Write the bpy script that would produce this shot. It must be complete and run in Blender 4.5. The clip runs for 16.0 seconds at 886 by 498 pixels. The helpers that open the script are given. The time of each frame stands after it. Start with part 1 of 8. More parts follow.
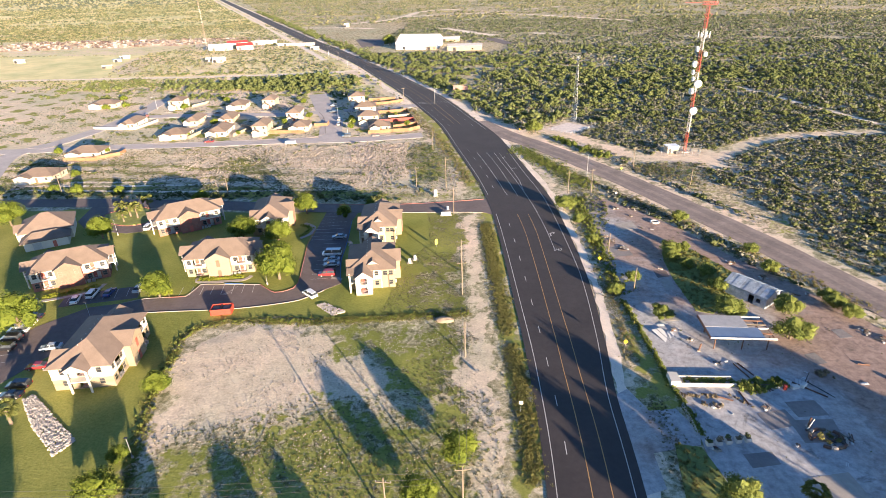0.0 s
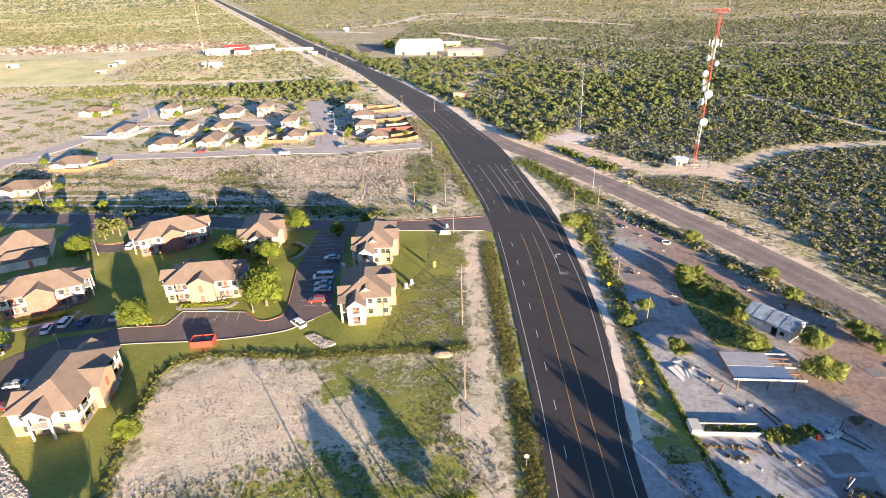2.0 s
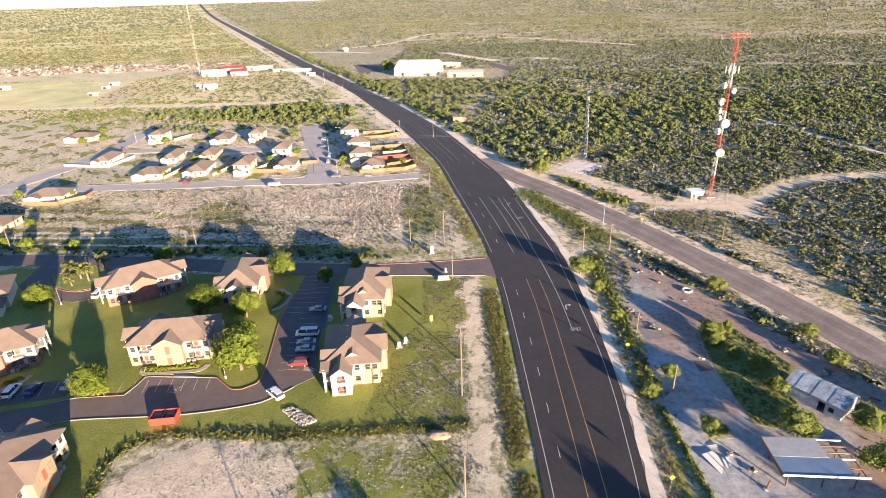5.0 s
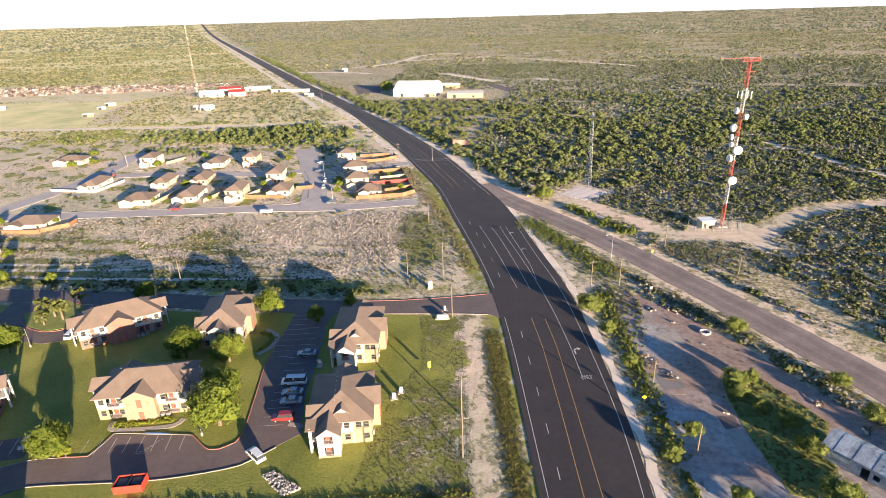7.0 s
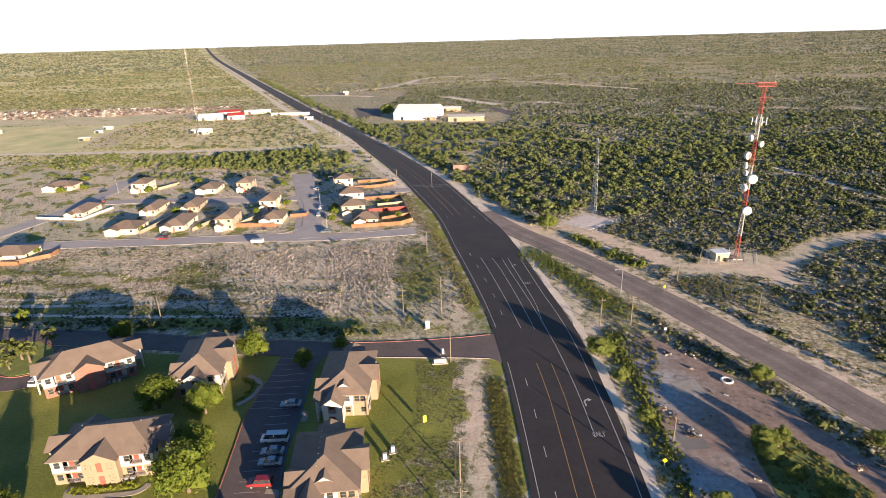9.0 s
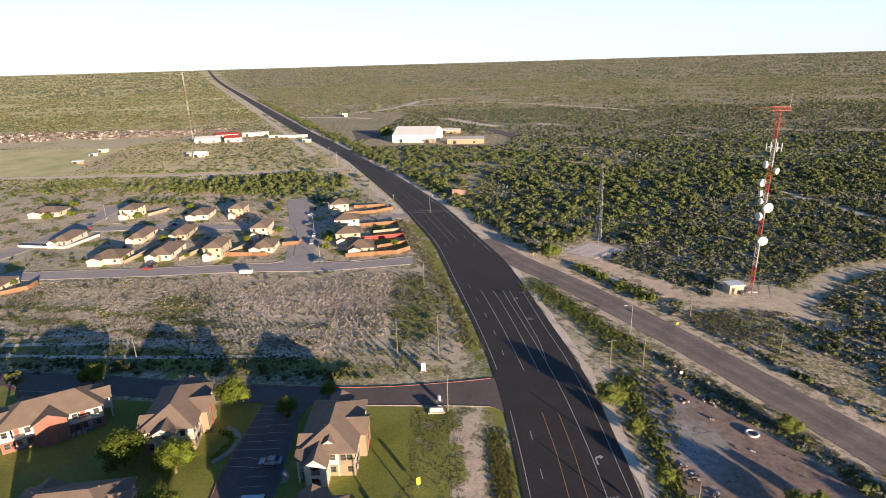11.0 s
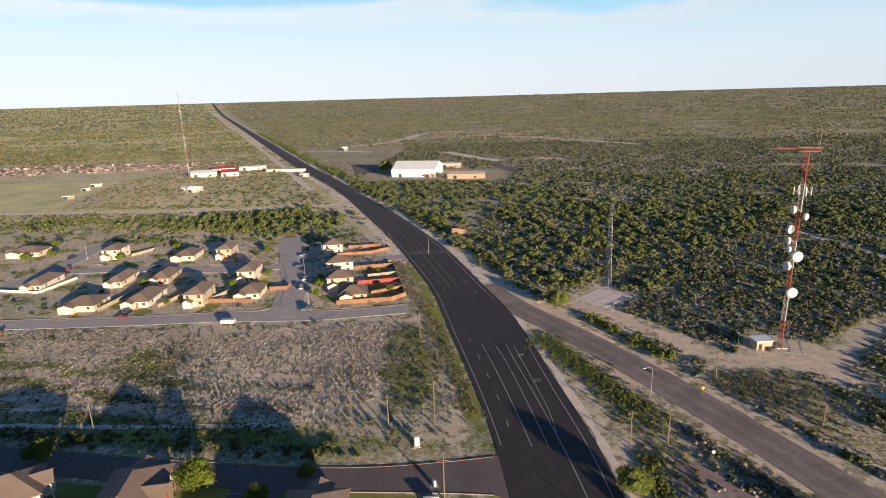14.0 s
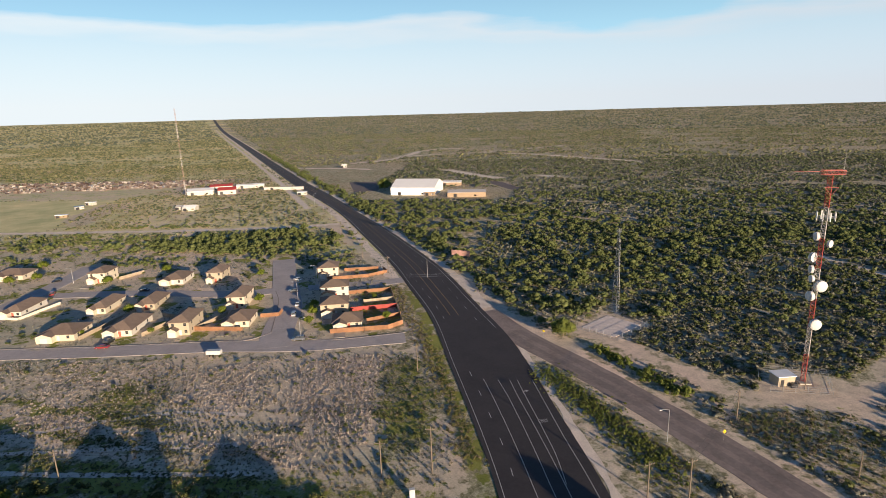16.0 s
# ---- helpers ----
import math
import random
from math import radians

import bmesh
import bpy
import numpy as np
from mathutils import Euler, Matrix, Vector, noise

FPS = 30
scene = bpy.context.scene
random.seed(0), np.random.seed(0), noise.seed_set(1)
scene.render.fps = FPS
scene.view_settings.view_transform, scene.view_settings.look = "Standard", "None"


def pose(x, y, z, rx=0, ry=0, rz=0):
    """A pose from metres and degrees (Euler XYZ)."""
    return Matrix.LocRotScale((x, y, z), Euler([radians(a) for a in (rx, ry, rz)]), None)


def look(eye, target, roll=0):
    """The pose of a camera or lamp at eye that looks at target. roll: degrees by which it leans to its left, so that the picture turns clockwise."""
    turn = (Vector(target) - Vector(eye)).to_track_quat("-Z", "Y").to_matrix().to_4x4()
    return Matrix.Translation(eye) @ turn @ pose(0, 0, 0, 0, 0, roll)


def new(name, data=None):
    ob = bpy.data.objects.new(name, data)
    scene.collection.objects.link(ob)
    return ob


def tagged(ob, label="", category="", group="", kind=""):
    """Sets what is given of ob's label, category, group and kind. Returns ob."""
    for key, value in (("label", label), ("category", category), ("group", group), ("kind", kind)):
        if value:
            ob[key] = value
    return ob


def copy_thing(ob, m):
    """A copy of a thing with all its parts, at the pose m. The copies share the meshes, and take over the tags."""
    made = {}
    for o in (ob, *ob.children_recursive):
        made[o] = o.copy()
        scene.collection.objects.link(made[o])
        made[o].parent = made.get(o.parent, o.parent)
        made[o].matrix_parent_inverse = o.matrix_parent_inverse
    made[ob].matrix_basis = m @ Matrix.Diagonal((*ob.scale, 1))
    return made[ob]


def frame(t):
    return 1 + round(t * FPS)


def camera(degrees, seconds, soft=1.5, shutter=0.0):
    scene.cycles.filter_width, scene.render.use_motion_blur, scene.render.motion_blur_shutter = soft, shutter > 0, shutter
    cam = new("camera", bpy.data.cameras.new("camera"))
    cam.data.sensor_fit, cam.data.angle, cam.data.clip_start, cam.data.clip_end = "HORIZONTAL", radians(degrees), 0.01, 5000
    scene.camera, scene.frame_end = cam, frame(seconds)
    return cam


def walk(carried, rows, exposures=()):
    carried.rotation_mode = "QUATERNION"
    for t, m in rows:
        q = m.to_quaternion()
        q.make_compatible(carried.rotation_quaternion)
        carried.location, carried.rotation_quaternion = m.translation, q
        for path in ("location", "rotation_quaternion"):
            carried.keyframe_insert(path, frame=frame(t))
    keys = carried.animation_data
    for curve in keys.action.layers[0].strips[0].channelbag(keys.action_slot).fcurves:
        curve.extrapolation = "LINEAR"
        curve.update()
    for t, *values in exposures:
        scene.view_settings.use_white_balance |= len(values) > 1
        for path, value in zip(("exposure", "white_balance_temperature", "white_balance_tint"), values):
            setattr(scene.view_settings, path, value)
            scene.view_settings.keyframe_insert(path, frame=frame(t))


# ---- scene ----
cam = camera(76.5, 16.0, soft=0.8)
PATH = [
    (0, (3.419, -5.016, 75.37), (3.195, -3.237, 74.483), -1.7),
    (0.5, (3.253, -2.447, 75.492), (3.03, -0.668, 74.605), -1.6),
    (1, (2.99, 0.461, 75.649), (2.766, 2.24, 74.761), -1.5),
    (1.5, (2.699, 3.568, 75.826), (2.474, 5.348, 74.941), -1.5),
    (2, (2.549, 6.559, 76.03), (2.324, 8.342, 75.152), -1.6),
    (2.5, (2.435, 9.56, 76.279), (2.21, 11.345, 75.405), -1.7),
    (3, (2.245, 12.529, 76.512), (2.019, 14.317, 75.645), -1.6),
    (3.5, (2.01, 15.478, 76.741), (1.782, 17.269, 75.882), -1.6),
    (4, (1.753, 18.663, 76.93), (1.525, 20.46, 76.081), -1.7),
    (6.5, (0.485, 33.92, 77.871), (0.255, 35.744, 77.084), -1.6),
    (7, (0.102, 36.867, 77.886), (-0.127, 38.698, 77.116), -1.6),
    (7.5, (-0.059, 39.911, 77.93), (-0.29, 41.749, 77.176), -1.6),
    (8, (-0.11, 43.057, 77.855), (-0.341, 44.902, 77.118), -1.6),
    (8.5, (-0.19, 46.139, 77.8), (-0.423, 47.99, 77.081), -1.6),
    (9, (-0.303, 49.044, 77.798), (-0.539, 50.902, 77.096), -1.6),
    (11.5, (-0.842, 63.877, 78.075), (-1.081, 65.763, 77.456), -1.7),
    (12, (-0.99, 66.852, 78.182), (-1.23, 68.744, 77.58), -1.7),
    (12.5, (-1.194, 69.845, 78.409), (-1.435, 71.742, 77.824), -1.6),
    (13, (-1.264, 72.62, 78.546), (-1.507, 74.522, 77.979), -1.7),
    (13.5, (-1.445, 75.387, 78.719), (-1.687, 77.294, 78.167), -1.8),
    (14, (-1.722, 78.215, 78.919), (-1.965, 80.128, 78.387), -1.6),
    (14.5, (-2.01, 81.099, 79.151), (-2.252, 83.017, 78.635), -1.6),
    (15, (-2.289, 83.993, 79.273), (-2.532, 85.914, 78.774), -1.5),
    (15.5, (-2.506, 86.822, 79.446), (-2.749, 88.747, 78.959), -1.7),
    (16, (-2.531, 89.529, 79.653), (-2.776, 91.455, 79.175), -1.6),
]
walk(cam, [(t, look(eye, target, roll)) for t, eye, target, roll in PATH], [(0, 2.22), (4, 2.19), (7, 1.98), (9, 1.55), (12.5, 1.08), (16, 0.86)])

# ---- light ----
SUN_DIR = Vector((0.62, -0.785, 0)).normalized()
SUN_UP = radians(7.9)
world = bpy.data.worlds.new("world")
scene.world = world
world.use_nodes = True
wn = world.node_tree
sky = wn.nodes.new("ShaderNodeTexSky")
sky.sky_type = "NISHITA"
sky.sun_disc = False
sky.sun_elevation = SUN_UP
sky.sun_rotation = math.atan2(SUN_DIR.x, SUN_DIR.y)
sky.air_density, sky.dust_density, sky.ozone_density = 1.0, 0.2, 5.0
sky_way = wn.nodes.new("ShaderNodeTexCoord").outputs["Generated"]


def sky_maths(op, a, b, c=None):
    x = wn.nodes.new("ShaderNodeMath")
    x.operation, x.use_clamp = op, op == "MULTIPLY_ADD"
    for s, v in enumerate((a, b) if c is None else (a, b, c)):
        if isinstance(v, (int, float)):
            x.inputs[s].default_value = v
        else:
            wn.links.new(v, x.inputs[s])
    return x.outputs[0]


# thin high cloud: long wisps, denser towards the horizon
sky_up = wn.nodes.new("ShaderNodeSeparateXYZ")
wn.links.new(sky_way, sky_up.inputs[0])
stretch = wn.nodes.new("ShaderNodeMapping")
stretch.inputs["Scale"].default_value = (2.0, 2.0, 13.0)
wn.links.new(sky_way, stretch.inputs[0])
wisps = wn.nodes.new("ShaderNodeTexNoise")
wisps.inputs["Scale"].default_value, wisps.inputs["Detail"].default_value, wisps.inputs["Roughness"].default_value = 1.5, 6.0, 0.5
wn.links.new(stretch.outputs[0], wisps.inputs["Vector"])
# a broken deck edge at about ten degrees, thinner cloud below it, a pale veil at the horizon
deck_edge = sky_maths("ADD", sky_maths("MULTIPLY", wisps.outputs[0], 0.13), 0.078)
below = sky_maths("SUBTRACT", deck_edge, sky_up.outputs[2])
rim = sky_maths("MINIMUM", sky_maths("MAXIMUM", sky_maths("MULTIPLY_ADD", below, 45.0, 0.25), 0.0), 1.0)
body = sky_maths("MAXIMUM", sky_maths("MULTIPLY_ADD", below, -11.0, 1.0), sky_maths("MULTIPLY_ADD", sky_up.outputs[2], -5.0, 1.1))
haze = wn.nodes.new("ShaderNodeMix")
haze.data_type = "RGBA"
glow = wn.nodes.new("ShaderNodeMix")
glow.data_type = "RGBA"
glow.inputs[6].default_value, glow.inputs[7].default_value = (7.9, 8.25, 8.4, 1), (6.1, 6.35, 6.85, 1)
wn.links.new(sky_maths("MULTIPLY_ADD", sky_up.outputs[0], 0.8, 0.5), glow.inputs[0])
wn.links.new(glow.outputs[2], haze.inputs[7])
cover = sky_maths("MULTIPLY", sky_maths("MULTIPLY", rim, sky_maths("MINIMUM", body, 1.0)), 0.9)
wn.links.new(cover, haze.inputs[0])
clear = wn.nodes.new("ShaderNodeMix")
clear.data_type = "RGBA"
wn.links.new(sky_maths("MULTIPLY_ADD", sky_up.outputs[2], -3.4, 1.15), clear.inputs[0])
clear.inputs[7].default_value = (4.9, 8.0, 9.6, 1)
tint = wn.nodes.new("ShaderNodeMix")
tint.data_type, tint.blend_type = "RGBA", "MULTIPLY"
tint.inputs[0].default_value, tint.inputs[7].default_value = 1.0, (1.07, 0.97, 1.03, 1)
wn.links.new(sky.outputs[0], tint.inputs[6])
wn.links.new(tint.outputs[2], clear.inputs[6])
wn.links.new(clear.outputs[2], haze.inputs[6])
wn.nodes["Background"].inputs[1].default_value = 0.062
wn.links.new(haze.outputs[2], wn.nodes["Background"].inputs[0])

sun_data = bpy.data.lights.new("sun", "SUN")
sun_data.energy, sun_data.angle, sun_data.color = 5.0, radians(0.5), (1.0, 0.79, 0.565)
sun = new("sun", sun_data)
sun_to = Vector((SUN_DIR.x * math.cos(SUN_UP), SUN_DIR.y * math.cos(SUN_UP), math.sin(SUN_UP)))
sun.matrix_world = look(sun_to * 100, (0, 0, 0))

# ---- materials ----
def nodes_of(name):
    m = bpy.data.materials.new(name)
    m.use_nodes = True
    return m, m.node_tree.nodes, m.node_tree.links, m.node_tree.nodes["Principled BSDF"]


def ramp(nodes, links, fac, stops):
    r = nodes.new("ShaderNodeValToRGB")
    while len(r.color_ramp.elements) < len(stops):
        r.color_ramp.elements.new(0.5)
    for e, (p, c) in zip(r.color_ramp.elements, stops):
        e.position, e.color = p, (*c, 1)
    links.new(fac, r.inputs[0])
    return r.outputs[0]


def noise_at(nodes, links, scale, detail=4.0, rough=0.55, coord=None, dist=0.0):
    n = nodes.new("ShaderNodeTexNoise")
    n.inputs["Scale"].default_value, n.inputs["Detail"].default_value = scale, detail
    n.inputs["Roughness"].default_value, n.inputs["Distortion"].default_value = rough, dist
    if coord is None:
        coord = nodes.new("ShaderNodeNewGeometry").outputs["Position"]
    links.new(coord, n.inputs["Vector"])
    return n.outputs[0]


def mixed(nodes, links, fac, a, b, kind="MIX"):
    x = nodes.new("ShaderNodeMix")
    x.data_type, x.blend_type = "RGBA", kind
    for s, v in ((0, fac), (6, a), (7, b)):
        if isinstance(v, (int, float)):
            x.inputs[s].default_value = v
        elif isinstance(v, tuple):
            x.inputs[s].default_value = (*v, 1)
        else:
            links.new(v, x.inputs[s])
    return x.outputs[2]


def maths(nodes, links, op, a, b=0.0, c=None):
    x = nodes.new("ShaderNodeMath")
    x.operation = op
    for s, v in enumerate((a, b) if c is None else (a, b, c)):
        if isinstance(v, (int, float)):
            x.inputs[s].default_value = v
        else:
            links.new(v, x.inputs[s])
    return x.outputs[0]


def bumped(nodes, links, bsdf, height, strength=0.3, distance=0.05):
    b = nodes.new("ShaderNodeBump")
    b.inputs["Strength"].default_value, b.inputs["Distance"].default_value = strength, distance
    links.new(height, b.inputs["Height"])
    links.new(b.outputs[0], bsdf.inputs["Normal"])


def plain(name, colour, rough=0.6, scale=3.0, vary=0.25, fine=30.0, metal=0.0, bump=0.15, by_object=0.0, big=None):
    """A surface of one base colour with stains at one scale and grain at a finer one."""
    m, n, l, b = nodes_of(name)
    coarse, grain = noise_at(n, l, scale, 5.0), noise_at(n, l, fine, 3.0)
    both = maths(n, l, "MULTIPLY_ADD", grain, 0.4, maths(n, l, "MULTIPLY", coarse, 0.6))
    dark, light = tuple(c * (1 - vary) for c in colour), tuple(min(1, c * (1 + vary)) for c in colour)
    col = ramp(n, l, both, [(0.3, dark), (0.7, light)])
    if by_object:
        r = n.new("ShaderNodeObjectInfo").outputs["Random"]
        hsv = n.new("ShaderNodeHueSaturation")
        l.new(col, hsv.inputs["Color"])
        l.new(maths(n, l, "MULTIPLY_ADD", r, 2 * by_object, 1 - by_object), hsv.inputs["Value"])
        col = hsv.outputs[0]
    l.new(col, b.inputs["Base Color"])
    b.inputs["Roughness"].default_value, b.inputs["Metallic"].default_value = rough, metal
    if bump:
        bumped(n, l, b, grain, bump, 0.02)
    return m


def ground_material():
    m, n, l, b = nodes_of("ground_soil_and_grass")
    attr = lambda k: (lambda a: (setattr(a, "attribute_name", k), a.outputs["Fac"])[1])(n.new("ShaderNodeAttribute"))
    fine, mid, big, huge = (noise_at(n, l, s, 6.0, 0.62) for s in (1.9, 0.32, 0.045, 0.0055))
    speck = noise_at(n, l, 0.9, 3.0, 0.8, dist=0.6)
    # pale chalky ground, dry grass, live grass, scrub soil, straw
    chalk = ramp(n, l, maths(n, l, "MULTIPLY_ADD", fine, 0.5, maths(n, l, "MULTIPLY", mid, 0.5)), [(0.3, (0.46, 0.345, 0.28)), (0.62, (0.86, 0.69, 0.585))])
    dry = ramp(n, l, maths(n, l, "MULTIPLY_ADD", speck, 0.6, maths(n, l, "MULTIPLY", mid, 0.4)), [(0.37, (0.10, 0.092, 0.042)), (0.47, (0.32, 0.265, 0.18)), (0.58, (0.78, 0.645, 0.53))])
    lush = ramp(n, l, maths(n, l, "MULTIPLY_ADD", fine, 0.45, maths(n, l, "MULTIPLY", big, 0.55)), [(0.32, (0.15, 0.162, 0.038)), (0.66, (0.37, 0.355, 0.108))])
    scrub = ramp(n, l, maths(n, l, "MULTIPLY_ADD", mid, 0.55, maths(n, l, "MULTIPLY", speck, 0.45)), [(0.37, (0.15, 0.142, 0.075)), (0.48, (0.40, 0.335, 0.24)), (0.59, (0.80, 0.655, 0.54))])
    straw = ramp(n, l, maths(n, l, "MULTIPLY_ADD", fine, 0.4, maths(n, l, "MULTIPLY", big, 0.6)), [(0.34, (0.66, 0.56, 0.31)), (0.64, (0.86, 0.74, 0.46))])
    edge = lambda k, s: maths(n, l, "SMOOTH_MAX", 0.0, maths(n, l, "MINIMUM", 1.0, maths(n, l, "MULTIPLY_ADD", maths(n, l, "ADD", attr(k), maths(n, l, "MULTIPLY_ADD", mid, 1.5, maths(n, l, "MULTIPLY_ADD", big, 1.0, -1.25))), s, -0.5 * s + 0.5)), 0.05)
    col = scrub
    col = mixed(n, l, edge("dry", 5.0), col, dry)
    col = mixed(n, l, edge("straw", 4.0), col, straw)
    chalky = edge("chalk", 6.5)
    col = mixed(n, l, chalky, col, chalk)
    col = mixed(n, l, edge("lush", 6.0), col, lush)
    tint = ramp(n, l, maths(n, l, "MULTIPLY_ADD", huge, 0.7, maths(n, l, "MULTIPLY", big, 0.3)), [(0.38, (0.74, 0.84, 0.70)), (0.62, (1.16, 1.1, 1.0))])
    col = mixed(n, l, 1.0, col, tint, "MULTIPLY")
    l.new(col, b.inputs["Base Color"])
    b.inputs["Roughness"].default_value = 0.95
    b.inputs["Specular IOR Level"].default_value = 0.15
    bumped(n, l, b, maths(n, l, "MULTIPLY_ADD", fine, 0.7, maths(n, l, "MULTIPLY", mid, 0.5)), 0.5, 0.25)
    return m


def leaf_material(name, dark, light, glow=0.0):
    m, n, l, b = nodes_of(name)
    isle = n.new("ShaderNodeNewGeometry").outputs["Random Per Island"]
    wide = noise_at(n, l, 0.09, 2.0)
    both = maths(n, l, "MULTIPLY_ADD", isle, 0.55, maths(n, l, "MULTIPLY", wide, 0.45))
    l.new(ramp(n, l, both, [(0.15, dark), (0.85, light)]), b.inputs["Base Color"])
    b.inputs["Roughness"].default_value = 0.75
    b.inputs["Specular IOR Level"].default_value = 0.2
    # thin leaves let some light through
    thin, both_ways = n.new("ShaderNodeBsdfTranslucent"), n.new("ShaderNodeMixShader")
    l.new(b.inputs["Base Color"].links[0].from_socket, thin.inputs[0])
    both_ways.inputs[0].default_value = 0.35
    l.new(b.outputs[0], both_ways.inputs[1])
    l.new(thin.outputs[0], both_ways.inputs[2])
    l.new(both_ways.outputs[0], n["Material Output"].inputs[0])
    return m


def asphalt(name, dark, light, stain=0.1, rough=0.85):
    m, n, l, b = nodes_of(name)
    grain, stains, wear = noise_at(n, l, 14.0, 3.0), noise_at(n, l, 0.12, 5.0, 0.6), noise_at(n, l, 0.9, 5.0, 0.65)
    fac = maths(n, l, "MULTIPLY_ADD", grain, 0.2, maths(n, l, "MULTIPLY_ADD", stains, 0.45, maths(n, l, "MULTIPLY", wear, 0.35)))
    l.new(ramp(n, l, fac, [(0.36, dark), (0.64, light)]), b.inputs["Base Color"])
    b.inputs["Roughness"].default_value = rough
    bumped(n, l, b, maths(n, l, "MULTIPLY_ADD", grain, 0.5, wear), 0.35, 0.08)
    return m


def forecourt_material(name):
    """Old concrete: bluish-white bare slabs, pinkish silt washed over it, dark oil stains."""
    m, n, l, b = nodes_of(name)
    grain, wear, wash, stain = noise_at(n, l, 12.0, 3.0), noise_at(n, l, 0.7, 6.0, 0.68), noise_at(n, l, 0.045, 4.0, 0.55), noise_at(n, l, 0.16, 5.0, 0.65, dist=0.8)
    fac = maths(n, l, "MULTIPLY_ADD", grain, 0.25, maths(n, l, "MULTIPLY", wear, 0.75))
    place = n.new("ShaderNodeSeparateXYZ")
    l.new(n.new("ShaderNodeNewGeometry").outputs["Position"], place.inputs[0])
    # silt lies thickest away from the pumps
    east = maths(n, l, "MINIMUM", maths(n, l, "MAXIMUM", maths(n, l, "MULTIPLY_ADD", place.outputs[0], 0.012, -0.75), -0.1), 0.2)
    north = maths(n, l, "MINIMUM", maths(n, l, "MAXIMUM", maths(n, l, "MULTIPLY_ADD", place.outputs[1], 0.006, -0.69), -0.06), 0.2)
    spread = maths(n, l, "ADD", wash, maths(n, l, "ADD", east, north))
    pale = ramp(n, l, fac, [(0.36, (0.29, 0.275, 0.27)), (0.6, (0.53, 0.51, 0.50))])
    silt = ramp(n, l, fac, [(0.36, (0.215, 0.148, 0.12)), (0.62, (0.42, 0.30, 0.245))])
    col = mixed(n, l, ramp(n, l, spread, [(0.38, (0, 0, 0)), (0.58, (1, 1, 1))]), pale, silt)
    col = mixed(n, l, ramp(n, l, stain, [(0.60, (0, 0, 0)), (0.70, (0.75, 0.75, 0.75))]), col, (0.11, 0.092, 0.08))
    r = n.new("ShaderNodeObjectInfo").outputs["Random"]
    hsv = n.new("ShaderNodeHueSaturation")
    l.new(col, hsv.inputs["Color"])
    l.new(maths(n, l, "MULTIPLY_ADD", r, 0.16, 0.88), hsv.inputs["Value"])
    l.new(hsv.outputs[0], b.inputs["Base Color"])
    b.inputs["Roughness"].default_value = 0.9
    bumped(n, l, b, fac, 0.35, 0.06)
    return m


GROUND = ground_material()
ASPHALT_NEW = asphalt("fresh_asphalt", (0.032, 0.026, 0.0265), (0.054, 0.044, 0.044), rough=0.8)
ASPHALT_OLD = asphalt("old_asphalt", (0.175, 0.134, 0.115), (0.375, 0.292, 0.252))
ASPHALT_LOT = asphalt("car_park_asphalt", (0.115, 0.088, 0.082), (0.19, 0.146, 0.135))
ASPHALT_STREET = asphalt("grey_street", (0.36, 0.315, 0.30), (0.52, 0.46, 0.435))
CONCRETE_OLD = forecourt_material("cracked_concrete")
CONCRETE_PALE = plain("pale_concrete", (0.80, 0.67, 0.58), 0.9, 0.5, 0.25, 9)
CONCRETE = plain("concrete", (0.38, 0.335, 0.29), 0.85, 0.8, 0.2, 18)
PAINT_WHITE = plain("road_paint_white", (0.50, 0.48, 0.45), 0.6, 1.2, 0.3, 8)
PAINT_YELLOW = plain("road_paint_yellow", (0.44, 0.26, 0.09), 0.6, 1.2, 0.3, 8)
KERB_RED = plain("kerb_red", (0.42, 0.16, 0.12), 0.8, 1.0, 0.25, 8)
KERB_BLUE = plain("kerb_blue", (0.08, 0.17, 0.38), 0.8, 1.0, 0.2, 8)
ROOF = plain("roof_shingle", (0.185, 0.136, 0.108), 0.9, 0.5, 0.2, 5, by_object=0.1)
STUCCO_WHITE = plain("stucco_white", (0.54, 0.505, 0.45), 0.85, 0.6, 0.08, 20)
STUCCO_TAN = plain("stucco_tan", (0.275, 0.212, 0.142), 0.85, 0.6, 0.1, 20)
STUCCO_CREAM = plain("stucco_cream", (0.56, 0.49, 0.385), 0.85, 0.6, 0.1, 20, by_object=0.1)
STUCCO_SAND = plain("stucco_sand", (0.42, 0.35, 0.26), 0.85, 0.6, 0.1, 20)
BRICK_RED = plain("brick_red", (0.27, 0.115, 0.085), 0.85, 0.9, 0.25, 9)
TRIM_WHITE = plain("white_trim", (0.60, 0.57, 0.53), 0.5, 2.0, 0.06, 20)
WINDOW_FRAME = plain("window_frame_bronze", (0.20, 0.165, 0.13), 0.5, 2.0, 0.1, 20)
DOOR_RED = plain("door_red", (0.42, 0.10, 0.07), 0.5, 2.0, 0.15, 20)
METAL_GREY = plain("galvanised_steel", (0.42, 0.42, 0.43), 0.45, 2.0, 0.2, 12, metal=0.6)
TOWER_RED = plain("tower_red", (0.33, 0.06, 0.045), 0.5, 0.5, 0.2, 8)
TOWER_WHITE = plain("tower_white", (0.45, 0.41, 0.39), 0.5, 0.5, 0.15, 8)
TOWER_DULL = plain("tower_faded", (0.30, 0.19, 0.16), 0.6, 0.5, 0.2, 8)
DISH_WHITE = plain("dish_white", (0.58, 0.57, 0.55), 0.5, 0.5, 0.06, 8)
WOOD_POLE = plain("pole_wood", (0.17, 0.135, 0.10), 0.85, 1.0, 0.25, 12)
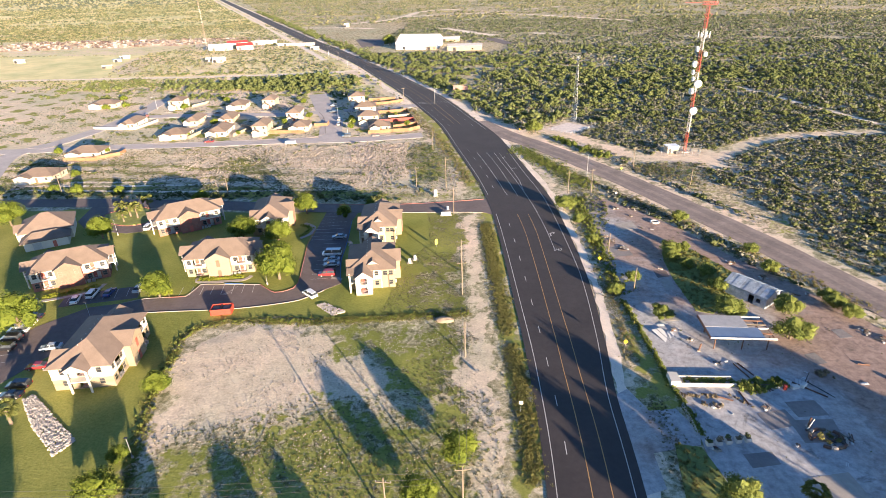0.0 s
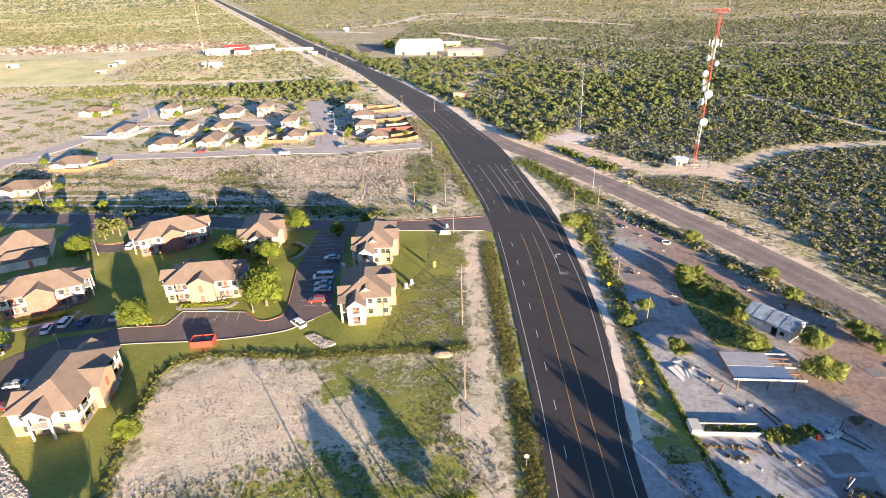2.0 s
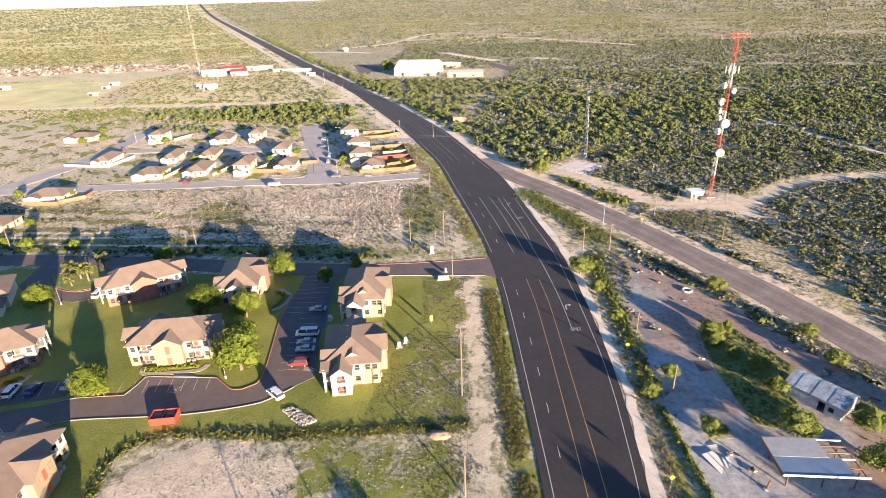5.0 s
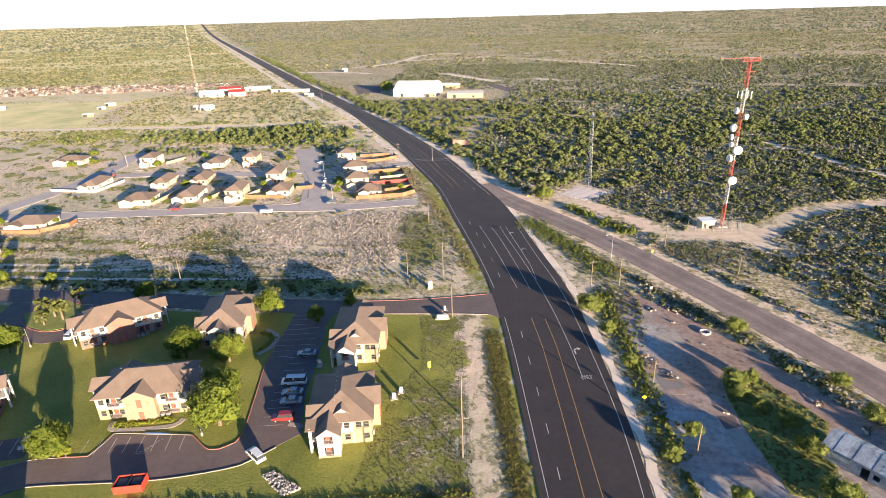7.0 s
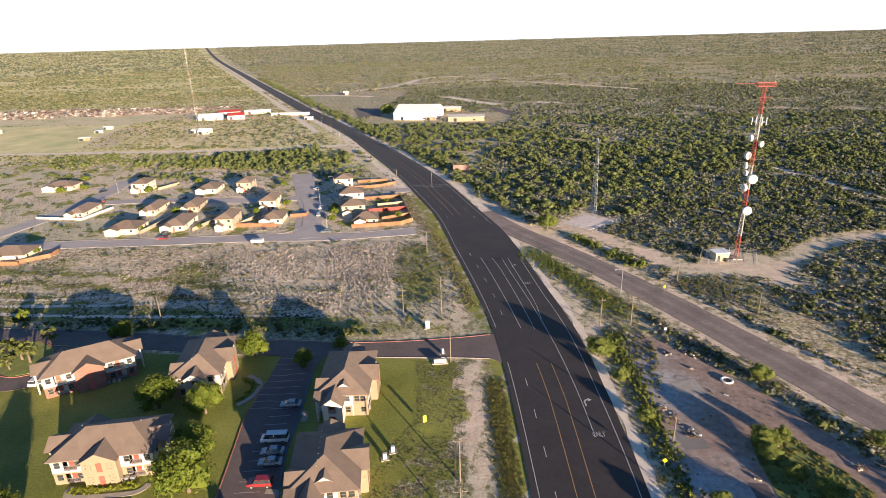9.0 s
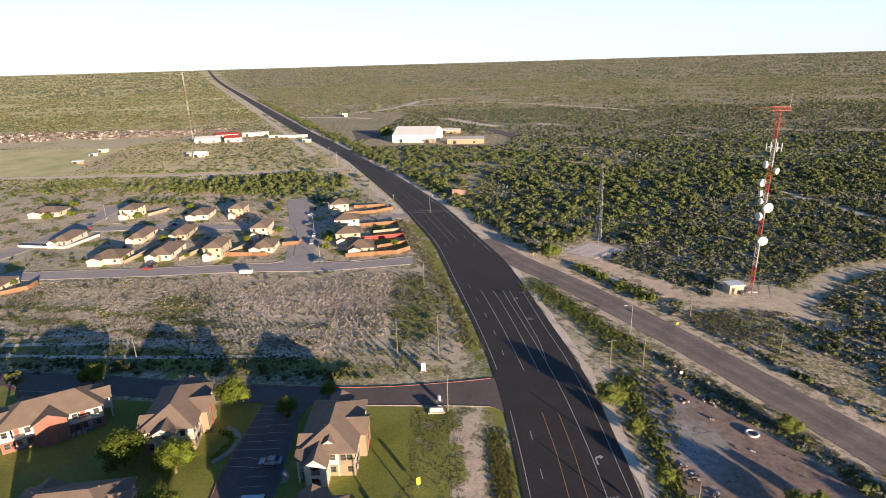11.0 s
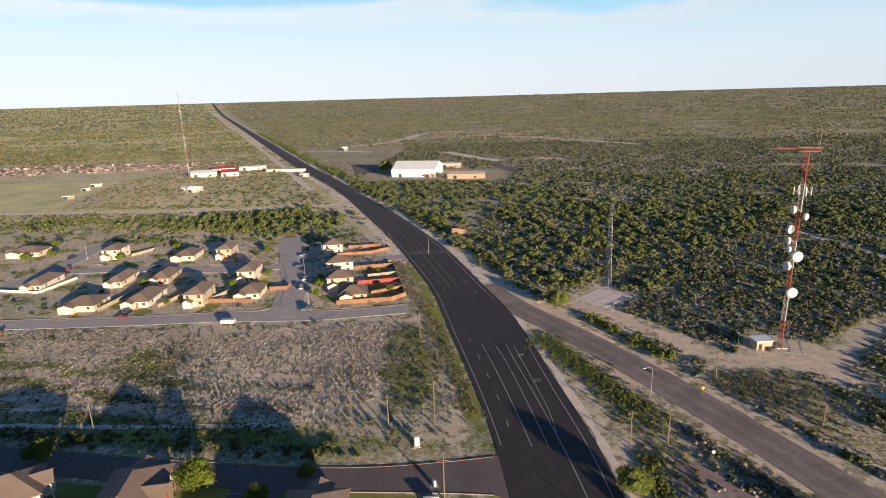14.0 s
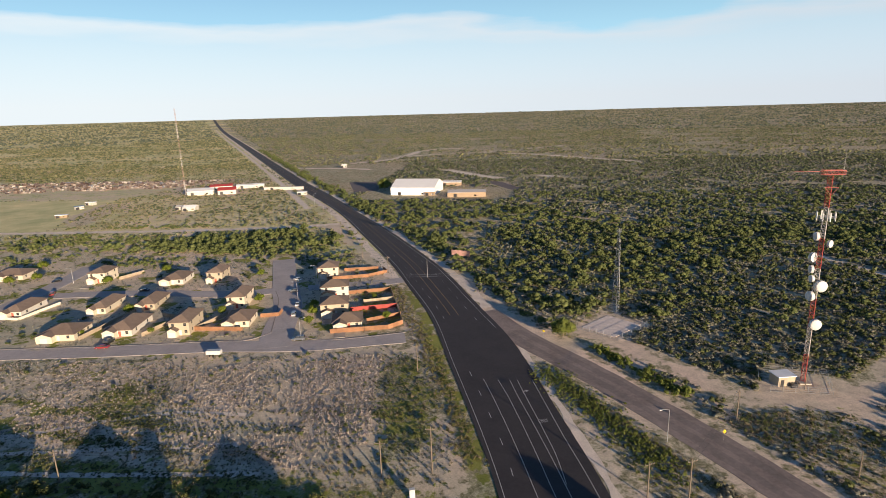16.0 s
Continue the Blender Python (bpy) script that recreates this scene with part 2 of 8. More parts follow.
FENCE_WOOD = plain("cedar_fence", (0.27, 0.135, 0.07), 0.85, 0.7, 0.25, 8, by_object=0.15)
FENCE_PALE = plain("weathered_fence", (0.34, 0.27, 0.195), 0.85, 0.7, 0.25, 8, by_object=0.15)
DARK = plain("dark_opening", (0.03, 0.03, 0.035), 0.4, 1.0, 0.2, 8)
TRUNK = plain("bark", (0.16, 0.12, 0.085), 0.95, 2.0, 0.3, 14)
LEAF_MESQUITE = leaf_material("mesquite_leaf", (0.072, 0.088, 0.03), (0.155, 0.168, 0.066))
LEAF_SAGE = leaf_material("sage_leaf", (0.145, 0.143, 0.106), (0.29, 0.278, 0.222))
LEAF_OAK = leaf_material("shade_tree_leaf", (0.060, 0.092, 0.011), (0.20, 0.235, 0.036))
LEAF_LIME = leaf_material("lime_leaf", (0.13, 0.17, 0.012), (0.32, 0.33, 0.05))
LEAF_PALM = leaf_material("palm_leaf", (0.1, 0.12, 0.03), (0.26, 0.27, 0.085))
# dry thornscrub, its colour lightened in place of haze over the plain
LEAF_THORN_HAZED = leaf_material("hazed_thornscrub_leaf", (0.165, 0.165, 0.075), (0.33, 0.31, 0.172))
LEAF_BELT = leaf_material("mesquite_crown_leaf", (0.10, 0.125, 0.042), (0.19, 0.212, 0.078))
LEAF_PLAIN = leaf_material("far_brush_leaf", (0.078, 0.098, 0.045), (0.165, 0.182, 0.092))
# distance haze put into the leaf colour: cooler and greyer than nearer brush
LEAF_HAZED = leaf_material("hazed_brush_leaf", (0.085, 0.105, 0.075), (0.15, 0.17, 0.12))
LEAF_BRIGHT = leaf_material("fresh_mesquite_leaf", (0.105, 0.135, 0.028), (0.25, 0.275, 0.070))
LEAF_STRAW = leaf_material("bleached_stalk", (0.30, 0.25, 0.215), (0.66, 0.57, 0.50))
LEAF_GRASS = leaf_material("long_grass", (0.135, 0.13, 0.036), (0.27, 0.25, 0.088))
GRASS = plain("rank_grass", (0.20, 0.225, 0.06), 0.95, 0.4, 0.4, 5.0, bump=0.6)
LEAF_DRY = leaf_material("dry_weed", (0.12, 0.098, 0.058), (0.33, 0.275, 0.19))
m_, n_, l_, b_ = nodes_of("window_glass_dark")
l_.new(ramp(n_, l_, noise_at(n_, l_, 0.7), [(0.3, (0.02, 0.022, 0.026)), (0.7, (0.07, 0.075, 0.08))]), b_.inputs["Base Color"])
b_.inputs["Roughness"].default_value = 0.12
GLASS = m_
METAL_ROOF = plain("white_metal_roof", (0.82, 0.81, 0.80), 0.4, 0.15, 0.05, 3.0)
RUST_ROOF = plain("weathered_tin", (0.32, 0.37, 0.43), 0.5, 0.7, 0.5, 5.0, metal=0.2, by_object=0.28)

# ---- mesh helpers ----
def mesh_of(name, verts, faces, mats, index=None, smooth=False):
    """A mesh from arrays: verts (n, 3) and faces (m, 3) or (m, 4)."""
    verts, faces = np.asarray(verts, np.float32), np.asarray(faces, np.int32)
    me = bpy.data.meshes.new(name)
    k = faces.shape[1]
    me.vertices.add(len(verts)), me.loops.add(faces.size), me.polygons.add(len(faces))
    me.vertices.foreach_set("co", verts.ravel())
    me.loops.foreach_set("vertex_index", faces.ravel())
    me.polygons.foreach_set("loop_start", np.arange(0, faces.size, k, dtype=np.int32))
    if index is not None:
        me.polygons.foreach_set("material_index", np.asarray(index, np.int32))
    me.polygons.foreach_set("use_smooth", np.full(len(faces), smooth))
    for m in mats if isinstance(mats, (list, tuple)) else [mats]:
        me.materials.append(m)
    me.update(calc_edges=True)
    return me


def part(name, shape, material, parent, label=""):
    """Links a bmesh or mesh as ONE mesh object under a thing or part."""
    me = shape
    if isinstance(shape, bmesh.types.BMesh):
        me = bpy.data.meshes.new(name)
        shape.normal_update()
        shape.to_mesh(me)
        shape.free()
    if material is not None and not me.materials:
        me.materials.append(material)
    ob = new(name, me)
    ob.parent = parent
    return tagged(ob, label)


def thing(name, label, category, m=None, group="", kind=""):
    ob = new(name)
    ob.empty_display_size = 0.2
    if m is not None:
        ob.matrix_basis = m
    return tagged(ob, label, category, group, kind)


def box(bm, x0, x1, y0, y1, z0, z1, bevel=0.0):
    r = bmesh.ops.create_cube(bm, size=1.0)
    for v in r["verts"]:
        v.co = Vector(((x0 + x1) / 2 + v.co.x * (x1 - x0), (y0 + y1) / 2 + v.co.y * (y1 - y0), (z0 + z1) / 2 + v.co.z * (z1 - z0)))
    if bevel:
        es = {e for v in r["verts"] for e in v.link_edges}
        bmesh.ops.bevel(bm, geom=list(es), offset=bevel, segments=1, affect="EDGES")
    return bm


def boxed(*a, **k):
    return box(bmesh.new(), *a, **k)


def rod(bm, a, b, r, r2=None, n=6):
    a, b = Vector(a), Vector(b)
    q = (b - a).to_track_quat("Z", "Y").to_matrix().to_4x4()
    bmesh.ops.create_cone(bm, cap_ends=True, segments=n, radius1=r, radius2=r if r2 is None else r2, depth=(b - a).length,
                          matrix=Matrix.Translation((a + b) / 2) @ q)
    return bm


def rods(*runs):
    bm = bmesh.new()
    for r in runs:
        rod(bm, *r)
    return bm


def glide(points, step):
    """A smooth line through a few places, sampled about every step metres."""
    p = np.asarray(points, float)
    if len(p) == 2:
        n = max(2, int(np.linalg.norm(p[1] - p[0]) / step) + 1)
        return p[0] + np.linspace(0, 1, n)[:, None] * (p[1] - p[0])
    ext = np.vstack([2 * p[0] - p[1], p, 2 * p[-1] - p[-2]])
    out = []
    for i in range(1, len(ext) - 2):
        a, b, c, d = ext[i - 1:i + 3]
        n = max(1, int(np.linalg.norm(c - b) / step))
        t = (np.arange(n) / n)[:, None]
        out.append(0.5 * (2 * b + (c - a) * t + (2 * a - 5 * b + 4 * c - d) * t ** 2 + (3 * b - a - 3 * c + d) * t ** 3))
    return np.vstack(out + [p[-1:]])


def sides(line):
    t = np.gradient(line, axis=0)
    t /= np.linalg.norm(t, axis=1)[:, None]
    return np.c_[t[:, 1], -t[:, 0]]


def strip(left, right, z, thick=0.0):
    """A quad band between two lines of equal length; with thick, the outer sides go down by it."""
    n = len(left)
    v = np.vstack([np.c_[left, np.full(n, z)], np.c_[right, np.full(n, z)]])
    i = np.arange(n - 1)
    f = np.c_[i, i + n, i + n + 1, i + 1]
    if thick:
        v = np.vstack([v, v - (0, 0, thick)])
        f = np.vstack([f, np.c_[i, i + 1, i + 1 + 2 * n, i + 2 * n], np.c_[i + n, i + 3 * n, i + 1 + 3 * n, i + 1 + n],
                       [[0, 2 * n, 3 * n, n], [n - 1, 2 * n - 1, 4 * n - 1, 3 * n - 1]]])
    return v, f


def band(line, a, b, z, thick=0.0):
    """A band beside a line, from a to b metres to its right."""
    s = sides(line)
    return strip(line + s * a, line + s * b, z, thick)


def joined(pieces):
    vs, fs, at = [], [], 0
    for v, f in pieces:
        vs.append(v), fs.append(f + at)
        at += len(v)
    return np.vstack(vs), np.vstack(fs)


def slab(name, outline, z, material, depth=0.3, label="", kind="structure", category=""):
    """A flat area with a kerb-like edge."""
    bm = bmesh.new()
    f = bm.faces.new([bm.verts.new((x, y, z)) for x, y in outline])
    if f.normal.z < 0 or (f.normal_update() or f.normal.z < 0):
        f.normal_flip()
    r = bmesh.ops.extrude_face_region(bm, geom=[f])
    bm.normal_update()
    for v in [g for g in r["geom"] if isinstance(g, bmesh.types.BMVert)]:
        v.co.z = z
    for v in list(f.verts):
        v.co.z = z - depth
    bmesh.ops.recalc_face_normals(bm, faces=bm.faces[:])
    ob = part(name, bm, material, None)
    return tagged(ob, label, category, "", kind)


def inside(poly, x, y):
    px, py = np.asarray(poly, float).T
    qx, qy = np.roll(px, -1), np.roll(py, -1)
    hit = np.zeros(np.shape(x), bool)
    for a, b, c, d in zip(px, py, qx, qy):
        if b != d:
            hit ^= ((b > y) != (d > y)) & (x < (c - a) * (y - b) / (d - b) + a)
    return hit


def off_line(line, x, y):
    """Distance to a polyline."""
    best = np.full(np.shape(x), 1e9)
    for (a, b), (c, d) in zip(line[:-1], line[1:]):
        l2 = (c - a) ** 2 + (d - b) ** 2
        t = np.clip(((x - a) * (c - a) + (y - b) * (d - b)) / l2, 0, 1)
        best = np.minimum(best, np.hypot(x - a - t * (c - a), y - b - t * (d - b)))
    return best


# ---- plan ----
HIGHWAY_L = [(12.0, -60), (11.6, 0), (10.9, 58), (8.9, 89), (5.9, 116), (0, 163), (-4.9, 191), (-11.4, 217), (-23, 257), (-35.4, 299), (-53, 342),
             (-69, 380), (-103.6, 451), (-148, 539), (-207, 638), (-265, 734), (-341, 868), (-457, 1072), (-627, 1373), (-925, 1895), (-1508, 2906), (-2690, 4990)]
HIGHWAY_R = [(27.0, -60), (27.0, 0), (26.5, 60), (25.6, 84), (26.0, 104), (25.4, 132), (22.3, 165), (18.2, 194), (11, 224), (3.5, 254), (-3.5, 279),
             (-15.6, 310), (-36.5, 363), (-57, 405), (-86, 460), (-126, 530), (-187, 638), (-245, 734), (-321, 868), (-437, 1072), (-607, 1373), (-905, 1895), (-1488, 2906), (-2670, 4990)]
ACCESS_N = [(-1.5, 192), (-5.5, 187.5), (-16, 184.8), (-31, 181.8), (-47, 180.3), (-80, 180.3), (-115, 181.5), (-160, 181), (-230, 176)]
ACCESS_S = [(0.5, 172), (-5, 175.6), (-15, 175.3), (-30, 174.3), (-47, 173), (-80, 172.5), (-115, 173.5), (-160, 173), (-230, 168)]
FRONTAGE = [(-14, 305), (-2, 284), (8, 270), (20, 254.5), (37.5, 229.0), (54, 202), (67.3, 178.5), (80.5, 153.6), (94, 124), (113.5, 79), (141, 12)]
STREET_A = [(-290, 232), (-240, 243), (-189, 252), (-149, 257.5), (-107, 264.5), (-75, 267.5), (-41, 276.5)]
STREET_B = [(-86, 265), (-92, 285), (-97, 305), (-108, 330), (-119, 356), (-131, 384)]
STREET_C = [(-219, 316), (-194, 320.5), (-165, 323), (-137, 322.5), (-104, 330)]
STREET_D = [(-236, 366), (-229, 334), (-226, 300), (-230, 262), (-238, 236), (-222, 205), (-205, 182)]
LAWN = [(-6, 112), (-23, 108.5), (-42, 105.5), (-55, 105), (-62, 104), (-67, 102.5), (-71, 97), (-69.5, 87), (-67, 76), (-63.5, 66), (-60, 56), (-54, 20),
        (-180, 20), (-230, 90), (-230, 168), (-15, 174), (-13, 140)]
LOT = [(-6, 106), (-22, 104), (-40, 102), (-55, 101), (-64, 99), (-68, 94), (-67, 86), (-64, 76), (-60, 62), (-53, 30), (4, 30), (5, 60), (3, 80), (-2, 104)]
TRAIL = [(-9.7, 174), (-8, 150), (-6, 133), (-3, 110), (-1, 96), (1.3, 79), (2.7, 58), (3, 20)]

# ---- ground: one sheet out to the horizon ----
def far_rise(x, y):
    d = np.hypot(x, y)
    return 55 * np.clip((d - 1500) / 3400, 0, 1) ** 2.3


def faded(poly, x, y, r):
    """How far inside an outline, 0 to 1, with an edge as wide as r."""
    return sum(inside(poly, x + r * k * math.cos(a), y + r * k * math.sin(a)).astype(float) for a in (0.3, 1.35, 2.4, 3.45, 4.5, 5.55) for k in (0.5, 1.0)) / 12


def ground_sheet():
    xs = np.unique(np.r_[-4900:-1400:200, -1400:-460:40, -460:230:2.5, 230:1200:40, 1200:4901:200])
    ys = np.unique(np.r_[-900:-60:60, -60:30:10, 30:480:2.5, 480:760:8, 760:1800:40, 1800:4901:160])
    X, Y = np.meshgrid(xs, ys)
    x, y = X.ravel(), Y.ravel()
    v = np.c_[x, y, far_rise(x, y)]
    nx, ny = len(xs), len(ys)
    i = (np.arange(ny - 1)[:, None] * nx + np.arange(nx - 1)).ravel()
    me = mesh_of("ground", v, np.c_[i, i + 1, i + 1 + nx, i + nx], GROUND, smooth=True)
    x0, y0 = x, y
    soft = lambda d, w: np.clip(0.5 - d / w, 0, 1)
    lush, chalk, dry = (np.zeros(len(x)) for _ in range(3))
    hl = glide(HIGHWAY_L[:13], 6)
    dl = off_line(hl, x, y)
    lawn = inside(LAWN, x, y)
    lush = np.maximum(lush, lawn * 1.0)
    x, y = x + 1.5 * np.sin(y * 0.31 + 1) + 1.1 * np.sin(y * 0.83 + x * 0.21), y + 1.4 * np.sin(x * 0.27) + 1.1 * np.sin(x * 0.71 + y * 0.19)
    # left plain made paler, standing in for the glow opposite the sun
    far_left = (x < -60) & (y > 395) & (y < 1000) & (x < -60 - 0.55 * (y - 395))
    chalk, dry = np.where(far_left, 0.4, chalk), np.where(far_left, 0.8, dry)
    lot = inside(LOT, x, y)
    chalk = np.where(lot, 0.85, chalk)
    dry = np.where(lot, 0.6, dry)
    for poly, r, g in ((LOT_SOUTH, 8.0, 0.58), (LOT_BAND, 3.0, 0.62)):
        s = faded(poly, x, y, r)
        chalk, dry, lush = chalk + (0.5 - chalk) * s, dry + (0.7 - dry) * s, lush + (g - lush) * s
    field = inside(FIELD, x, y)
    dry = np.where(field, 0.75, dry)
    streak = 0.42 * np.sin(y * 0.62 + 0.04 * x + 1.5 * np.sin(x * 0.05)) * np.clip((-60 - x) / 30, 0, 1) * (y < 225)
    chalk = np.where(field, 0.68 + streak + 0.22 * ((x > -98) & (y > 212)), chalk)
    lush = np.where(field, 0.34 - 0.8 * streak, lush)
    for line, w, a in PALE_TRACKS:
        d = off_line(glide(line, 10), x, y)
        k = np.clip(1.25 - d / w, 0, 1) * a
        chalk, lush, dry = np.maximum(chalk, k), lush * (1 - k), np.maximum(dry, 0.3 * k)
    for poly, c, g, q in [*PATCHES, (BARE_EAST, 0.36, 0.4, 0.75)]:
        s = faded(poly, x, y, 4.0)
        chalk, lush, dry = chalk + (c - chalk) * s, lush + (g - lush) * s, dry + (q - dry) * s
    # the foot trail is worn through the grass
    worn = np.clip(1.3 - off_line(glide(TRAIL, 6), x, y) / 1.9, 0, 1)
    chalk, lush = np.maximum(chalk, 1.2 * worn), lush * (1 - worn)
    # lawns and bare lots between the houses
    yard = faded(PATCHES[0][0], x, y, 4.0) * np.sin(x * 0.23 + y * 0.13) * np.sin(y * 0.21 - x * 0.06)
    lush, chalk = np.where(yard > 0.3, 0.62, lush), np.where(yard < -0.3, 0.85, chalk)
    verge = np.clip(1.7 - dl / 5.0, 0, 1) * (y < 330) * (x < np.interp(y, hl[:, 1], hl[:, 0]) + 1)
    lush, chalk = np.maximum(lush, 0.62 * verge), chalk * (1 - 0.8 * verge)
    # straw tone: tan yard grass, plus painted glow over the left plain
    grass_and_glow = np.where((x0 < -60 - 0.55 * (y0 - 395)) & (y0 > 395), 0.72, 0.0)
    grass_and_glow = np.maximum(grass_and_glow, 1.3 * faded(YARD_GRASS, x, y, 6.0) - 1.3 * faded(YARD_PAD, x, y, 3.0))
    for k, a in (("lush", lush), ("chalk", chalk), ("dry", dry), ("straw", grass_and_glow)):
        me.attributes.new(k, "FLOAT", "POINT").data.foreach_set("value", a.astype(np.float32))
    return tagged(new("ground", me), "pale dry scrubland soil with lawns and weedy lots", "ground", "", "structure")


LOT_SOUTH = [(-61, 30), (4, 30), (4, 64), (1, 82), (-10, 86), (-22, 80), (-36, 78), (-48, 70), (-62, 66)]
LOT_BAND = [(-42, 104), (-26, 106), (-8, 108), (-2, 100), (-8, 92), (-6, 82), (-14, 80), (-20, 87), (-28, 90), (-40, 88), (-36, 96)]
FIELD = [(-12, 190), (-60, 184), (-230, 184), (-240, 240), (-190, 246), (-105, 256), (-75, 259), (-40, 270), (-28, 250), (-14, 214)]
BARE_EAST = [(50, 228), (66, 238), (85, 235), (82, 208), (91, 196), (91, 183), (94, 166), (106, 140), (98, 138), (84, 166), (80, 184), (66, 206)]
PALE_TRACKS = [
    (FRONTAGE, 9.6, 1.0),
    ([(-6, 296), (4, 280), (14, 268)], 12.0, 1.1),
    ([(-141, 203), (-101, 219), (-75, 221)], 1.6, 0.9),
    ([(-200, 196), (-141, 199), (-70, 207)], 1.6, 0.7),
    ([(-560, 440), (-384, 453), (-279, 460), (-236, 464), (-130, 481)], 4.0, 1.0),
    ([(-133, 479), (-106, 433), (-61, 342), (-40, 290), (-27, 252), (-15, 215), (-13, 195)], 4.5, 0.95),
    ([(28.5, 140), (27, 168), (22.5, 196), (15, 226), (7.5, 252)], 2.0, 1.1),
    ([(29, 60), (28.5, 90), (29, 118)], 2.2, 0.8),
    ([(4, 270), (-7, 303), (-22, 345), (-40, 385)], 6.0, 1.0),
    ([(34, 262), (50, 238), (65, 212), (83, 177), (104, 133), (150, 40)], 3.6, 1.0),
    ([(60, 236), (80, 240), (96, 245), (112, 262), (135, 276), (180, 285)], 4.2, 0.95),
    ([(24, 285), (45, 262), (62, 240)], 5.0, 0.8),
    ([(155, 404), (165, 375), (172, 355), (190, 300)], 2.6, 1.0),
    ([(-60, 700), (20, 710), (60, 690)], 8.0, 0.9),
    ([(-241, 350), (-250, 365), (-262, 380)], 4.0, 0.8),
    ([(-302, 388), (-285, 396), (-274, 412), (-252, 417), (-225, 417), (-200, 412)], 5.0, 1.1),
    ([(-470, 588), (-400, 590), (-350, 560)], 7.0, 0.9),
]
YARD_GRASS = [(-700, 440), (-349, 462), (-370, 520), (-402, 612), (-700, 600)]
YARD_PAD = [(-355, 490), (-334, 483), (-376, 578), (-398, 593), (-387, 559), (-376, 523)]
JUNK = [(-760, 610), (-400, 612), (-385, 690), (-400, 760), (-760, 772)]
PATCHES = [  # outline, chalk, lush, dry
    ([(-420, 225), (-250, 236), (-190, 246), (-105, 257), (-60, 262), (-44, 290), (-66, 360), (-105, 392), (-180, 396), (-330, 420), (-520, 420)], 0.82, 0.0, 0.7),
    ([(-60, 282), (-46, 288), (-60, 336), (-74, 330)], 0.2, 0.62, 0.4),
    ([(-124, 268.5), (-98, 273), (-95, 280), (-122, 278)], 0.9, 0.0, 0.3),
    ([(-27, 111), (-4.5, 112), (-7.5, 140), (-11, 173), (-24, 173), (-20, 150), (-25, 138)], 0.05, 0.66, 0.85),
    ([(-20, 112), (-11, 112), (-12, 142), (-19, 138)], 0.22, 0.5, 0.8),
    ([(66, 232), (84, 222), (104, 205), (112, 218), (88, 236), (72, 242)], 0.6, 0.0, 0.6),
    ([(20, 289), (34, 310), (49, 294), (34, 277)], 1.0, 0.0, 0.2),
    ([(62, 236), (76, 262), (98, 250), (92, 232)], 0.95, 0.0, 0.3),
    ([(-700, 440), (-349, 462), (-381, 537), (-402, 612), (-700, 600)], 0.15, 0.0, 0.6),
    (YARD_PAD, 1.15, 0.0, 0.2),
    ([(-420, 655), (-290, 640), (-300, 760), (-420, 790)], 0.8, 0.0, 0.4),
    (JUNK, 0.5, 0.0, 0.8),
    ([(-125, 232), (-113, 241), (-98, 224), (-84, 212), (-102, 212), (-124, 221)], 0.3, 0.5, 0.5),
    ([(-46, 259), (-35, 264), (-20, 230), (-24, 212), (-29, 199), (-37, 212), (-43, 231)], 0.3, 0.5, 0.5),
    ([(-126, 248), (-112, 249), (-101, 235), (-112, 232)], 1.0, 0.0, 0.2),
    ([(-12, 192), (-60, 193), (-60, 183), (-14, 188)], 0.3, 0.6, 0.5),
    ([(30.2, 80), (39, 76), (38.5, 88), (36.5, 103), (34, 122), (31.5, 146), (29, 146), (29.6, 110)], 0.1, 0.68, 0.8),
    ([(29.5, 150), (35, 150), (36, 188), (28, 222), (15, 250), (9, 254), (18.5, 226), (26, 196)], 0.25, 0.42, 0.7),
    ([(-104, 246), (-100, 218), (-78, 202), (-52, 198), (-36, 204), (-42, 232), (-46, 262), (-75, 258)], 1.15, 0.05, 0.6),
    # dark weedy strip, darkened further in place of the apartments' shadow
    ([(-230, 184), (-60, 184), (-60, 196), (-120, 199), (-230, 198)], 0.28, 0.56, 0.6),
    ([(-120, 700), (-20, 690), (40, 640), (10, 590), (-125, 600)], 0.35, 0.3, 0.9),
]
ground_sheet()

# ---- highway, side roads, car parks ----
def road_between(name, left, right, z, material, label, step=4.0, n=None):
    l, r = glide(left, step), glide(right, step)
    # equal counts by arc length
    def even(p, k):
        s = np.r_[0, np.cumsum(np.hypot(*np.diff(p, axis=0).T))]
        q = np.linspace(0, s[-1], k)
        return np.c_[np.interp(q, s, p[:, 0]), np.interp(q, s, p[:, 1])]
    def by_y(p, ys):
        return np.c_[np.interp(ys, p[:, 1], p[:, 0]), ys]
    if n is None:
        ys = np.r_[np.arange(-60, 900, 3.0), np.arange(900, 4990, 40.0)]
        l, r = by_y(l, ys), by_y(r, ys)
    else:
        l, r = even(l, n), even(r, n)
    v, f = strip(l, r, z, 0.25)
    if v[:, 1].max() > 1400:
        v[:, 2] += far_rise(v[:, 0], v[:, 1])
    ob = new(name, mesh_of(name, v, f, material))
    return tagged(ob, label, "road", "", "structure")


def road_along(name, line, half, z, material, label, step=3.0, ragged=0.0):
    p = glide(line, step)
    e, k = sides(p), np.arange(len(p))
    wear = (0.035 * half * (np.sin(k * 0.9) + np.sin(k * 0.37 + 1) + np.sin(k * 1.7 + 2)) * ragged)[:, None]
    v, f = strip(p - e * (half + wear), p + e * (half - wear[::-1]), z, 0.2)
    return tagged(new(name, mesh_of(name, v, f, material)), label, "road", "", "structure")


CHALK = plain("pale_track_soil", (0.82, 0.67, 0.54), 0.95, 0.25, 0.25, 3.0, bump=0.5)


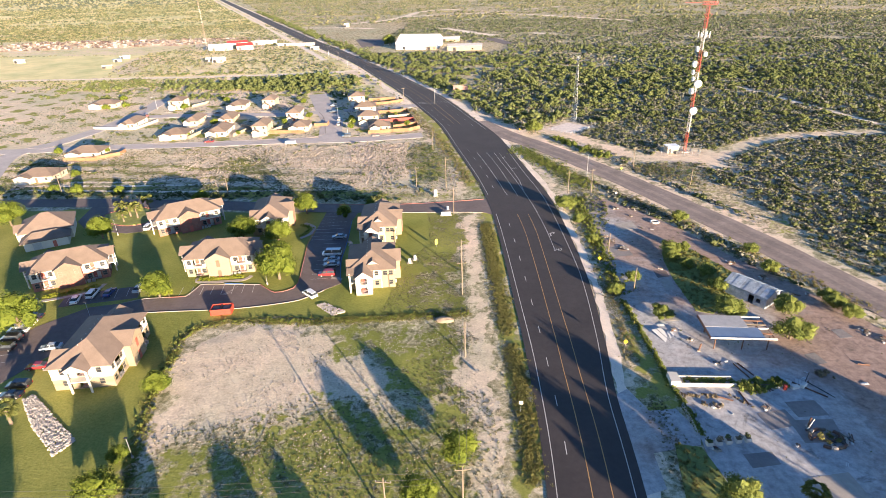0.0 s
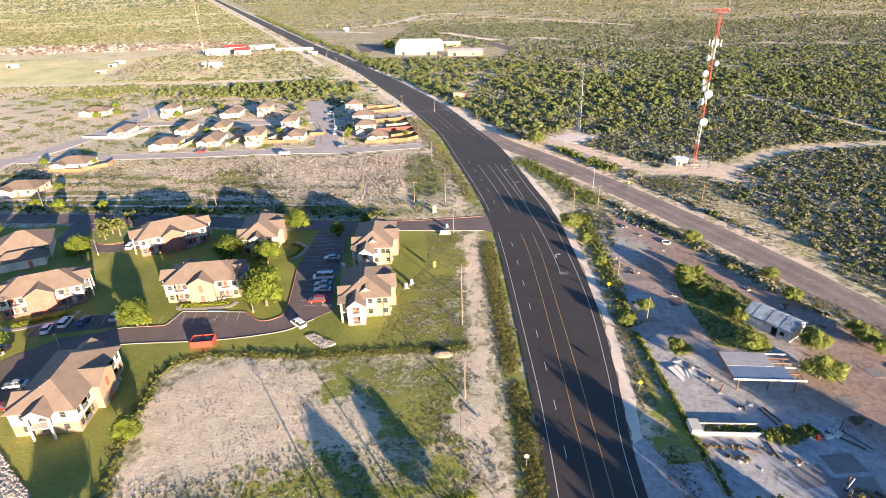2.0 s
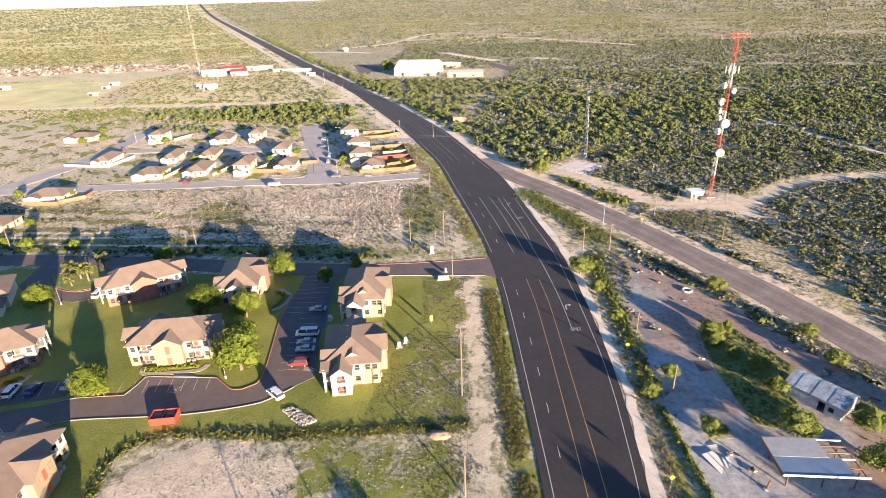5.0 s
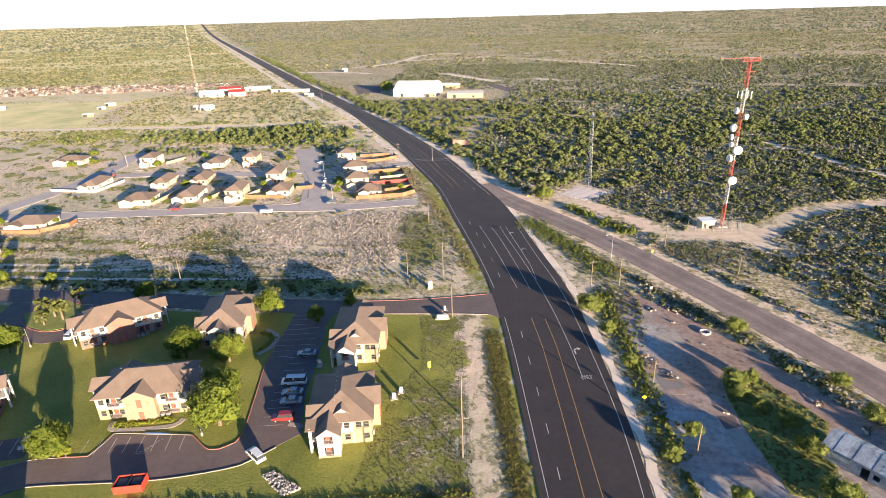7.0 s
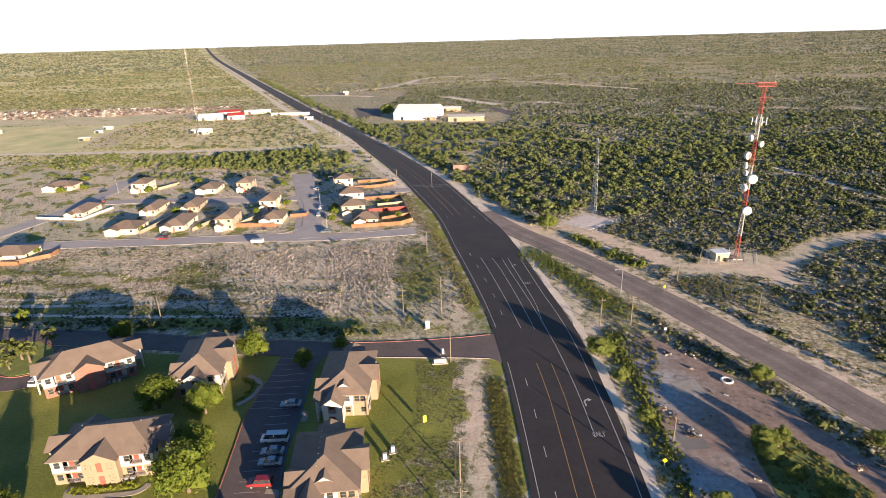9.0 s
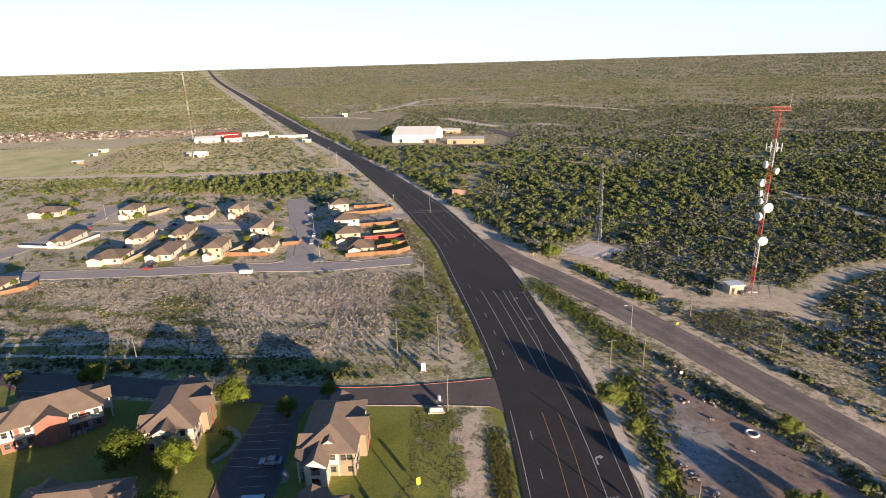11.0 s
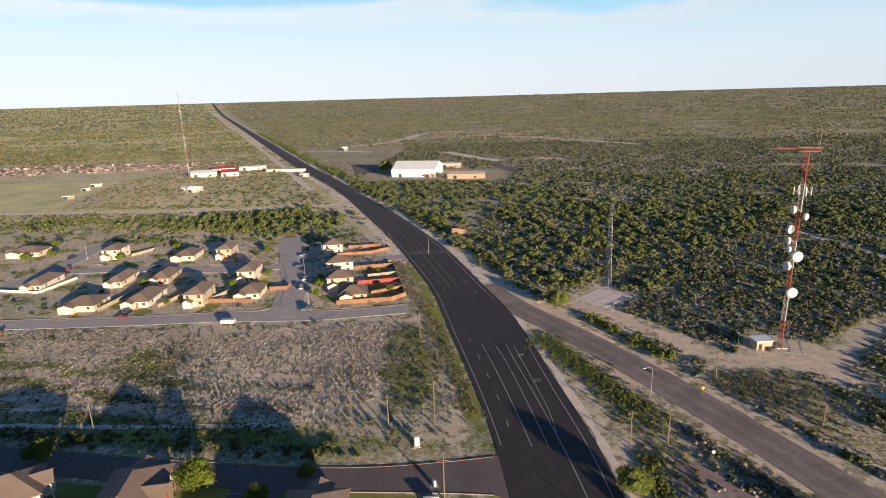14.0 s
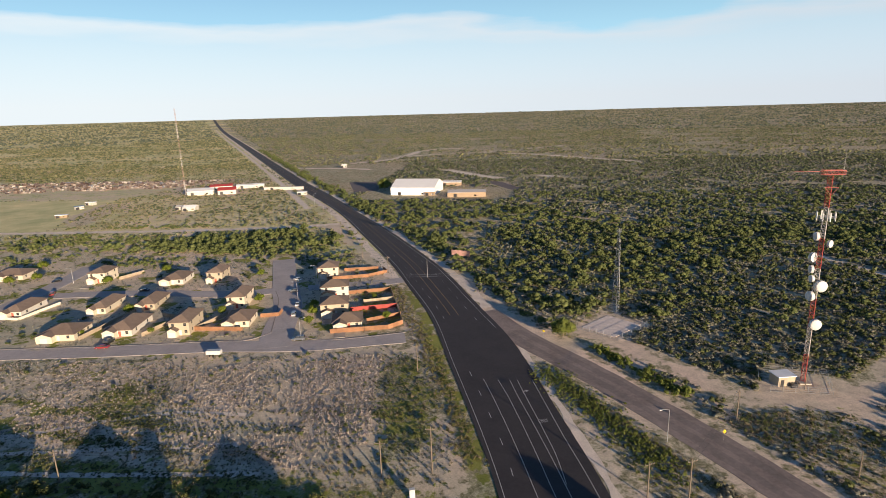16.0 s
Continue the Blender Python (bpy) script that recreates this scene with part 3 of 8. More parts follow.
def dirt_track(line, half, seed, label="pale dirt track across the scrub"):
    g = np.random.default_rng(seed)
    p = glide(line, 3.0)
    s, w = sides(p), half * g.uniform(0.45, 1.35, (len(p), 1))
    v, f = strip(p - s * w, p + s * half * g.uniform(0.6, 1.25, (len(p), 1)), 0.05)
    v[:, 2] += far_rise(v[:, 0], v[:, 1])
    return tagged(new("road_dirt_track", mesh_of("road_dirt_track", v, f, CHALK)), label, "dirt track", "", "structure")


TRACKS = [([(-261, 984), (-213, 1049), (-202, 1107), (-187, 1231), (-156, 1300), (-109, 1310)], 8.0), ([(-202, 1107), (-147, 1146), (-62, 1166), (32, 1113), (103, 1034), (183, 943)], 6.5), ([(-63, 1181), (48, 1277), (112, 1350)], 5.0), ([(-93, 866), (-41, 788), (-16, 760)], 7.0), ([(29, 784), (55, 768)], 6.0),
          ([(-179, 554), (-270, 719), (-390, 930), (-528, 1173), (-1004, 1996), (-1560, 2960)], 3.0),
          ([(-205, 885), (-250, 905), (-330, 920)], 6.0), ([(-560, 440), (-384, 453), (-279, 460), (-236, 464), (-160, 476), (-130, 488)], 3.4), ([(155, 404), (165, 375), (172, 355), (190, 300)], 1.6)]
for n_, (line_, half_) in enumerate(TRACKS):
    dirt_track(line_, half_, n_)
for n_, line_ in enumerate(([(-180, 199), (-141, 203), (-101, 219), (-75, 221)], [(-200, 194), (-141, 197), (-70, 207)], [(-190, 189.5), (-120, 191), (-60, 196)])):
    dirt_track(line_, 1.0, 50 + n_, "pale wheel track across the weedy field")
shoulder = lambda edge, off, y0, y1: [(x + off, y) for x, y in glide(edge, 30.0) if y0 < y < y1]
dirt_track(shoulder(HIGHWAY_L, -4.5, 330, 2600), 3.0, 40, "pale bare shoulder beside the highway")
dirt_track(shoulder(HIGHWAY_R, 3.0, 300, 2600), 2.2, 41, "pale bare shoulder beside the highway")
dirt_track(shoulder(HIGHWAY_R, 1.3, -50, 290), 1.2, 42, "pale gravel shoulder beside the highway")
road_between("road", HIGHWAY_L, HIGHWAY_R, 0.14, ASPHALT_NEW, "fresh dark asphalt highway with painted lanes")
road_between("road_access", ACCESS_N, ACCESS_S, 0.10, ASPHALT_LOT, "dark asphalt access road to the apartments", n=90)
road_along("road_frontage", FRONTAGE, 5.7, 0.08, ASPHALT_OLD, "worn brown-grey frontage road", ragged=0.45)
WORN = asphalt("worn_wheel_lane", (0.155, 0.122, 0.108), (0.30, 0.238, 0.208))
for n_, off_ in enumerate((-2.4, 2.2)):
    p_ = glide(FRONTAGE[1:], 4.0)
    k_ = np.arange(len(p_))
    w_ = (1.25 + 0.3 * np.sin(k_ * 0.7 + n_) + 0.2 * np.sin(k_ * 1.9))[:, None]
    v_, f_ = strip(p_ + sides(p_) * (off_ - w_), p_ + sides(p_) * (off_ + w_[::-1]), 0.086)
    tagged(new("road_frontage_lane", mesh_of("road_frontage_lane", v_, f_[:, ::-1], WORN)), "darker wheel-worn lane of the frontage road", "road", "", "structure")
road_along("road_street_a", STREET_A, 4.6, 0.09, ASPHALT_STREET, "pale grey residential street")
road_along("road_street_b", STREET_B, 6.0, 0.11, ASPHALT_STREET, "pale grey residential side street")
road_along("road_street_c", STREET_C, 4.2, 0.10, ASPHALT_STREET, "pale grey residential street between houses")
road_along("road_street_e", [(-98, 333), (-86, 338), (-72, 341), (-58, 346), (-46, 355)], 4.2, 0.095, ASPHALT_STREET, "short grey street joining the highway")
road_along("road_street_d", STREET_D, 5.0, 0.12, ASPHALT_STREET, "pale grey residential street")
slab("pavement_station", [(35.5, 192), (47.5, 180), (59, 163), (67.5, 146), (77.5, 131), (85, 118), (92, 104), (104, 70), (118, 30), (36, 30), (38.6, 66), (38.5, 74), (36.8, 86), (34.8, 103), (32.5, 120), (29.5, 150), (28, 175)],
     0.07, CONCRETE_OLD, label="cracked pale concrete forecourt", category="pavement")
slab("road_driveway", [(25.5, 84), (25.5, 60), (30, 62), (29.5, 69.5), (38, 72), (38.8, 75), (36, 81), (31, 80), (28, 86)], 0.075, CONCRETE_OLD, label="concrete driveway to the forecourt", category="pavement")
slab("pavement_bays", [(-111.5, 106.4), (-93.3, 112.4), (-95.4, 118.8), (-113.4, 112.4)], 0.056, ASPHALT_LOT, label="dark asphalt parking bays before the apartments", category="car park")
slab("pavement_carpark", [(-95.5, 109.5), (-91, 112), (-80.5, 113.7), (-79.6, 120.1), (-63, 121.2), (-57.5, 117.5), (-54, 119), (-52.7, 122.4), (-58, 147), (-59.5, 166), (-60, 173), (-48.5, 173),
     (-49, 166), (-45.8, 148), (-44.5, 137), (-42, 127), (-41, 123.5), (-48.4, 115.7), (-52, 113.2), (-65, 109.2), (-87, 105.6), (-91, 102), (-99, 85), (-104, 70), (-112, 60), (-122, 66), (-116, 84), (-110, 98), (-103, 107)],
     0.06, ASPHALT_LOT, label="dark asphalt car park with painted bays", category="car park")

# ---- road paint ----
def by_y(points, ys):
    p = np.asarray(points, float)
    return np.interp(ys, p[:, 0], p[:, 1])


def highway_line(offset, y0, y1, step=3.0):
    """Places at a sideways offset (a table by y) from the highway's left or right edge."""
    ys = np.arange(y0, y1 + 0.1, step)
    side, table = offset
    edge = glide(HIGHWAY_L if side == "L" else HIGHWAY_R, 3.0)
    return np.c_[np.interp(ys, edge[:, 1], edge[:, 0]) + by_y(table, ys), ys]


def paint(name, lines, half, material, label, z=0.147):
    v, f = joined([band(p, -half, half, z) for p in lines if len(p) > 1])
    far = v[:, 1] > 1400
    v[far, 2] += far_rise(v[far, 0], v[far, 1])
    return tagged(new(name, mesh_of(name, v, f[:, ::-1], material)), label, "road marking", "", "structure")


EDGE_L = ("L", [(0, 1.6), (92, 1.6), (134, 1.4), (199, 1.2), (244, 1.4), (344, 1.9)])
DASH = ("L", [(0, 4.2), (92, 4.2), (134, 4.5), (199, 4.6), (209, 5.2), (236, 5.5), (293, 5.2), (344, 6.0)])
YELLOW_1 = ("L", [(0, 7.2), (92, 7.2), (134, 8.3), (160, 8.8), (199, 8.2), (236, 8.7), (293, 8.4), (344, 9.6)])
YELLOW_2 = ("L", [(0, 10.4), (92, 10.4), (134, 11.6), (160, 12.4), (199, 12.1), (236, 13.2), (293, 11.8), (344, 13.2)])
TURN_L = ("L", [(140, 15.6), (160, 15.8), (199, 15.4), (236, 16.0), (247, 16.6)])
TURN_R = ("L", [(197, 15.6), (209, 17.0), (236, 18.2), (247, 18.9)])
EDGE_R = ("R", [(0, -1.7), (134, -1.7), (199, -2.5), (215, -2.6), (244, -2.0), (300, -2.0), (344, -2.2), (500, -2)])
DASH_R = ("R", [(300, -6.4), (344, -6.4), (500, -6)])
paint("road_marking_edge", [highway_line(EDGE_L, -30, 176), highway_line(EDGE_L, 192, 1680, 5), highway_line(EDGE_R, -30, 246), highway_line(EDGE_R, 288, 1680, 5)], 0.075, PAINT_WHITE, "solid white edge lines on the highway")
paint("road_marking_yellow", [highway_line(YELLOW_1, -30, 176), highway_line(YELLOW_2, -30, 176), highway_line(YELLOW_1, 300, 1680, 5), highway_line(YELLOW_2, 300, 1680, 5)], 0.075, PAINT_YELLOW, "yellow centre turn lane lines on the highway")
paint("road_marking_turn", [highway_line(TURN_L, 147, 247), highway_line(TURN_R, 198, 247), highway_line(YELLOW_1, 192, 246), highway_line(YELLOW_2, 192, 246)], 0.075, PAINT_WHITE, "white right turn lane lines on the highway")
dash_lines = []
for k in range(-3, 40):
    y = 69.3 + 12.0 * k
    if y < 176 or 192 < y < 250 or y > 296:
        dash_lines.append(highway_line(DASH, y - 1.5, y + 1.5, 1.0))
        if y > 296:
            dash_lines.append(highway_line(DASH_R, y - 1.5, y + 1.5, 1.0))
paint("road_marking_dashes", dash_lines, 0.075, PAINT_WHITE, "white dashed lane lines on the highway")
paint("road_marking_stop", [np.array([(-54, 352), (-26, 356)]), np.array([(-55.4, 355.4), (-28.5, 359.4)])], 0.14, PAINT_WHITE, "white crosswalk lines across the highway")


def turn_arrow(x, y, turn, size=1.0):
    bm = bmesh.new()
    pts = [(-0.25, -1.6), (0.1, -1.6), (0.1, 0.1), (0.45, 0.45), (0.9, 0.45), (0.9, 0.0), (1.7, 0.7), (0.9, 1.4), (0.9, 0.9), (0.3, 0.9), (-0.25, 0.3)]
    bm.faces.new([bm.verts.new((a * size, b * size, 0)) for a, b in pts])
    ob = part("road_arrow", bm, PAINT_WHITE, None)
    ob.matrix_basis = pose(x, y, 0.147, 0, 0, turn)
    return tagged(ob, "white right turn arrow painted on asphalt", "road marking", "turn arrows", "structure")


def road_word(x, y, turn):
    c = bpy.data.curves.new("road_word", "FONT")
    c.body, c.size, c.align_x, c.align_y = "ONLY", 1.15, "CENTER", "CENTER"
    c.materials.append(PAINT_WHITE)
    ob = new("road_word", c)
    ob.matrix_basis = pose(x, y, 0.148, 0, 0, turn) @ Matrix.Diagonal((0.85, 2.0, 1, 1))
    return tagged(ob, "white painted word only on asphalt", "road marking", "", "structure")


turn_arrow(17.1, 158.5, 9)
road_word(18.7, 147.4, 8)
turn_arrow(0.8, 238.5, 17)
road_word(5.6, 223.5, 16)

# centre, length, width, turn, eave, ridge
HOUSES = [
    (-172, 272, 13, 12, 9, 2.7, 5.0), (-151.5, 280, 10, 17, 9, 2.7, 5.0), (-128, 281, 7.5, 14, 9, 5.3, 7.4), (-120.5, 311, 7.5, 14, 9, 5.3, 7.4),
    (-110, 289, 10, 12, 9, 2.7, 5.0), (-160, 308, 8, 15, 9, 2.7, 5), (-178, 303, 7, 17, 9, 2.7, 4.8), (-212.6, 297, 8, 17, 9, 2.7, 4.8),
    (-264, 346, 16, 12, 9, 2.7, 5), (-210.5, 343, 8.5, 12, 9, 5.3, 7.4), (-170, 343, 11, 14, 9, 2.7, 5), (-149.5, 346, 7.5, 12, 9, 5.3, 7.4),
    (-95.3, 355.5, 10, 11, 15, 5.3, 7.4), (-82, 324, 12, 9.5, 15, 5.3, 7.4), (-75, 301.5, 11, 9.5, 15, 5.3, 7.4), (-66, 289, 11, 10, 15, 2.7, 5),
    (-198, 238, 15, 11, 9, 2.7, 5.0), (-195, 204, 15, 11, 9, 2.7, 5.0),
]
# centre, length, width, turn
APARTMENTS = [(-84, 86.6, 19, 12, 102), (-118.6, 122.5, 18.5, 10.4, 32.5), (-104.2, 159.6, 19.5, 10.4, 36.8), (-77.7, 131.6, 18.4, 10.8, 14), (-75, 162, 17.5, 11, 105), (-37.3, 158, 17.5, 11, 97), (-33.2, 129.2, 15.5, 12, 102), (-147.5, 149.5, 20, 14, -20)]

# ---- buildings ----
def side_pose(side, L, W):
    """The frame of a wall: x along it, -y outward."""
    return (pose(0, -W / 2, 0), pose(L / 2, 0, 0, 0, 0, 90), pose(0, W / 2, 0, 0, 0, 180), pose(-L / 2, 0, 0, 0, 0, 270))[side]


def walls_with_openings(L, W, H, openings, thick=0.25):
    """Four walls as one mesh, built round rectangular openings (u0, u1, z0, z1) given by side."""
    bm = bmesh.new()
    for side in range(4):
        run = L if side % 2 == 0 else W - 2 * thick
        m = side_pose(side, L, W)
        holes = openings.get(side, [])
        us = sorted({-run / 2, run / 2, *[u for h in holes for u in h[:2]]})
        for u0, u1 in zip(us[:-1], us[1:]):
            zs = [0.0]
            for a, b, c, d in sorted((h for h in holes if h[0] <= u0 + 1e-4 and h[1] >= u1 - 1e-4), key=lambda h: h[2]):
                zs += [c, d]
            zs.append(H)
            for z0, z1 in zip(zs[::2], zs[1::2]):
                if z1 - z0 > 0.01:
                    n = len(bm.verts)
                    box(bm, u0, u1, 0, thick, z0, z1)
                    bm.verts.ensure_lookup_table()
                    bmesh.ops.transform(bm, matrix=m, verts=bm.verts[n:])
    bmesh.ops.remove_doubles(bm, verts=bm.verts[:], dist=0.001)
    return bm


def gabled_block(w, y0, y1, h, rise):
    """A block whose front ends in a gable, along y."""
    bm = bmesh.new()
    ring = [(-w / 2, 0), (w / 2, 0), (w / 2, h), (0, h + rise), (-w / 2, h)]
    a, b = ([bm.verts.new((x, y, z)) for x, z in ring] for y in (y0, y1))
    bm.faces.new(a), bm.faces.new(b[::-1])
    for i in range(5):
        j = (i + 1) % 5
        bm.faces.new((a[j], a[i], b[i], b[j]))
    bmesh.ops.recalc_face_normals(bm, faces=bm.faces[:])
    return bm


def gable_roof(w, y0, y1, h, rise, over=0.45, thick=0.16):
    """Two sloping slabs with a ridge along y."""
    bm = bmesh.new()
    k = rise / (w / 2)
    for s in (-1, 1):
        out, low = s * (w / 2 + over), h - k * over
        top = [(0, h + rise), (out, low)]
        v = [bm.verts.new((x, y, z + d)) for d in (0.02, thick) for y in (y0 - over, y1) for x, z in top]
        for f in ((0, 1, 3, 2), (4, 6, 7, 5), (0, 4, 5, 1), (2, 3, 7, 6), (1, 5, 7, 3), (0, 2, 6, 4)):
            bm.faces.new([v[i] for i in f])
    bmesh.ops.recalc_face_normals(bm, faces=bm.faces[:])
    return bm


def hip_roof(L, W, z0, z1, over=0.55, inset=None, thick=0.18):
    bm = bmesh.new()
    a, b = L / 2 + over, W / 2 + over
    if L >= W:
        i = (b * 0.92) if inset is None else inset
        top = ((-a + i, 0, z1), (a - i, 0, z1))
        quads = ((4, 5, 9, 8), (6, 7, 8, 9), (5, 6, 9), (7, 4, 8))
    else:
        i = (a * 0.92) if inset is None else inset
        top = ((0, -b + i, z1), (0, b - i, z1))
        quads = ((5, 6, 9, 8), (7, 4, 8, 9), (4, 5, 8), (6, 7, 9))
    ring = ((-a, -b), (a, -b), (a, b), (-a, b))
    c = [bm.verts.new((x, y, z)) for z in (z0 - thick, z0) for x, y in ring] + [bm.verts.new(p) for p in top]
    for q in (*quads, (0, 1, 5, 4), (1, 2, 6, 5), (2, 3, 7, 6), (3, 0, 4, 7), (3, 2, 1, 0)):
        bm.faces.new([c[k] for k in q])
    return bm


MADE = {}


def window_meshes(w, h):
    if ("w", w, h) not in MADE:
        fr = bmesh.new()
        t = 0.05
        for x0, x1, z0, z1 in ((-w / 2, w / 2, 0, t), (-w / 2, w / 2, h - t, h), (-w / 2, -w / 2 + t, t, h - t), (w / 2 - t, w / 2, t, h - t), (-w / 2 + t, w / 2 - t, h / 2 - 0.03, h / 2 + 0.03)):
            box(fr, x0, x1, -0.04, 0.08, z0, z1)
        me = bpy.data.meshes.new("window")
        fr.to_mesh(me), fr.free()
        me.materials.append(WINDOW_FRAME)
        pa = boxed(-w / 2 + 0.05, w / 2 - 0.05, 0.03, 0.06, 0.05, h - 0.05)
        mp = bpy.data.meshes.new("pane")
        pa.to_mesh(mp), pa.free()
        mp.materials.append(GLASS)
        MADE["w", w, h] = me, mp
    return MADE["w", w, h]


def window_in(parent, m, w, h):
    me, mp = window_meshes(w, h)
    ob = part("window", me, None, parent)
    ob.matrix_basis = m
    pane = part("pane", mp, None, ob)
    return ob


def door_in(parent, m, w, h, material, label):
    key = ("d", w, h, material.name)
    if key not in MADE:
        bm = boxed(-w / 2, w / 2, 0.06, 0.12, 0, h)
        box(bm, -w / 2 + 0.12, w / 2 - 0.12, 0.045, 0.06, 0.15, h * 0.45)
        box(bm, -w / 2 + 0.12, w / 2 - 0.12, 0.045, 0.06, h * 0.55, h - 0.15)
        me = bpy.data.meshes.new("door")
        bm.to_mesh(me), bm.free()
        me.materials.append(material)
        MADE[key] = me
    ob = part("door", MADE[key], None, parent, label)
    ob.matrix_basis = m
    return ob


def balcony(parent, m, w, depth, z, h):
    """A recessed balcony behind an opening: floor, dark red door and a railing."""
    bm = bmesh.new()
    box(bm, -w / 2, w / 2, 0.25, depth, z - 0.12, z)
    box(bm, -w / 2, w / 2, depth, depth + 0.1, z, z + h)
    ob = part("balcony", bm, STUCCO_WHITE, parent)
    ob.matrix_basis = m
    n = max(3, int(w / 0.28))
    if ("r", w) not in MADE:
        shapes = boxed(-w / 2, w / 2, 0.05, 0.1, -0.035, 0.035), boxed(-0.018, 0.018, 0.06, 0.09, 0.13, 0.95)
        MADE["r", w] = [bpy.data.meshes.new(k) for k in ("rail", "baluster")]
        for bm, me in zip(shapes, MADE["r", w]):
            bm.to_mesh(me), bm.free()
            me.materials.append(METAL_GREY)
    for u in (0.1, 0.98):
        part("rail", MADE["r", w][0], None, ob).matrix_basis = pose(0, 0, z + u)
    for i in range(n + 1):
        part("baluster", MADE["r", w][1], None, ob).matrix_basis = pose(-w / 2 + w * i / n, 0, z)
    door_in(ob, pose(-w * 0.18, depth - 0.13, z), 0.95, 2.05, DOOR_RED, "dark red door")


def clad(bm, u0, u1, z0, z1, holes, out):
    """A skin on a wall, built round the openings it meets."""
    us = sorted({u0, u1, *[min(max(u, u0), u1) for h in holes for u in h[:2]]})
    for a, b in zip(us[:-1], us[1:]):
        zs = [z0]
        for h in sorted((h for h in holes if h[0] <= a + 1e-4 and h[1] >= b - 1e-4 and z0 < h[3] and h[2] < z1), key=lambda h: h[2]):
            zs += [h[2], h[3]]
        zs.append(z1)
        for c, d in zip(zs[::2], zs[1::2]):
            if d - c > 0.01:
                box(bm, a, b, -out, 0, c, d)
    return bm


def south_end(t, L, W, H, holes):
    """The end of a block: a gabled balcony tower, a columned porch beside it, and a wall partly in tan brick."""
    m = side_pose(3, L, W)
    u, deep = -W / 2 + 3.9, 3.5
    tower = part("end_tower", walls_with_openings(4.2, deep, 5.3, {0: [(-0.85, 0.85, 0.45, 2.4), (-0.85, 0.85, 3.1, 5.0)]}), STUCCO_WHITE, t, "white gabled balcony tower")
    tower.matrix_basis = m @ pose(u, -deep / 2 - 0.02, 0)
    part("plinth", walls_with_openings(4.3, deep + 0.1, 0.45, {}, 0.1), STUCCO_TAN, tower)
    for z in (0.45, 3.1):
        balcony(t, m @ pose(u, -deep - 0.02, 0), 1.7, 1.5, z, 1.95)
    part("tower_gable", gabled_block(4.2, -deep, 0, 0.02, 1.55), STUCCO_WHITE, t).matrix_basis = m @ pose(u, -0.02, 5.3)
    part("tower_roof", gable_roof(4.2, -deep - 0.02, 3.4, 5.32, 1.55, 0.4), ROOF, t).matrix_basis = m @ pose(u, 0, 0)
    porch = part("porch", boxed(-W / 2, u - 2.1, -1.9, 0, 2.75, 2.95), STUCCO_WHITE, t)
    porch.matrix_basis = m
    for y in (-1.7, -0.5):
        part("porch_column", boxed(-W / 2 + 0.05, -W / 2 + 0.45, y - 0.2, y + 0.2, 0, H), STUCCO_WHITE, porch)
    part("porch_roof", boxed(-W / 2 - 0.5, u - 1.9, -2.3, 0.6, 0, 0.16), ROOF, t).matrix_basis = m @ pose(0, 0, H + 0.25, 14)
    part("tan_facing", clad(bmesh.new(), W * 0.2, W / 2, 0, H - 0.02, holes, 0.06), STUCCO_TAN, t, "tan brick facing").matrix_basis = m
    part("low_facing", clad(bmesh.new(), u + 2.12, W * 0.2, 0, 2.6, holes, 0.06), STUCCO_TAN, t, "tan brick facing").matrix_basis = m
    part("dormer", gabled_block(3.0, 1.2, 4.4, 0.5, 1.05), STUCCO_WHITE, t, "small white roof gable").matrix_basis = m @ pose(0.3, 0, H + 0.3)
    part("dormer_roof", gable_roof(3.0, 1.2, 4.6, 0.5, 1.05, 0.3), ROOF, t).matrix_basis = m @ pose(0.3, 0, H + 0.3)
    part("pilaster", boxed(W * 0.2 - 0.12, W * 0.2 + 0.12, -0.1, 0, 0, H - 0.02), STUCCO_WHITE, t).matrix_basis = m
    meter = part("meter_box", boxed(-0.35, 0.35, -0.35, 0, 0.5, 1.6, bevel=0.03), METAL_GREY, t)
    meter.matrix_basis = side_pose(0, L, W) @ pose(-L / 2 + 1.6, 0, 0)


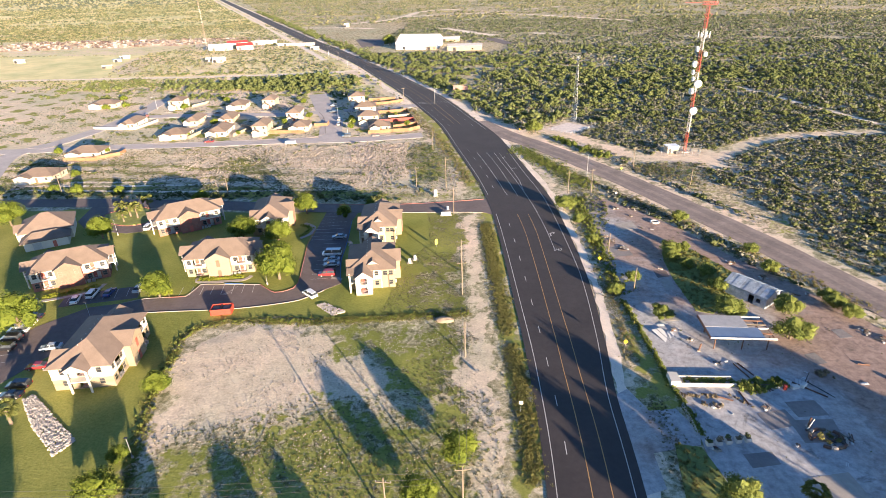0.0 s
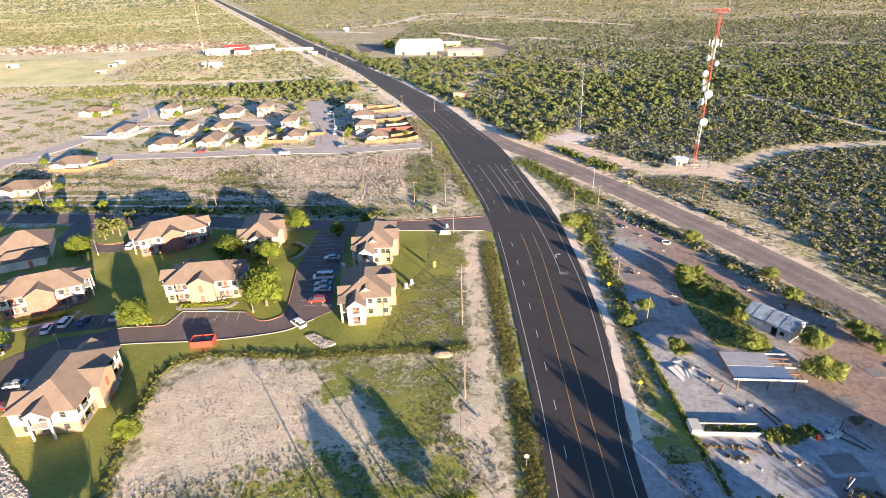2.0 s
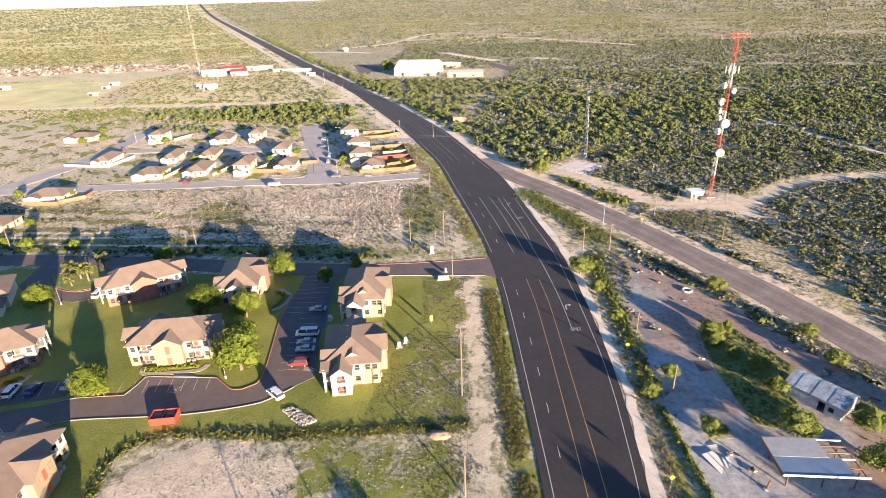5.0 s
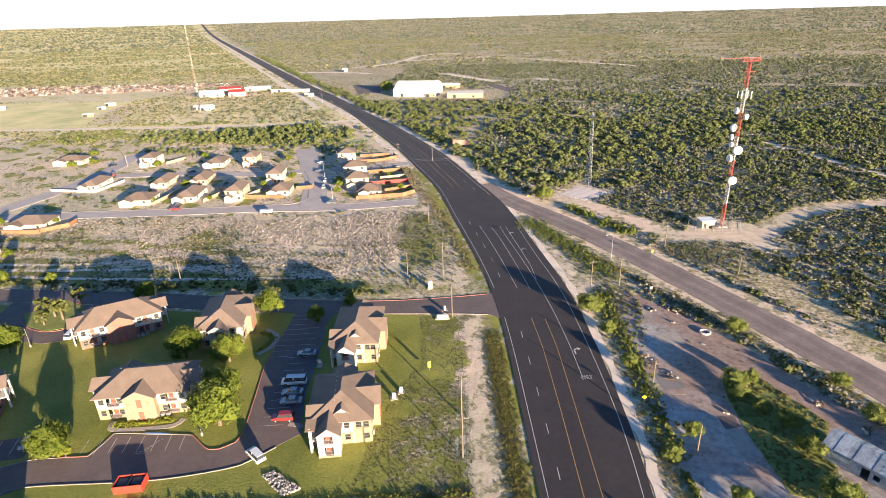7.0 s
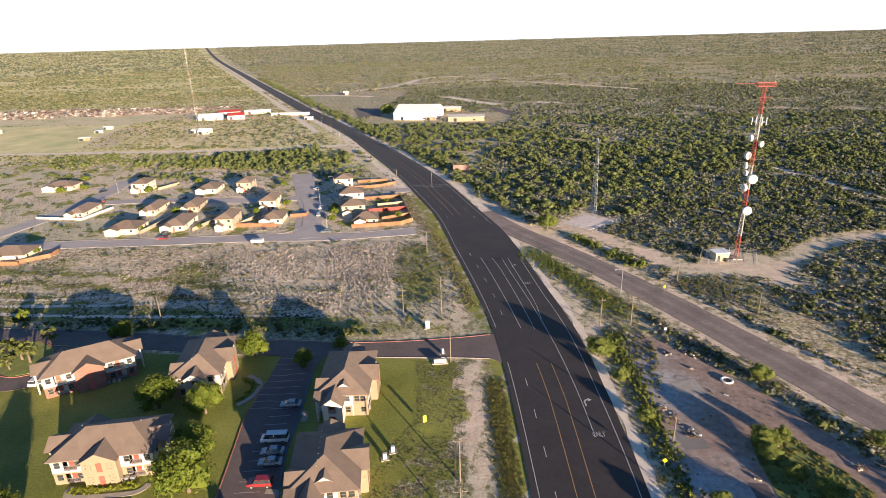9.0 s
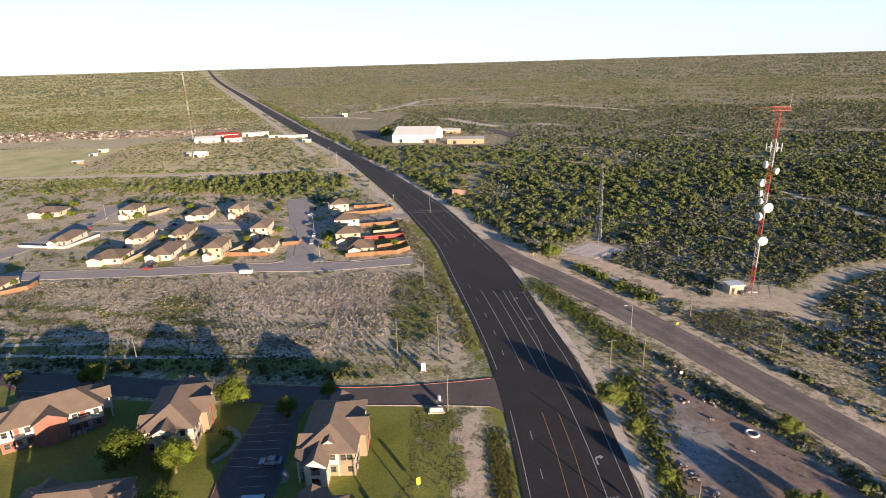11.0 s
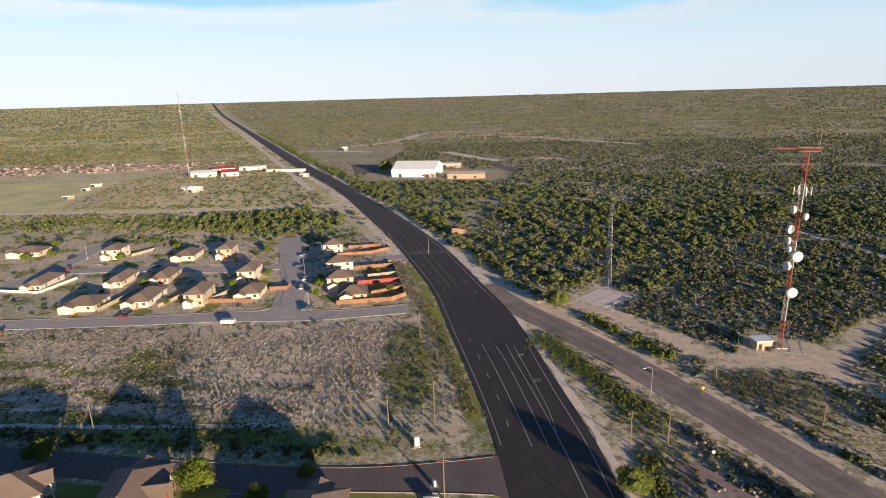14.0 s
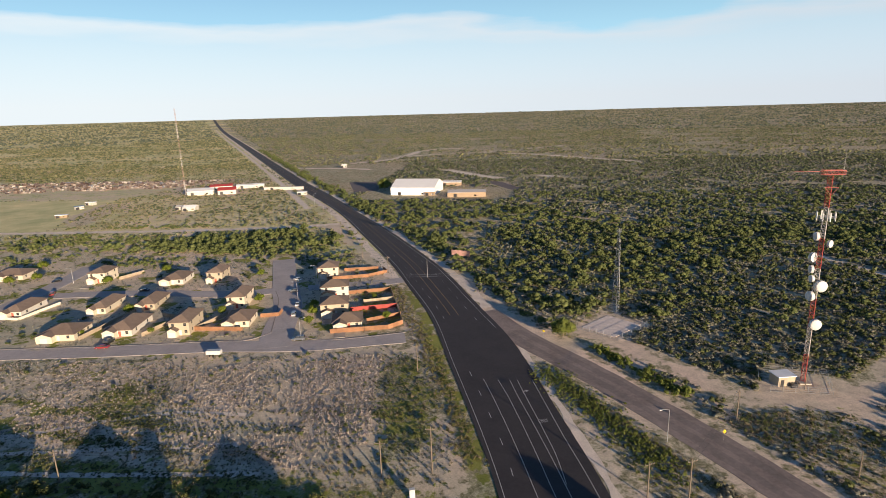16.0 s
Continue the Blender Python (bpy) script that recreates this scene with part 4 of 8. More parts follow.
def apartment(cx, cy, L, W, turn, bay, low, label, end=False):
    t = thing("apartment_building", label, "apartment building", pose(cx, cy, 0.02, 0, 0, turn), "two-storey apartment buildings")
    H, top = 5.7, 8.8
    open_at, wins, bals = {0: [], 1: [], 2: [], 3: []}, [], []
    for z in (0.9, 3.7):
        for side, us in ((0, (-L * 0.44, -4.4, 4.4, L * 0.44)), (2, (-L * 0.42, -L * 0.25, -2.2, 2.2, L * 0.25, L * 0.42)), (1, (-W * 0.3, W * 0.3)), (3, (-W * 0.3, W * 0.3))):
            for u in us:
                open_at[side].append((u - 0.55, u + 0.55, z, z + 1.35))
                wins.append((side, u, z))
    if end:
        wins = [w for w in wins if w[0] != 3] + [(3, u, z) for z, us in ((3.7, (W * 0.1, W * 0.29, W * 0.41)), (0.9, (W * 0.1, W * 0.41))) for u in us]
        open_at[3] = [(u - 0.55, u + 0.55, z, z + 1.35) for s_, u, z in wins if s_ == 3]
    for z in (0.15, 3.0):
        for u in (-L * 0.32, L * 0.32):
            open_at[0].append((u - 1.2, u + 1.2, z, z + 2.25))
            bals.append((0, u, z))
        for s in (1,) if end else (1, 3):
            open_at[s].append((-1.0, 1.0, z, z + 2.2))
            bals.append((s, 0.0, z))
    split = 2.75
    lower = {s: [o for o in rows if o[3] < split] for s, rows in open_at.items()}
    upper = {s: [(a, b, c - split, d - split) for a, b, c, d in rows if c > split] for s, rows in open_at.items()}
    part("lower_wall", walls_with_openings(L, W, split, lower), low, t, "brick ground storey")
    part("upper_wall", walls_with_openings(L, W, H - split, upper), STUCCO_WHITE, t, "cream white stucco").matrix_basis = pose(0, 0, split)
    part("string_course", walls_with_openings(L + 0.1, W + 0.1, 0.14, {}, 0.1), TRIM_WHITE, t).matrix_basis = pose(0, 0, split - 0.07)
    for side, u, z in wins:
        window_in(t, side_pose(side, L, W) @ pose(u, 0.06, z), 1.1, 1.35)
    for side, u, z in bals:
        balcony(t, side_pose(side, L, W) @ pose(u, 0, 0), 2.4 if side in (0, 2) else 2.0, 1.5, z, 2.25)
    part("roof", hip_roof(L, W, H, top), ROOF, t)
    # centre bay with its gable
    b = part("bay", gabled_block(6.2, -W / 2 - 1.5, -W / 2 + 0.3, H, 1.7), bay, t, "projecting gabled bay")
    part("bay_roof", gable_roof(6.2, -W / 2 - 1.5, -0.6, H, 1.7), ROOF, t)
    for z in (0.9, 3.7):
        for u in (-1.9, 1.9):
            window_in(b, pose(u, -W / 2 - 1.5, z), 1.0, 1.35)
    door_in(b, pose(0, -W / 2 - 1.62, 0.05), 1.0, 2.1, DOOR_RED, "dark red door")
    door_in(b, pose(0, -W / 2 - 1.62, 3.2), 1.0, 2.0, DOOR_RED, "dark red door")
    # end wings: shallow gabled porches of two storeys
    if end:
        south_end(t, L, W, H, open_at[3])
    for s in (1,) if end else (1, 3):
        m = side_pose(s, L, W)
        w = part("porch", boxed(-2.1, 2.1, -1.7, 0, 2.75, 2.95), STUCCO_WHITE, t)
        w.matrix_basis = m
        part("porch_beam", boxed(-2.1, 2.1, -1.7, 0, H - 0.35, H - 0.05), STUCCO_WHITE, w)
        for x in (-1.9, 1.9):
            part("porch_column", boxed(x - 0.17, x + 0.17, -1.67, -1.33, 0, H - 0.35), STUCCO_WHITE, w)
        g = part("gable", gabled_block(4.6, -1.75, 0.2, 0.12, 1.35), STUCCO_WHITE, t)
        g.matrix_basis = m @ pose(0, 0, H - 0.06)
        r = part("porch_roof", gable_roof(4.6, -1.75, 3.0, H + 0.08, 1.35), ROOF, t)
        r.matrix_basis = m
    # small rear gable, vents on the roof
    g = part("rear_gable", gabled_block(5.0, -W / 2 - 0.3, -W / 2 + 0.4, H, 1.5), STUCCO_WHITE, t)
    g.matrix_basis = pose(-L * 0.28, 0, 0, 0, 0, 180)
    r = part("rear_roof", gable_roof(5.0, -W / 2 - 0.3, -0.8, H, 1.5), ROOF, t)
    r.matrix_basis = pose(-L * 0.28, 0, 0, 0, 0, 180)
    for i in range(7):
        u = -L * 0.3 + L * 0.1 * i
        y = 1.1
        z = top - (top - H) * (y / (W / 2 + 0.55))
        part("roof_vent", rods(((u, y, z - 0.1), (u, y, z + 0.2), 0.08)), METAL_GREY, t)
    # cooling units beside the wall
    for i in range(3):
        ac = part("cooling_unit", boxed(-0.4, 0.4, -0.4, 0.4, 0, 0.8, bevel=0.05), METAL_GREY, t)
        ac.matrix_basis = pose(L / 2 - 4.2 - 1.1 * i, -W / 2 - 0.7, 0)
    return t


for row in APARTMENTS[:7]:
    k = APARTMENTS.index(row)
    brick = k in (1, 2)
    apartment(*row, BRICK_RED if brick else STUCCO_TAN, BRICK_RED if brick else STUCCO_TAN,
              "cream and red brick apartment block, brown shingle roof" if brick else "cream and tan stucco apartment block, brown shingle roof", k in (5, 6))


def clubhouse(cx, cy, turn):
    t = thing("clubhouse", "single-storey clubhouse with hipped brown roofs and porch", "clubhouse", pose(cx, cy, 0.02, 0, 0, turn))
    op = {0: [(-4, -2.6, 0.9, 2.4), (2.6, 4, 0.9, 2.4), (-0.7, 0.7, 0.1, 2.3)]}
    part("wall", walls_with_openings(14, 13, 4.2, op), STUCCO_WHITE, t)
    part("roof", hip_roof(14, 13, 4.2, 8.0, 0.8), ROOF, t)
    part("wing_wall", boxed(-6, 6, -12, -6, 0, 3.0), STUCCO_WHITE, t)
    w = part("wing_roof", hip_roof(12.6, 6.6, 3.0, 4.9, 0.6), ROOF, t)
    w.matrix_basis = pose(0, -9, 0)
    for u in (-3.3, 3.3):
        window_in(t, pose(u, -6.45, 0.9), 1.4, 1.5)
    door_in(t, pose(-2.5, -12.12, 0.02), 2.4, 2.3, METAL_GREY, "grey roller door")
    door_in(t, pose(2.2, -12.12, 0.02), 1.0, 2.1, DOOR_RED, "dark red door")
    part("side_gable", gabled_block(5, -9, 0, 3.6, 1.5), STUCCO_WHITE, t).matrix_basis = pose(0, 0, 0, 0, 0, 270)
    part("side_roof", gable_roof(5, -9, 0, 3.6, 1.5), ROOF, t).matrix_basis = pose(0, 0, 0, 0, 0, 270)


clubhouse(*APARTMENTS[7][:2], 34)


def house(cx, cy, L, W, turn, eave, ridge, n):
    two = eave > 4
    t = thing("house", "cream stucco two-storey house, brown hip roof" if two else "cream stucco single-storey house, low brown hip roof", "house", pose(cx, cy, 0.02, 0, 0, turn), "houses of the estate")
    op = {0: [], 1: [], 2: [], 3: []}
    wins = []
    for z in ((0.9, 3.6) if two else (0.9,)):
        for side, us in ((0, (-L * 0.3, L * 0.3) if z > 3 else (L * 0.32,)), (1, (-W * 0.28, W * 0.25)), (3, (-W * 0.25, W * 0.28)), (2, (-L * 0.25, L * 0.25))):
            for u in us:
                op[side].append((u - 0.55, u + 0.55, z, z + 1.2))
                wins.append((side, u, z))
    part("wall", walls_with_openings(L, W, eave, op), (STUCCO_CREAM, STUCCO_WHITE, STUCCO_SAND)[n % 3] if n % 4 else STUCCO_CREAM, t)
    for side, u, z in wins:
        window_in(t, side_pose(side, L, W) @ pose(u, 0.06, z), 1.1, 1.2)
    part("roof", hip_roof(L, W, eave, ridge, 0.5), ROOF, t)
    door_in(t, pose(L * 0.05, -W / 2 - 0.13, 0.02), 0.95, 2.05, DOOR_RED if n % 2 else TRIM_WHITE, "panelled front door")
    # garage wing in front
    gx = -L * 0.25
    part("garage", gabled_block(L * 0.45, -W / 2 - 2.4, -W / 2 + 0.1, 2.6, 1.0), STUCCO_CREAM, t).matrix_basis = pose(gx, 0, 0)
    part("garage_roof", gable_roof(L * 0.45, -W / 2 - 2.4, -W / 2 + (0.2 if two else 2.2), 2.6, 1.0, 0.35), ROOF, t).matrix_basis = pose(gx, 0, 0)
    door_in(t, pose(gx, -W / 2 - 2.52, 0.02), 2.6, 2.1, TRIM_WHITE, "white garage door")
    part("driveway", boxed(gx - 2.0, gx + 2.0, -W / 2 - 8.5, -W / 2 - 2.4, -0.1, 0.09), CONCRETE, t, "pale concrete drive")
    return t


for n, row in enumerate(HOUSES):
    house(*row, n)


def fence(points, height, material, label, name="fence", panel=2.6):
    p = glide(points, 500) if len(points) == 2 else np.asarray(points, float)
    t = thing(name, label, "fence", pose(*p[0], 0))
    o = Vector((*p[0], 0))
    post_mesh, panel_meshes = boxed(-0.06, 0.06, -0.06, 0.06, 0, height + 0.08), {}
    pm = bpy.data.meshes.new("post")
    post_mesh.to_mesh(pm), post_mesh.free()
    pm.materials.append(material)
    for a, b in zip(p[:-1], p[1:]):
        run = float(np.hypot(*(b - a)))
        count = max(1, round(run / panel))
        ang = math.degrees(math.atan2(b[1] - a[1], b[0] - a[0]))
        w = round(run / count, 3)
        if w not in panel_meshes:
            bm = bmesh.new()
            k, prof = 9, []
            for i in range(k):
                prof += [(w * i / k, 0.0), (w * (i + 0.12) / k, -0.02), (w * (i + 0.88) / k, -0.02)]
            prof.append((w, 0.0))
            lo = [bm.verts.new((x, y, 0.04)) for x, y in prof] + [bm.verts.new((w, 0.04, 0.04)), bm.verts.new((0, 0.04, 0.04))]
            hi = [bm.verts.new((v.co.x, v.co.y, height - 0.03 * ((n * 7) % 3))) for n, v in enumerate(lo)]
            for n in range(len(lo)):
                bm.faces.new((lo[n], lo[(n + 1) % len(lo)], hi[(n + 1) % len(lo)], hi[n]))
            bm.faces.new(hi)
            me = bpy.data.meshes.new("panel")
            bm.to_mesh(me), bm.free()
            me.materials.append(material)
            panel_meshes[w] = me
        for i in range(count):
            x, y = a + (b - a) * i / count
            part("panel", panel_meshes[w], None, t).matrix_basis = pose(x - o.x, y - o.y, 0, 0, 0, ang)
            part("post", pm, None, t).matrix_basis = pose(x - o.x, y - o.y, 0, 0, 0, ang)
    return t


FENCE_RED = plain("red_painted_fence", (0.34, 0.06, 0.05), 0.8, 0.7, 0.2, 8, by_object=0.1)
WALL_PALE = plain("pale_block_wall", (0.66, 0.60, 0.50), 0.9, 0.6, 0.12, 8)
fence([(-70, 279), (-49, 284.5), (-44.5, 290)], 1.8, FENCE_WOOD, "orange cedar board fence round a back yard")
fence([(-44.5, 290), (-59, 334)], 1.7, FENCE_PALE, "weathered board fence behind the yards")
fence([(-59, 291), (-47, 299)], 1.7, FENCE_WOOD, "orange cedar board fence between yards")
fence([(-69, 303), (-50.5, 309)], 1.8, FENCE_RED, "red painted board fence between yards")
fence([(-66, 313), (-54, 318)], 1.7, FENCE_PALE, "weathered board fence between yards")
fence([(-76, 325), (-58, 331)], 1.7, FENCE_WOOD, "orange cedar board fence between yards")
fence([(-93, 346), (-74, 352), (-66, 360), (-70, 367)], 1.7, FENCE_WOOD, "orange cedar board fence round a back yard")
fence([(-89, 362), (-72, 366)], 1.7, FENCE_WOOD, "orange cedar board fence between yards")
fence([(-124, 279), (-104.5, 279.5)], 1.7, FENCE_WOOD, "orange cedar board fence beside a house")
fence([(-124, 279), (-119, 296)], 1.6, FENCE_PALE, "weathered board fence beside a house")
fence([(-104, 294), (-97, 296), (-97.5, 301)], 1.7, FENCE_WOOD, "orange cedar board fence round a back yard")
fence([(-141, 272), (-137, 291), (-146, 293)], 1.6, FENCE_PALE, "weathered board fence round a yard")
fence([(-163, 267), (-161, 301), (-170, 311)], 1.6, FENCE_PALE, "weathered board fence round a yard")
fence([(-190, 230), (-182, 238), (-183, 244)], 1.7, FENCE_WOOD, "orange cedar board fence round a yard")
fence([(-204, 228), (-188, 229)], 1.7, FENCE_WOOD, "orange cedar board fence round a yard")
fence([(-202, 343), (-197, 356)], 1.6, FENCE_PALE, "weathered board fence beside a house")
fence([(-231, 287), (-205.5, 285.5), (-203.5, 306)], 1.2, WALL_PALE, "low pale wall round a yard", "yard_wall")

# ---- masts, poles and lines ----
def lattice(t, height, foot, head, bands, bay=2.0, leg=0.07):
    """A three-legged lattice mast: legs and bracing, one section of each colour after another."""
    n = len(bands)
    for k, mat in enumerate(bands):
        z0, z1 = height * k / n, height * (k + 1) / n
        brace = bmesh.new()
        at = lambda z, i: Vector((math.cos(2.094 * i + 0.5), math.sin(2.094 * i + 0.5), 0)) * (foot + (head - foot) * z / height) + Vector((0, 0, z))
        for i in range(3):
            part("leg", rods((at(z0, i), at(z1, i), leg, None, 5)), mat, t)
        m = max(1, round((z1 - z0) / bay))
        for j in range(m):
            a, b = z0 + (z1 - z0) * j / m, z0 + (z1 - z0) * (j + 1) / m
            for i in range(3):
                rod(brace, at(a, i), at(b, (i + 1) % 3), leg * 0.5, n=4)
                rod(brace, at(b, i), at(a, (i + 1) % 3), leg * 0.5, n=4)
                rod(brace, at(b, i), at(b, (i + 1) % 3), leg * 0.5, n=4)
        part("bracing", brace, mat, t)


def dish(t, x, y, z, r, turn, drum=0.5):
    d = bmesh.new()
    bmesh.ops.create_cone(d, cap_ends=True, segments=24, radius1=r, radius2=r, depth=drum * r * 1.2, matrix=pose(0, 0, 0, 90))
    bmesh.ops.create_uvsphere(d, u_segments=20, v_segments=8, radius=r * 0.99, matrix=pose(0, -drum * r * 0.6, 0, 90) @ Matrix.Diagonal((1, 1, 0.22, 1)))
    ob = part("dish", d, DISH_WHITE, t, "white drum antenna")
    ob.matrix_basis = pose(x, y, z, 0, 0, turn)
    part("bracket", rods(((0, drum * r * 0.5, 0), (0, drum * r + 0.7, 0), 0.08)), METAL_GREY, ob)


tower = thing("radio_tower", "tall red and white lattice radio tower with dishes", "radio tower", pose(81.6, 250.4, 0))
lattice(tower, 60.0, 0.75, 0.75, [TOWER_RED, TOWER_WHITE, TOWER_RED, TOWER_WHITE, TOWER_RED, TOWER_WHITE, TOWER_RED], 1.5, 0.075)
part("footing", boxed(-1.6, 1.6, -1.6, 1.6, -0.2, 0.35, bevel=0.06), CONCRETE, tower)
for x, y, z, r, a in ((0.3, -1.5, 18.5, 1.55, 0), (0.3, -1.6, 29.8, 1.6, 5), (-1.6, -0.6, 26.6, 1.35, -75), (-1.6, -0.2, 31.6, 1.0, -85), (-1.8, 0.2, 34.2, 1.15, -95),
                      (-1.5, 0.8, 37.5, 1.35, -150), (1.6, -0.7, 41.6, 1.05, 35), (-1.7, 0.0, 43.6, 1.2, -90)):
    dish(tower, x, y, z, r, a)
panel_ring = part("antenna_ring", rods(*[((math.cos(a) * 2.2, math.sin(a) * 2.2, 49.0), (math.cos(a + 0.7) * 2.2, math.sin(a + 0.7) * 2.2, 49.0), 0.06) for a in np.arange(0, 6.3, 0.7)],
                                       *[((0, 0, 49.0), (math.cos(a) * 2.2, math.sin(a) * 2.2, 49.0), 0.05) for a in np.arange(0, 6.3, 1.05)]), METAL_GREY, tower)
for a in np.arange(0, 6.2, 0.785):
    part("panel_antenna", boxed(-0.16, 0.16, -0.1, 0.1, -1.2, 1.2, bevel=0.04), DISH_WHITE, panel_ring).matrix_basis = pose(math.cos(a) * 2.3, math.sin(a) * 2.3, 49.2, 0, 0, math.degrees(a) + 90)
boom = bmesh.new()
for z in (60.4, 61.5):
    for y in (-0.8, 0.8):
        rod(boom, (-2.4, y, z), (3.1, y, z), 0.09)
for x in np.arange(-2.4, 3.2, 0.9):
    rod(boom, (x, -0.8, 60.4), (x, 0.8, 61.5), 0.06), rod(boom, (x, -0.8, 61.5), (x, 0.8, 60.4), 0.06), rod(boom, (x, -0.8, 60.4), (x, -0.8, 61.5), 0.06)
    rod(boom, (x, -0.8, 60.4), (min(x + 0.9, 3.1), -0.8, 61.5), 0.06)
rod(boom, (-2.4, 0, 61.2), (-9.5, 0, 61.4), 0.09, 0.05)
part("head_frame", boom, TOWER_RED, tower, "red square antenna frame")
part("side_frame", rods(((-1.6, -0.8, 57), (1.8, -0.8, 57), 0.07), ((1.8, -0.8, 57), (0.2, -0.8, 55), 0.06), ((-1.6, -0.8, 57), (0.0, -0.8, 55), 0.06)), TOWER_RED, tower)
part("whip", rods(((2.9, 0, 61), (2.9, 0, 67), 0.06, 0.03)), TOWER_WHITE, tower)

hut = thing("equipment_hut", "tan equipment hut with a pale flat roof", "hut", pose(75.4, 249.5, 0, 0, 0, 12))
part("wall", boxed(-2.6, 2.6, -2.0, 2.0, 0, 2.9), plain("tan_panel", (0.40, 0.33, 0.245), 0.8, 0.6, 0.15, 8), hut)
part("roof", boxed(-2.9, 2.9, -2.3, 2.3, 2.9, 3.15, bevel=0.04), METAL_ROOF, hut, "pale metal roof")
door_in(hut, pose(-1.4, -2.12, 0.02), 0.95, 2.05, DARK, "dark door")
box_hut = part("generator", boxed(-0.9, 0.9, -0.5, 0.5, 0, 1.2, bevel=0.06), DARK, hut)
box_hut.matrix_basis = pose(1.6, -2.8, 0)


def wire_fence(points, h, label):
    t = thing("wire_fence", label, "fence", pose(*points[0], 0))
    ox, oy = points[0]
    for a, b in zip(points[:-1], points[1:]):
        run = math.hypot(b[0] - a[0], b[1] - a[1])
        n = max(1, round(run / 3))
        for i in range(n + 1):
            x, y = a[0] + (b[0] - a[0]) * i / n - ox, a[1] + (b[1] - a[1]) * i / n - oy
            part("post", rods(((x, y, 0), (x, y, h), 0.05)), METAL_GREY, t)
        for z in (0.15, h * 0.35, h * 0.7, h - 0.05):
            part("wire", rods(((a[0] - ox, a[1] - oy, z), (b[0] - ox, b[1] - oy, z), 0.025, None, 4)), METAL_GREY, t)


wire_fence([(70, 244), (86, 243), (90, 255), (72, 257), (69, 250)], 2.0, "chain-link fence round the tower compound")
wire_fence([(21, 289), (34, 278), (48, 293.5), (35, 309)], 2.0, "chain-link fence round a tower pad")
tower2 = thing("lattice_tower", "grey galvanised self-supporting lattice tower", "radio tower", pose(38.0, 306.0, 0))
lattice(tower2, 33.0, 1.7, 0.5, [METAL_GREY] * 3, 2.4, 0.06)
part("head_frame", rods(*[((math.cos(a), math.sin(a), z), (math.cos(a + 1.571), math.sin(a + 1.571), z), 0.05) for z in (32.6, 33.6) for a in (0.4, 1.971, 3.542, 5.113)], *[((math.cos(a), math.sin(a), 32.6), (math.cos(a), math.sin(a), 34.2), 0.05) for a in (0.4, 1.971, 3.542, 5.113)]), METAL_GREY, tower2)
part("beacon", rods(((0, 0, 33.0), (0, 0, 34.4), 0.12, 0.05, 8)), METAL_GREY, tower2)
slab("pavement_tower_pad", [(23, 290), (34.5, 303), (45, 293.5), (33.5, 281)], 0.08, CONCRETE_PALE, label="pale concrete pad", category="pavement")
mast = thing("guyed_mast", "tall thin grey and white guyed radio mast", "radio mast", pose(-345.4, 643.3, 0))
lattice(mast, 89.0, 0.55, 0.55, [TOWER_WHITE, TOWER_DULL, TOWER_WHITE, TOWER_DULL, TOWER_WHITE, TOWER_DULL], 4.0, 0.09)


def utility_pole(x, y, h, turn=0.0, arm=True, label="weathered wooden utility pole"):
    t = thing("utility_pole", label, "utility pole", pose(x, y, 0, 0, 0, turn), "utility poles")
    part("pole", rods(((0, 0, -0.3), (0, 0, h), 0.17, 0.11, 8)), WOOD_POLE, t)
    if arm:
        part("crossarm", boxed(-1.2, 1.2, -0.2, -0.08, h - 0.75, h - 0.6), WOOD_POLE, t)
        for u in (-1.1, 0.35, 1.1):
            part("insulator", rods(((u, -0.14, h - 0.6), (u, -0.14, h - 0.38), 0.05)), METAL_GREY, t)
    return t


WIRE = plain("wire_dark", (0.05, 0.05, 0.05), 0.6, 2.0, 0.1, 8, bump=0)


def power_line(a, b, label="thin dark overhead power lines", n=3, sag=0.9, spread=1.1):
    a, b = Vector(a), Vector(b)
    t = thing("power_line", label, "power line", Matrix.Translation(a), "overhead lines")
    s = Vector((-(b - a).y, (b - a).x, 0)).normalized()
    for k in range(n):
        o = s * spread * (k - (n - 1) / 2)
        c = bpy.data.curves.new("wire", "CURVE")
        c.dimensions, c.bevel_depth, c.bevel_resolution = "3D", 0.022, 0
        sp = c.splines.new("POLY")
        sp.points.add(12)
        for i, q in enumerate(sp.points):
            u = i / 12
            p = (b - a) * u + o - Vector((0, 0, sag * 4 * u * (1 - u)))
            q.co = (*p, 1)
        c.materials.append(WIRE)
        w = new("wire", c)
        w.parent = t


ROADSIDE = [(-2.2, 55, 9.7), (-4.9, 94, 9.0), (-7.6, 119.9, 10.0), (-8.8, 131.8, 10.2), (-14.9, 173.1, 10.0), (-20.4, 199.4, 12.0), (-32.1, 250, 9.4), (-65.2, 359, 9.0), (-86.4, 388.3, 9.0), (-118, 452, 9.0), (-160, 540, 9.0)]
for x, y, h in ROADSIDE:
    utility_pole(x, y, h, 12, arm=y > 110 or y < 60)
for (x, y, h), (u, v, k) in zip(ROADSIDE[:-1], ROADSIDE[1:]):
    power_line((x, y, h - 0.4), (u, v, k - 0.4), n=2)
CROSSING = [(-13.6, 52, 9.4), (-31.6, 197.4, 9.2), (-104.4, 189.3, 8.5), (-172, 186, 8.5)]
for x, y, h in CROSSING:
    utility_pole(x, y, h, 0)
power_line((-2.2, 55, 9.2), (-13.6, 52, 9.0))
power_line((-13.6, 52, 9.0), (-120, 40, 9.0), sag=2.2)
power_line((-20.4, 199.4, 9.4), (-31.6, 197.4, 8.8))
power_line((-31.6, 197.4, 8.8), (-104.4, 189.3, 8.1), sag=1.4)
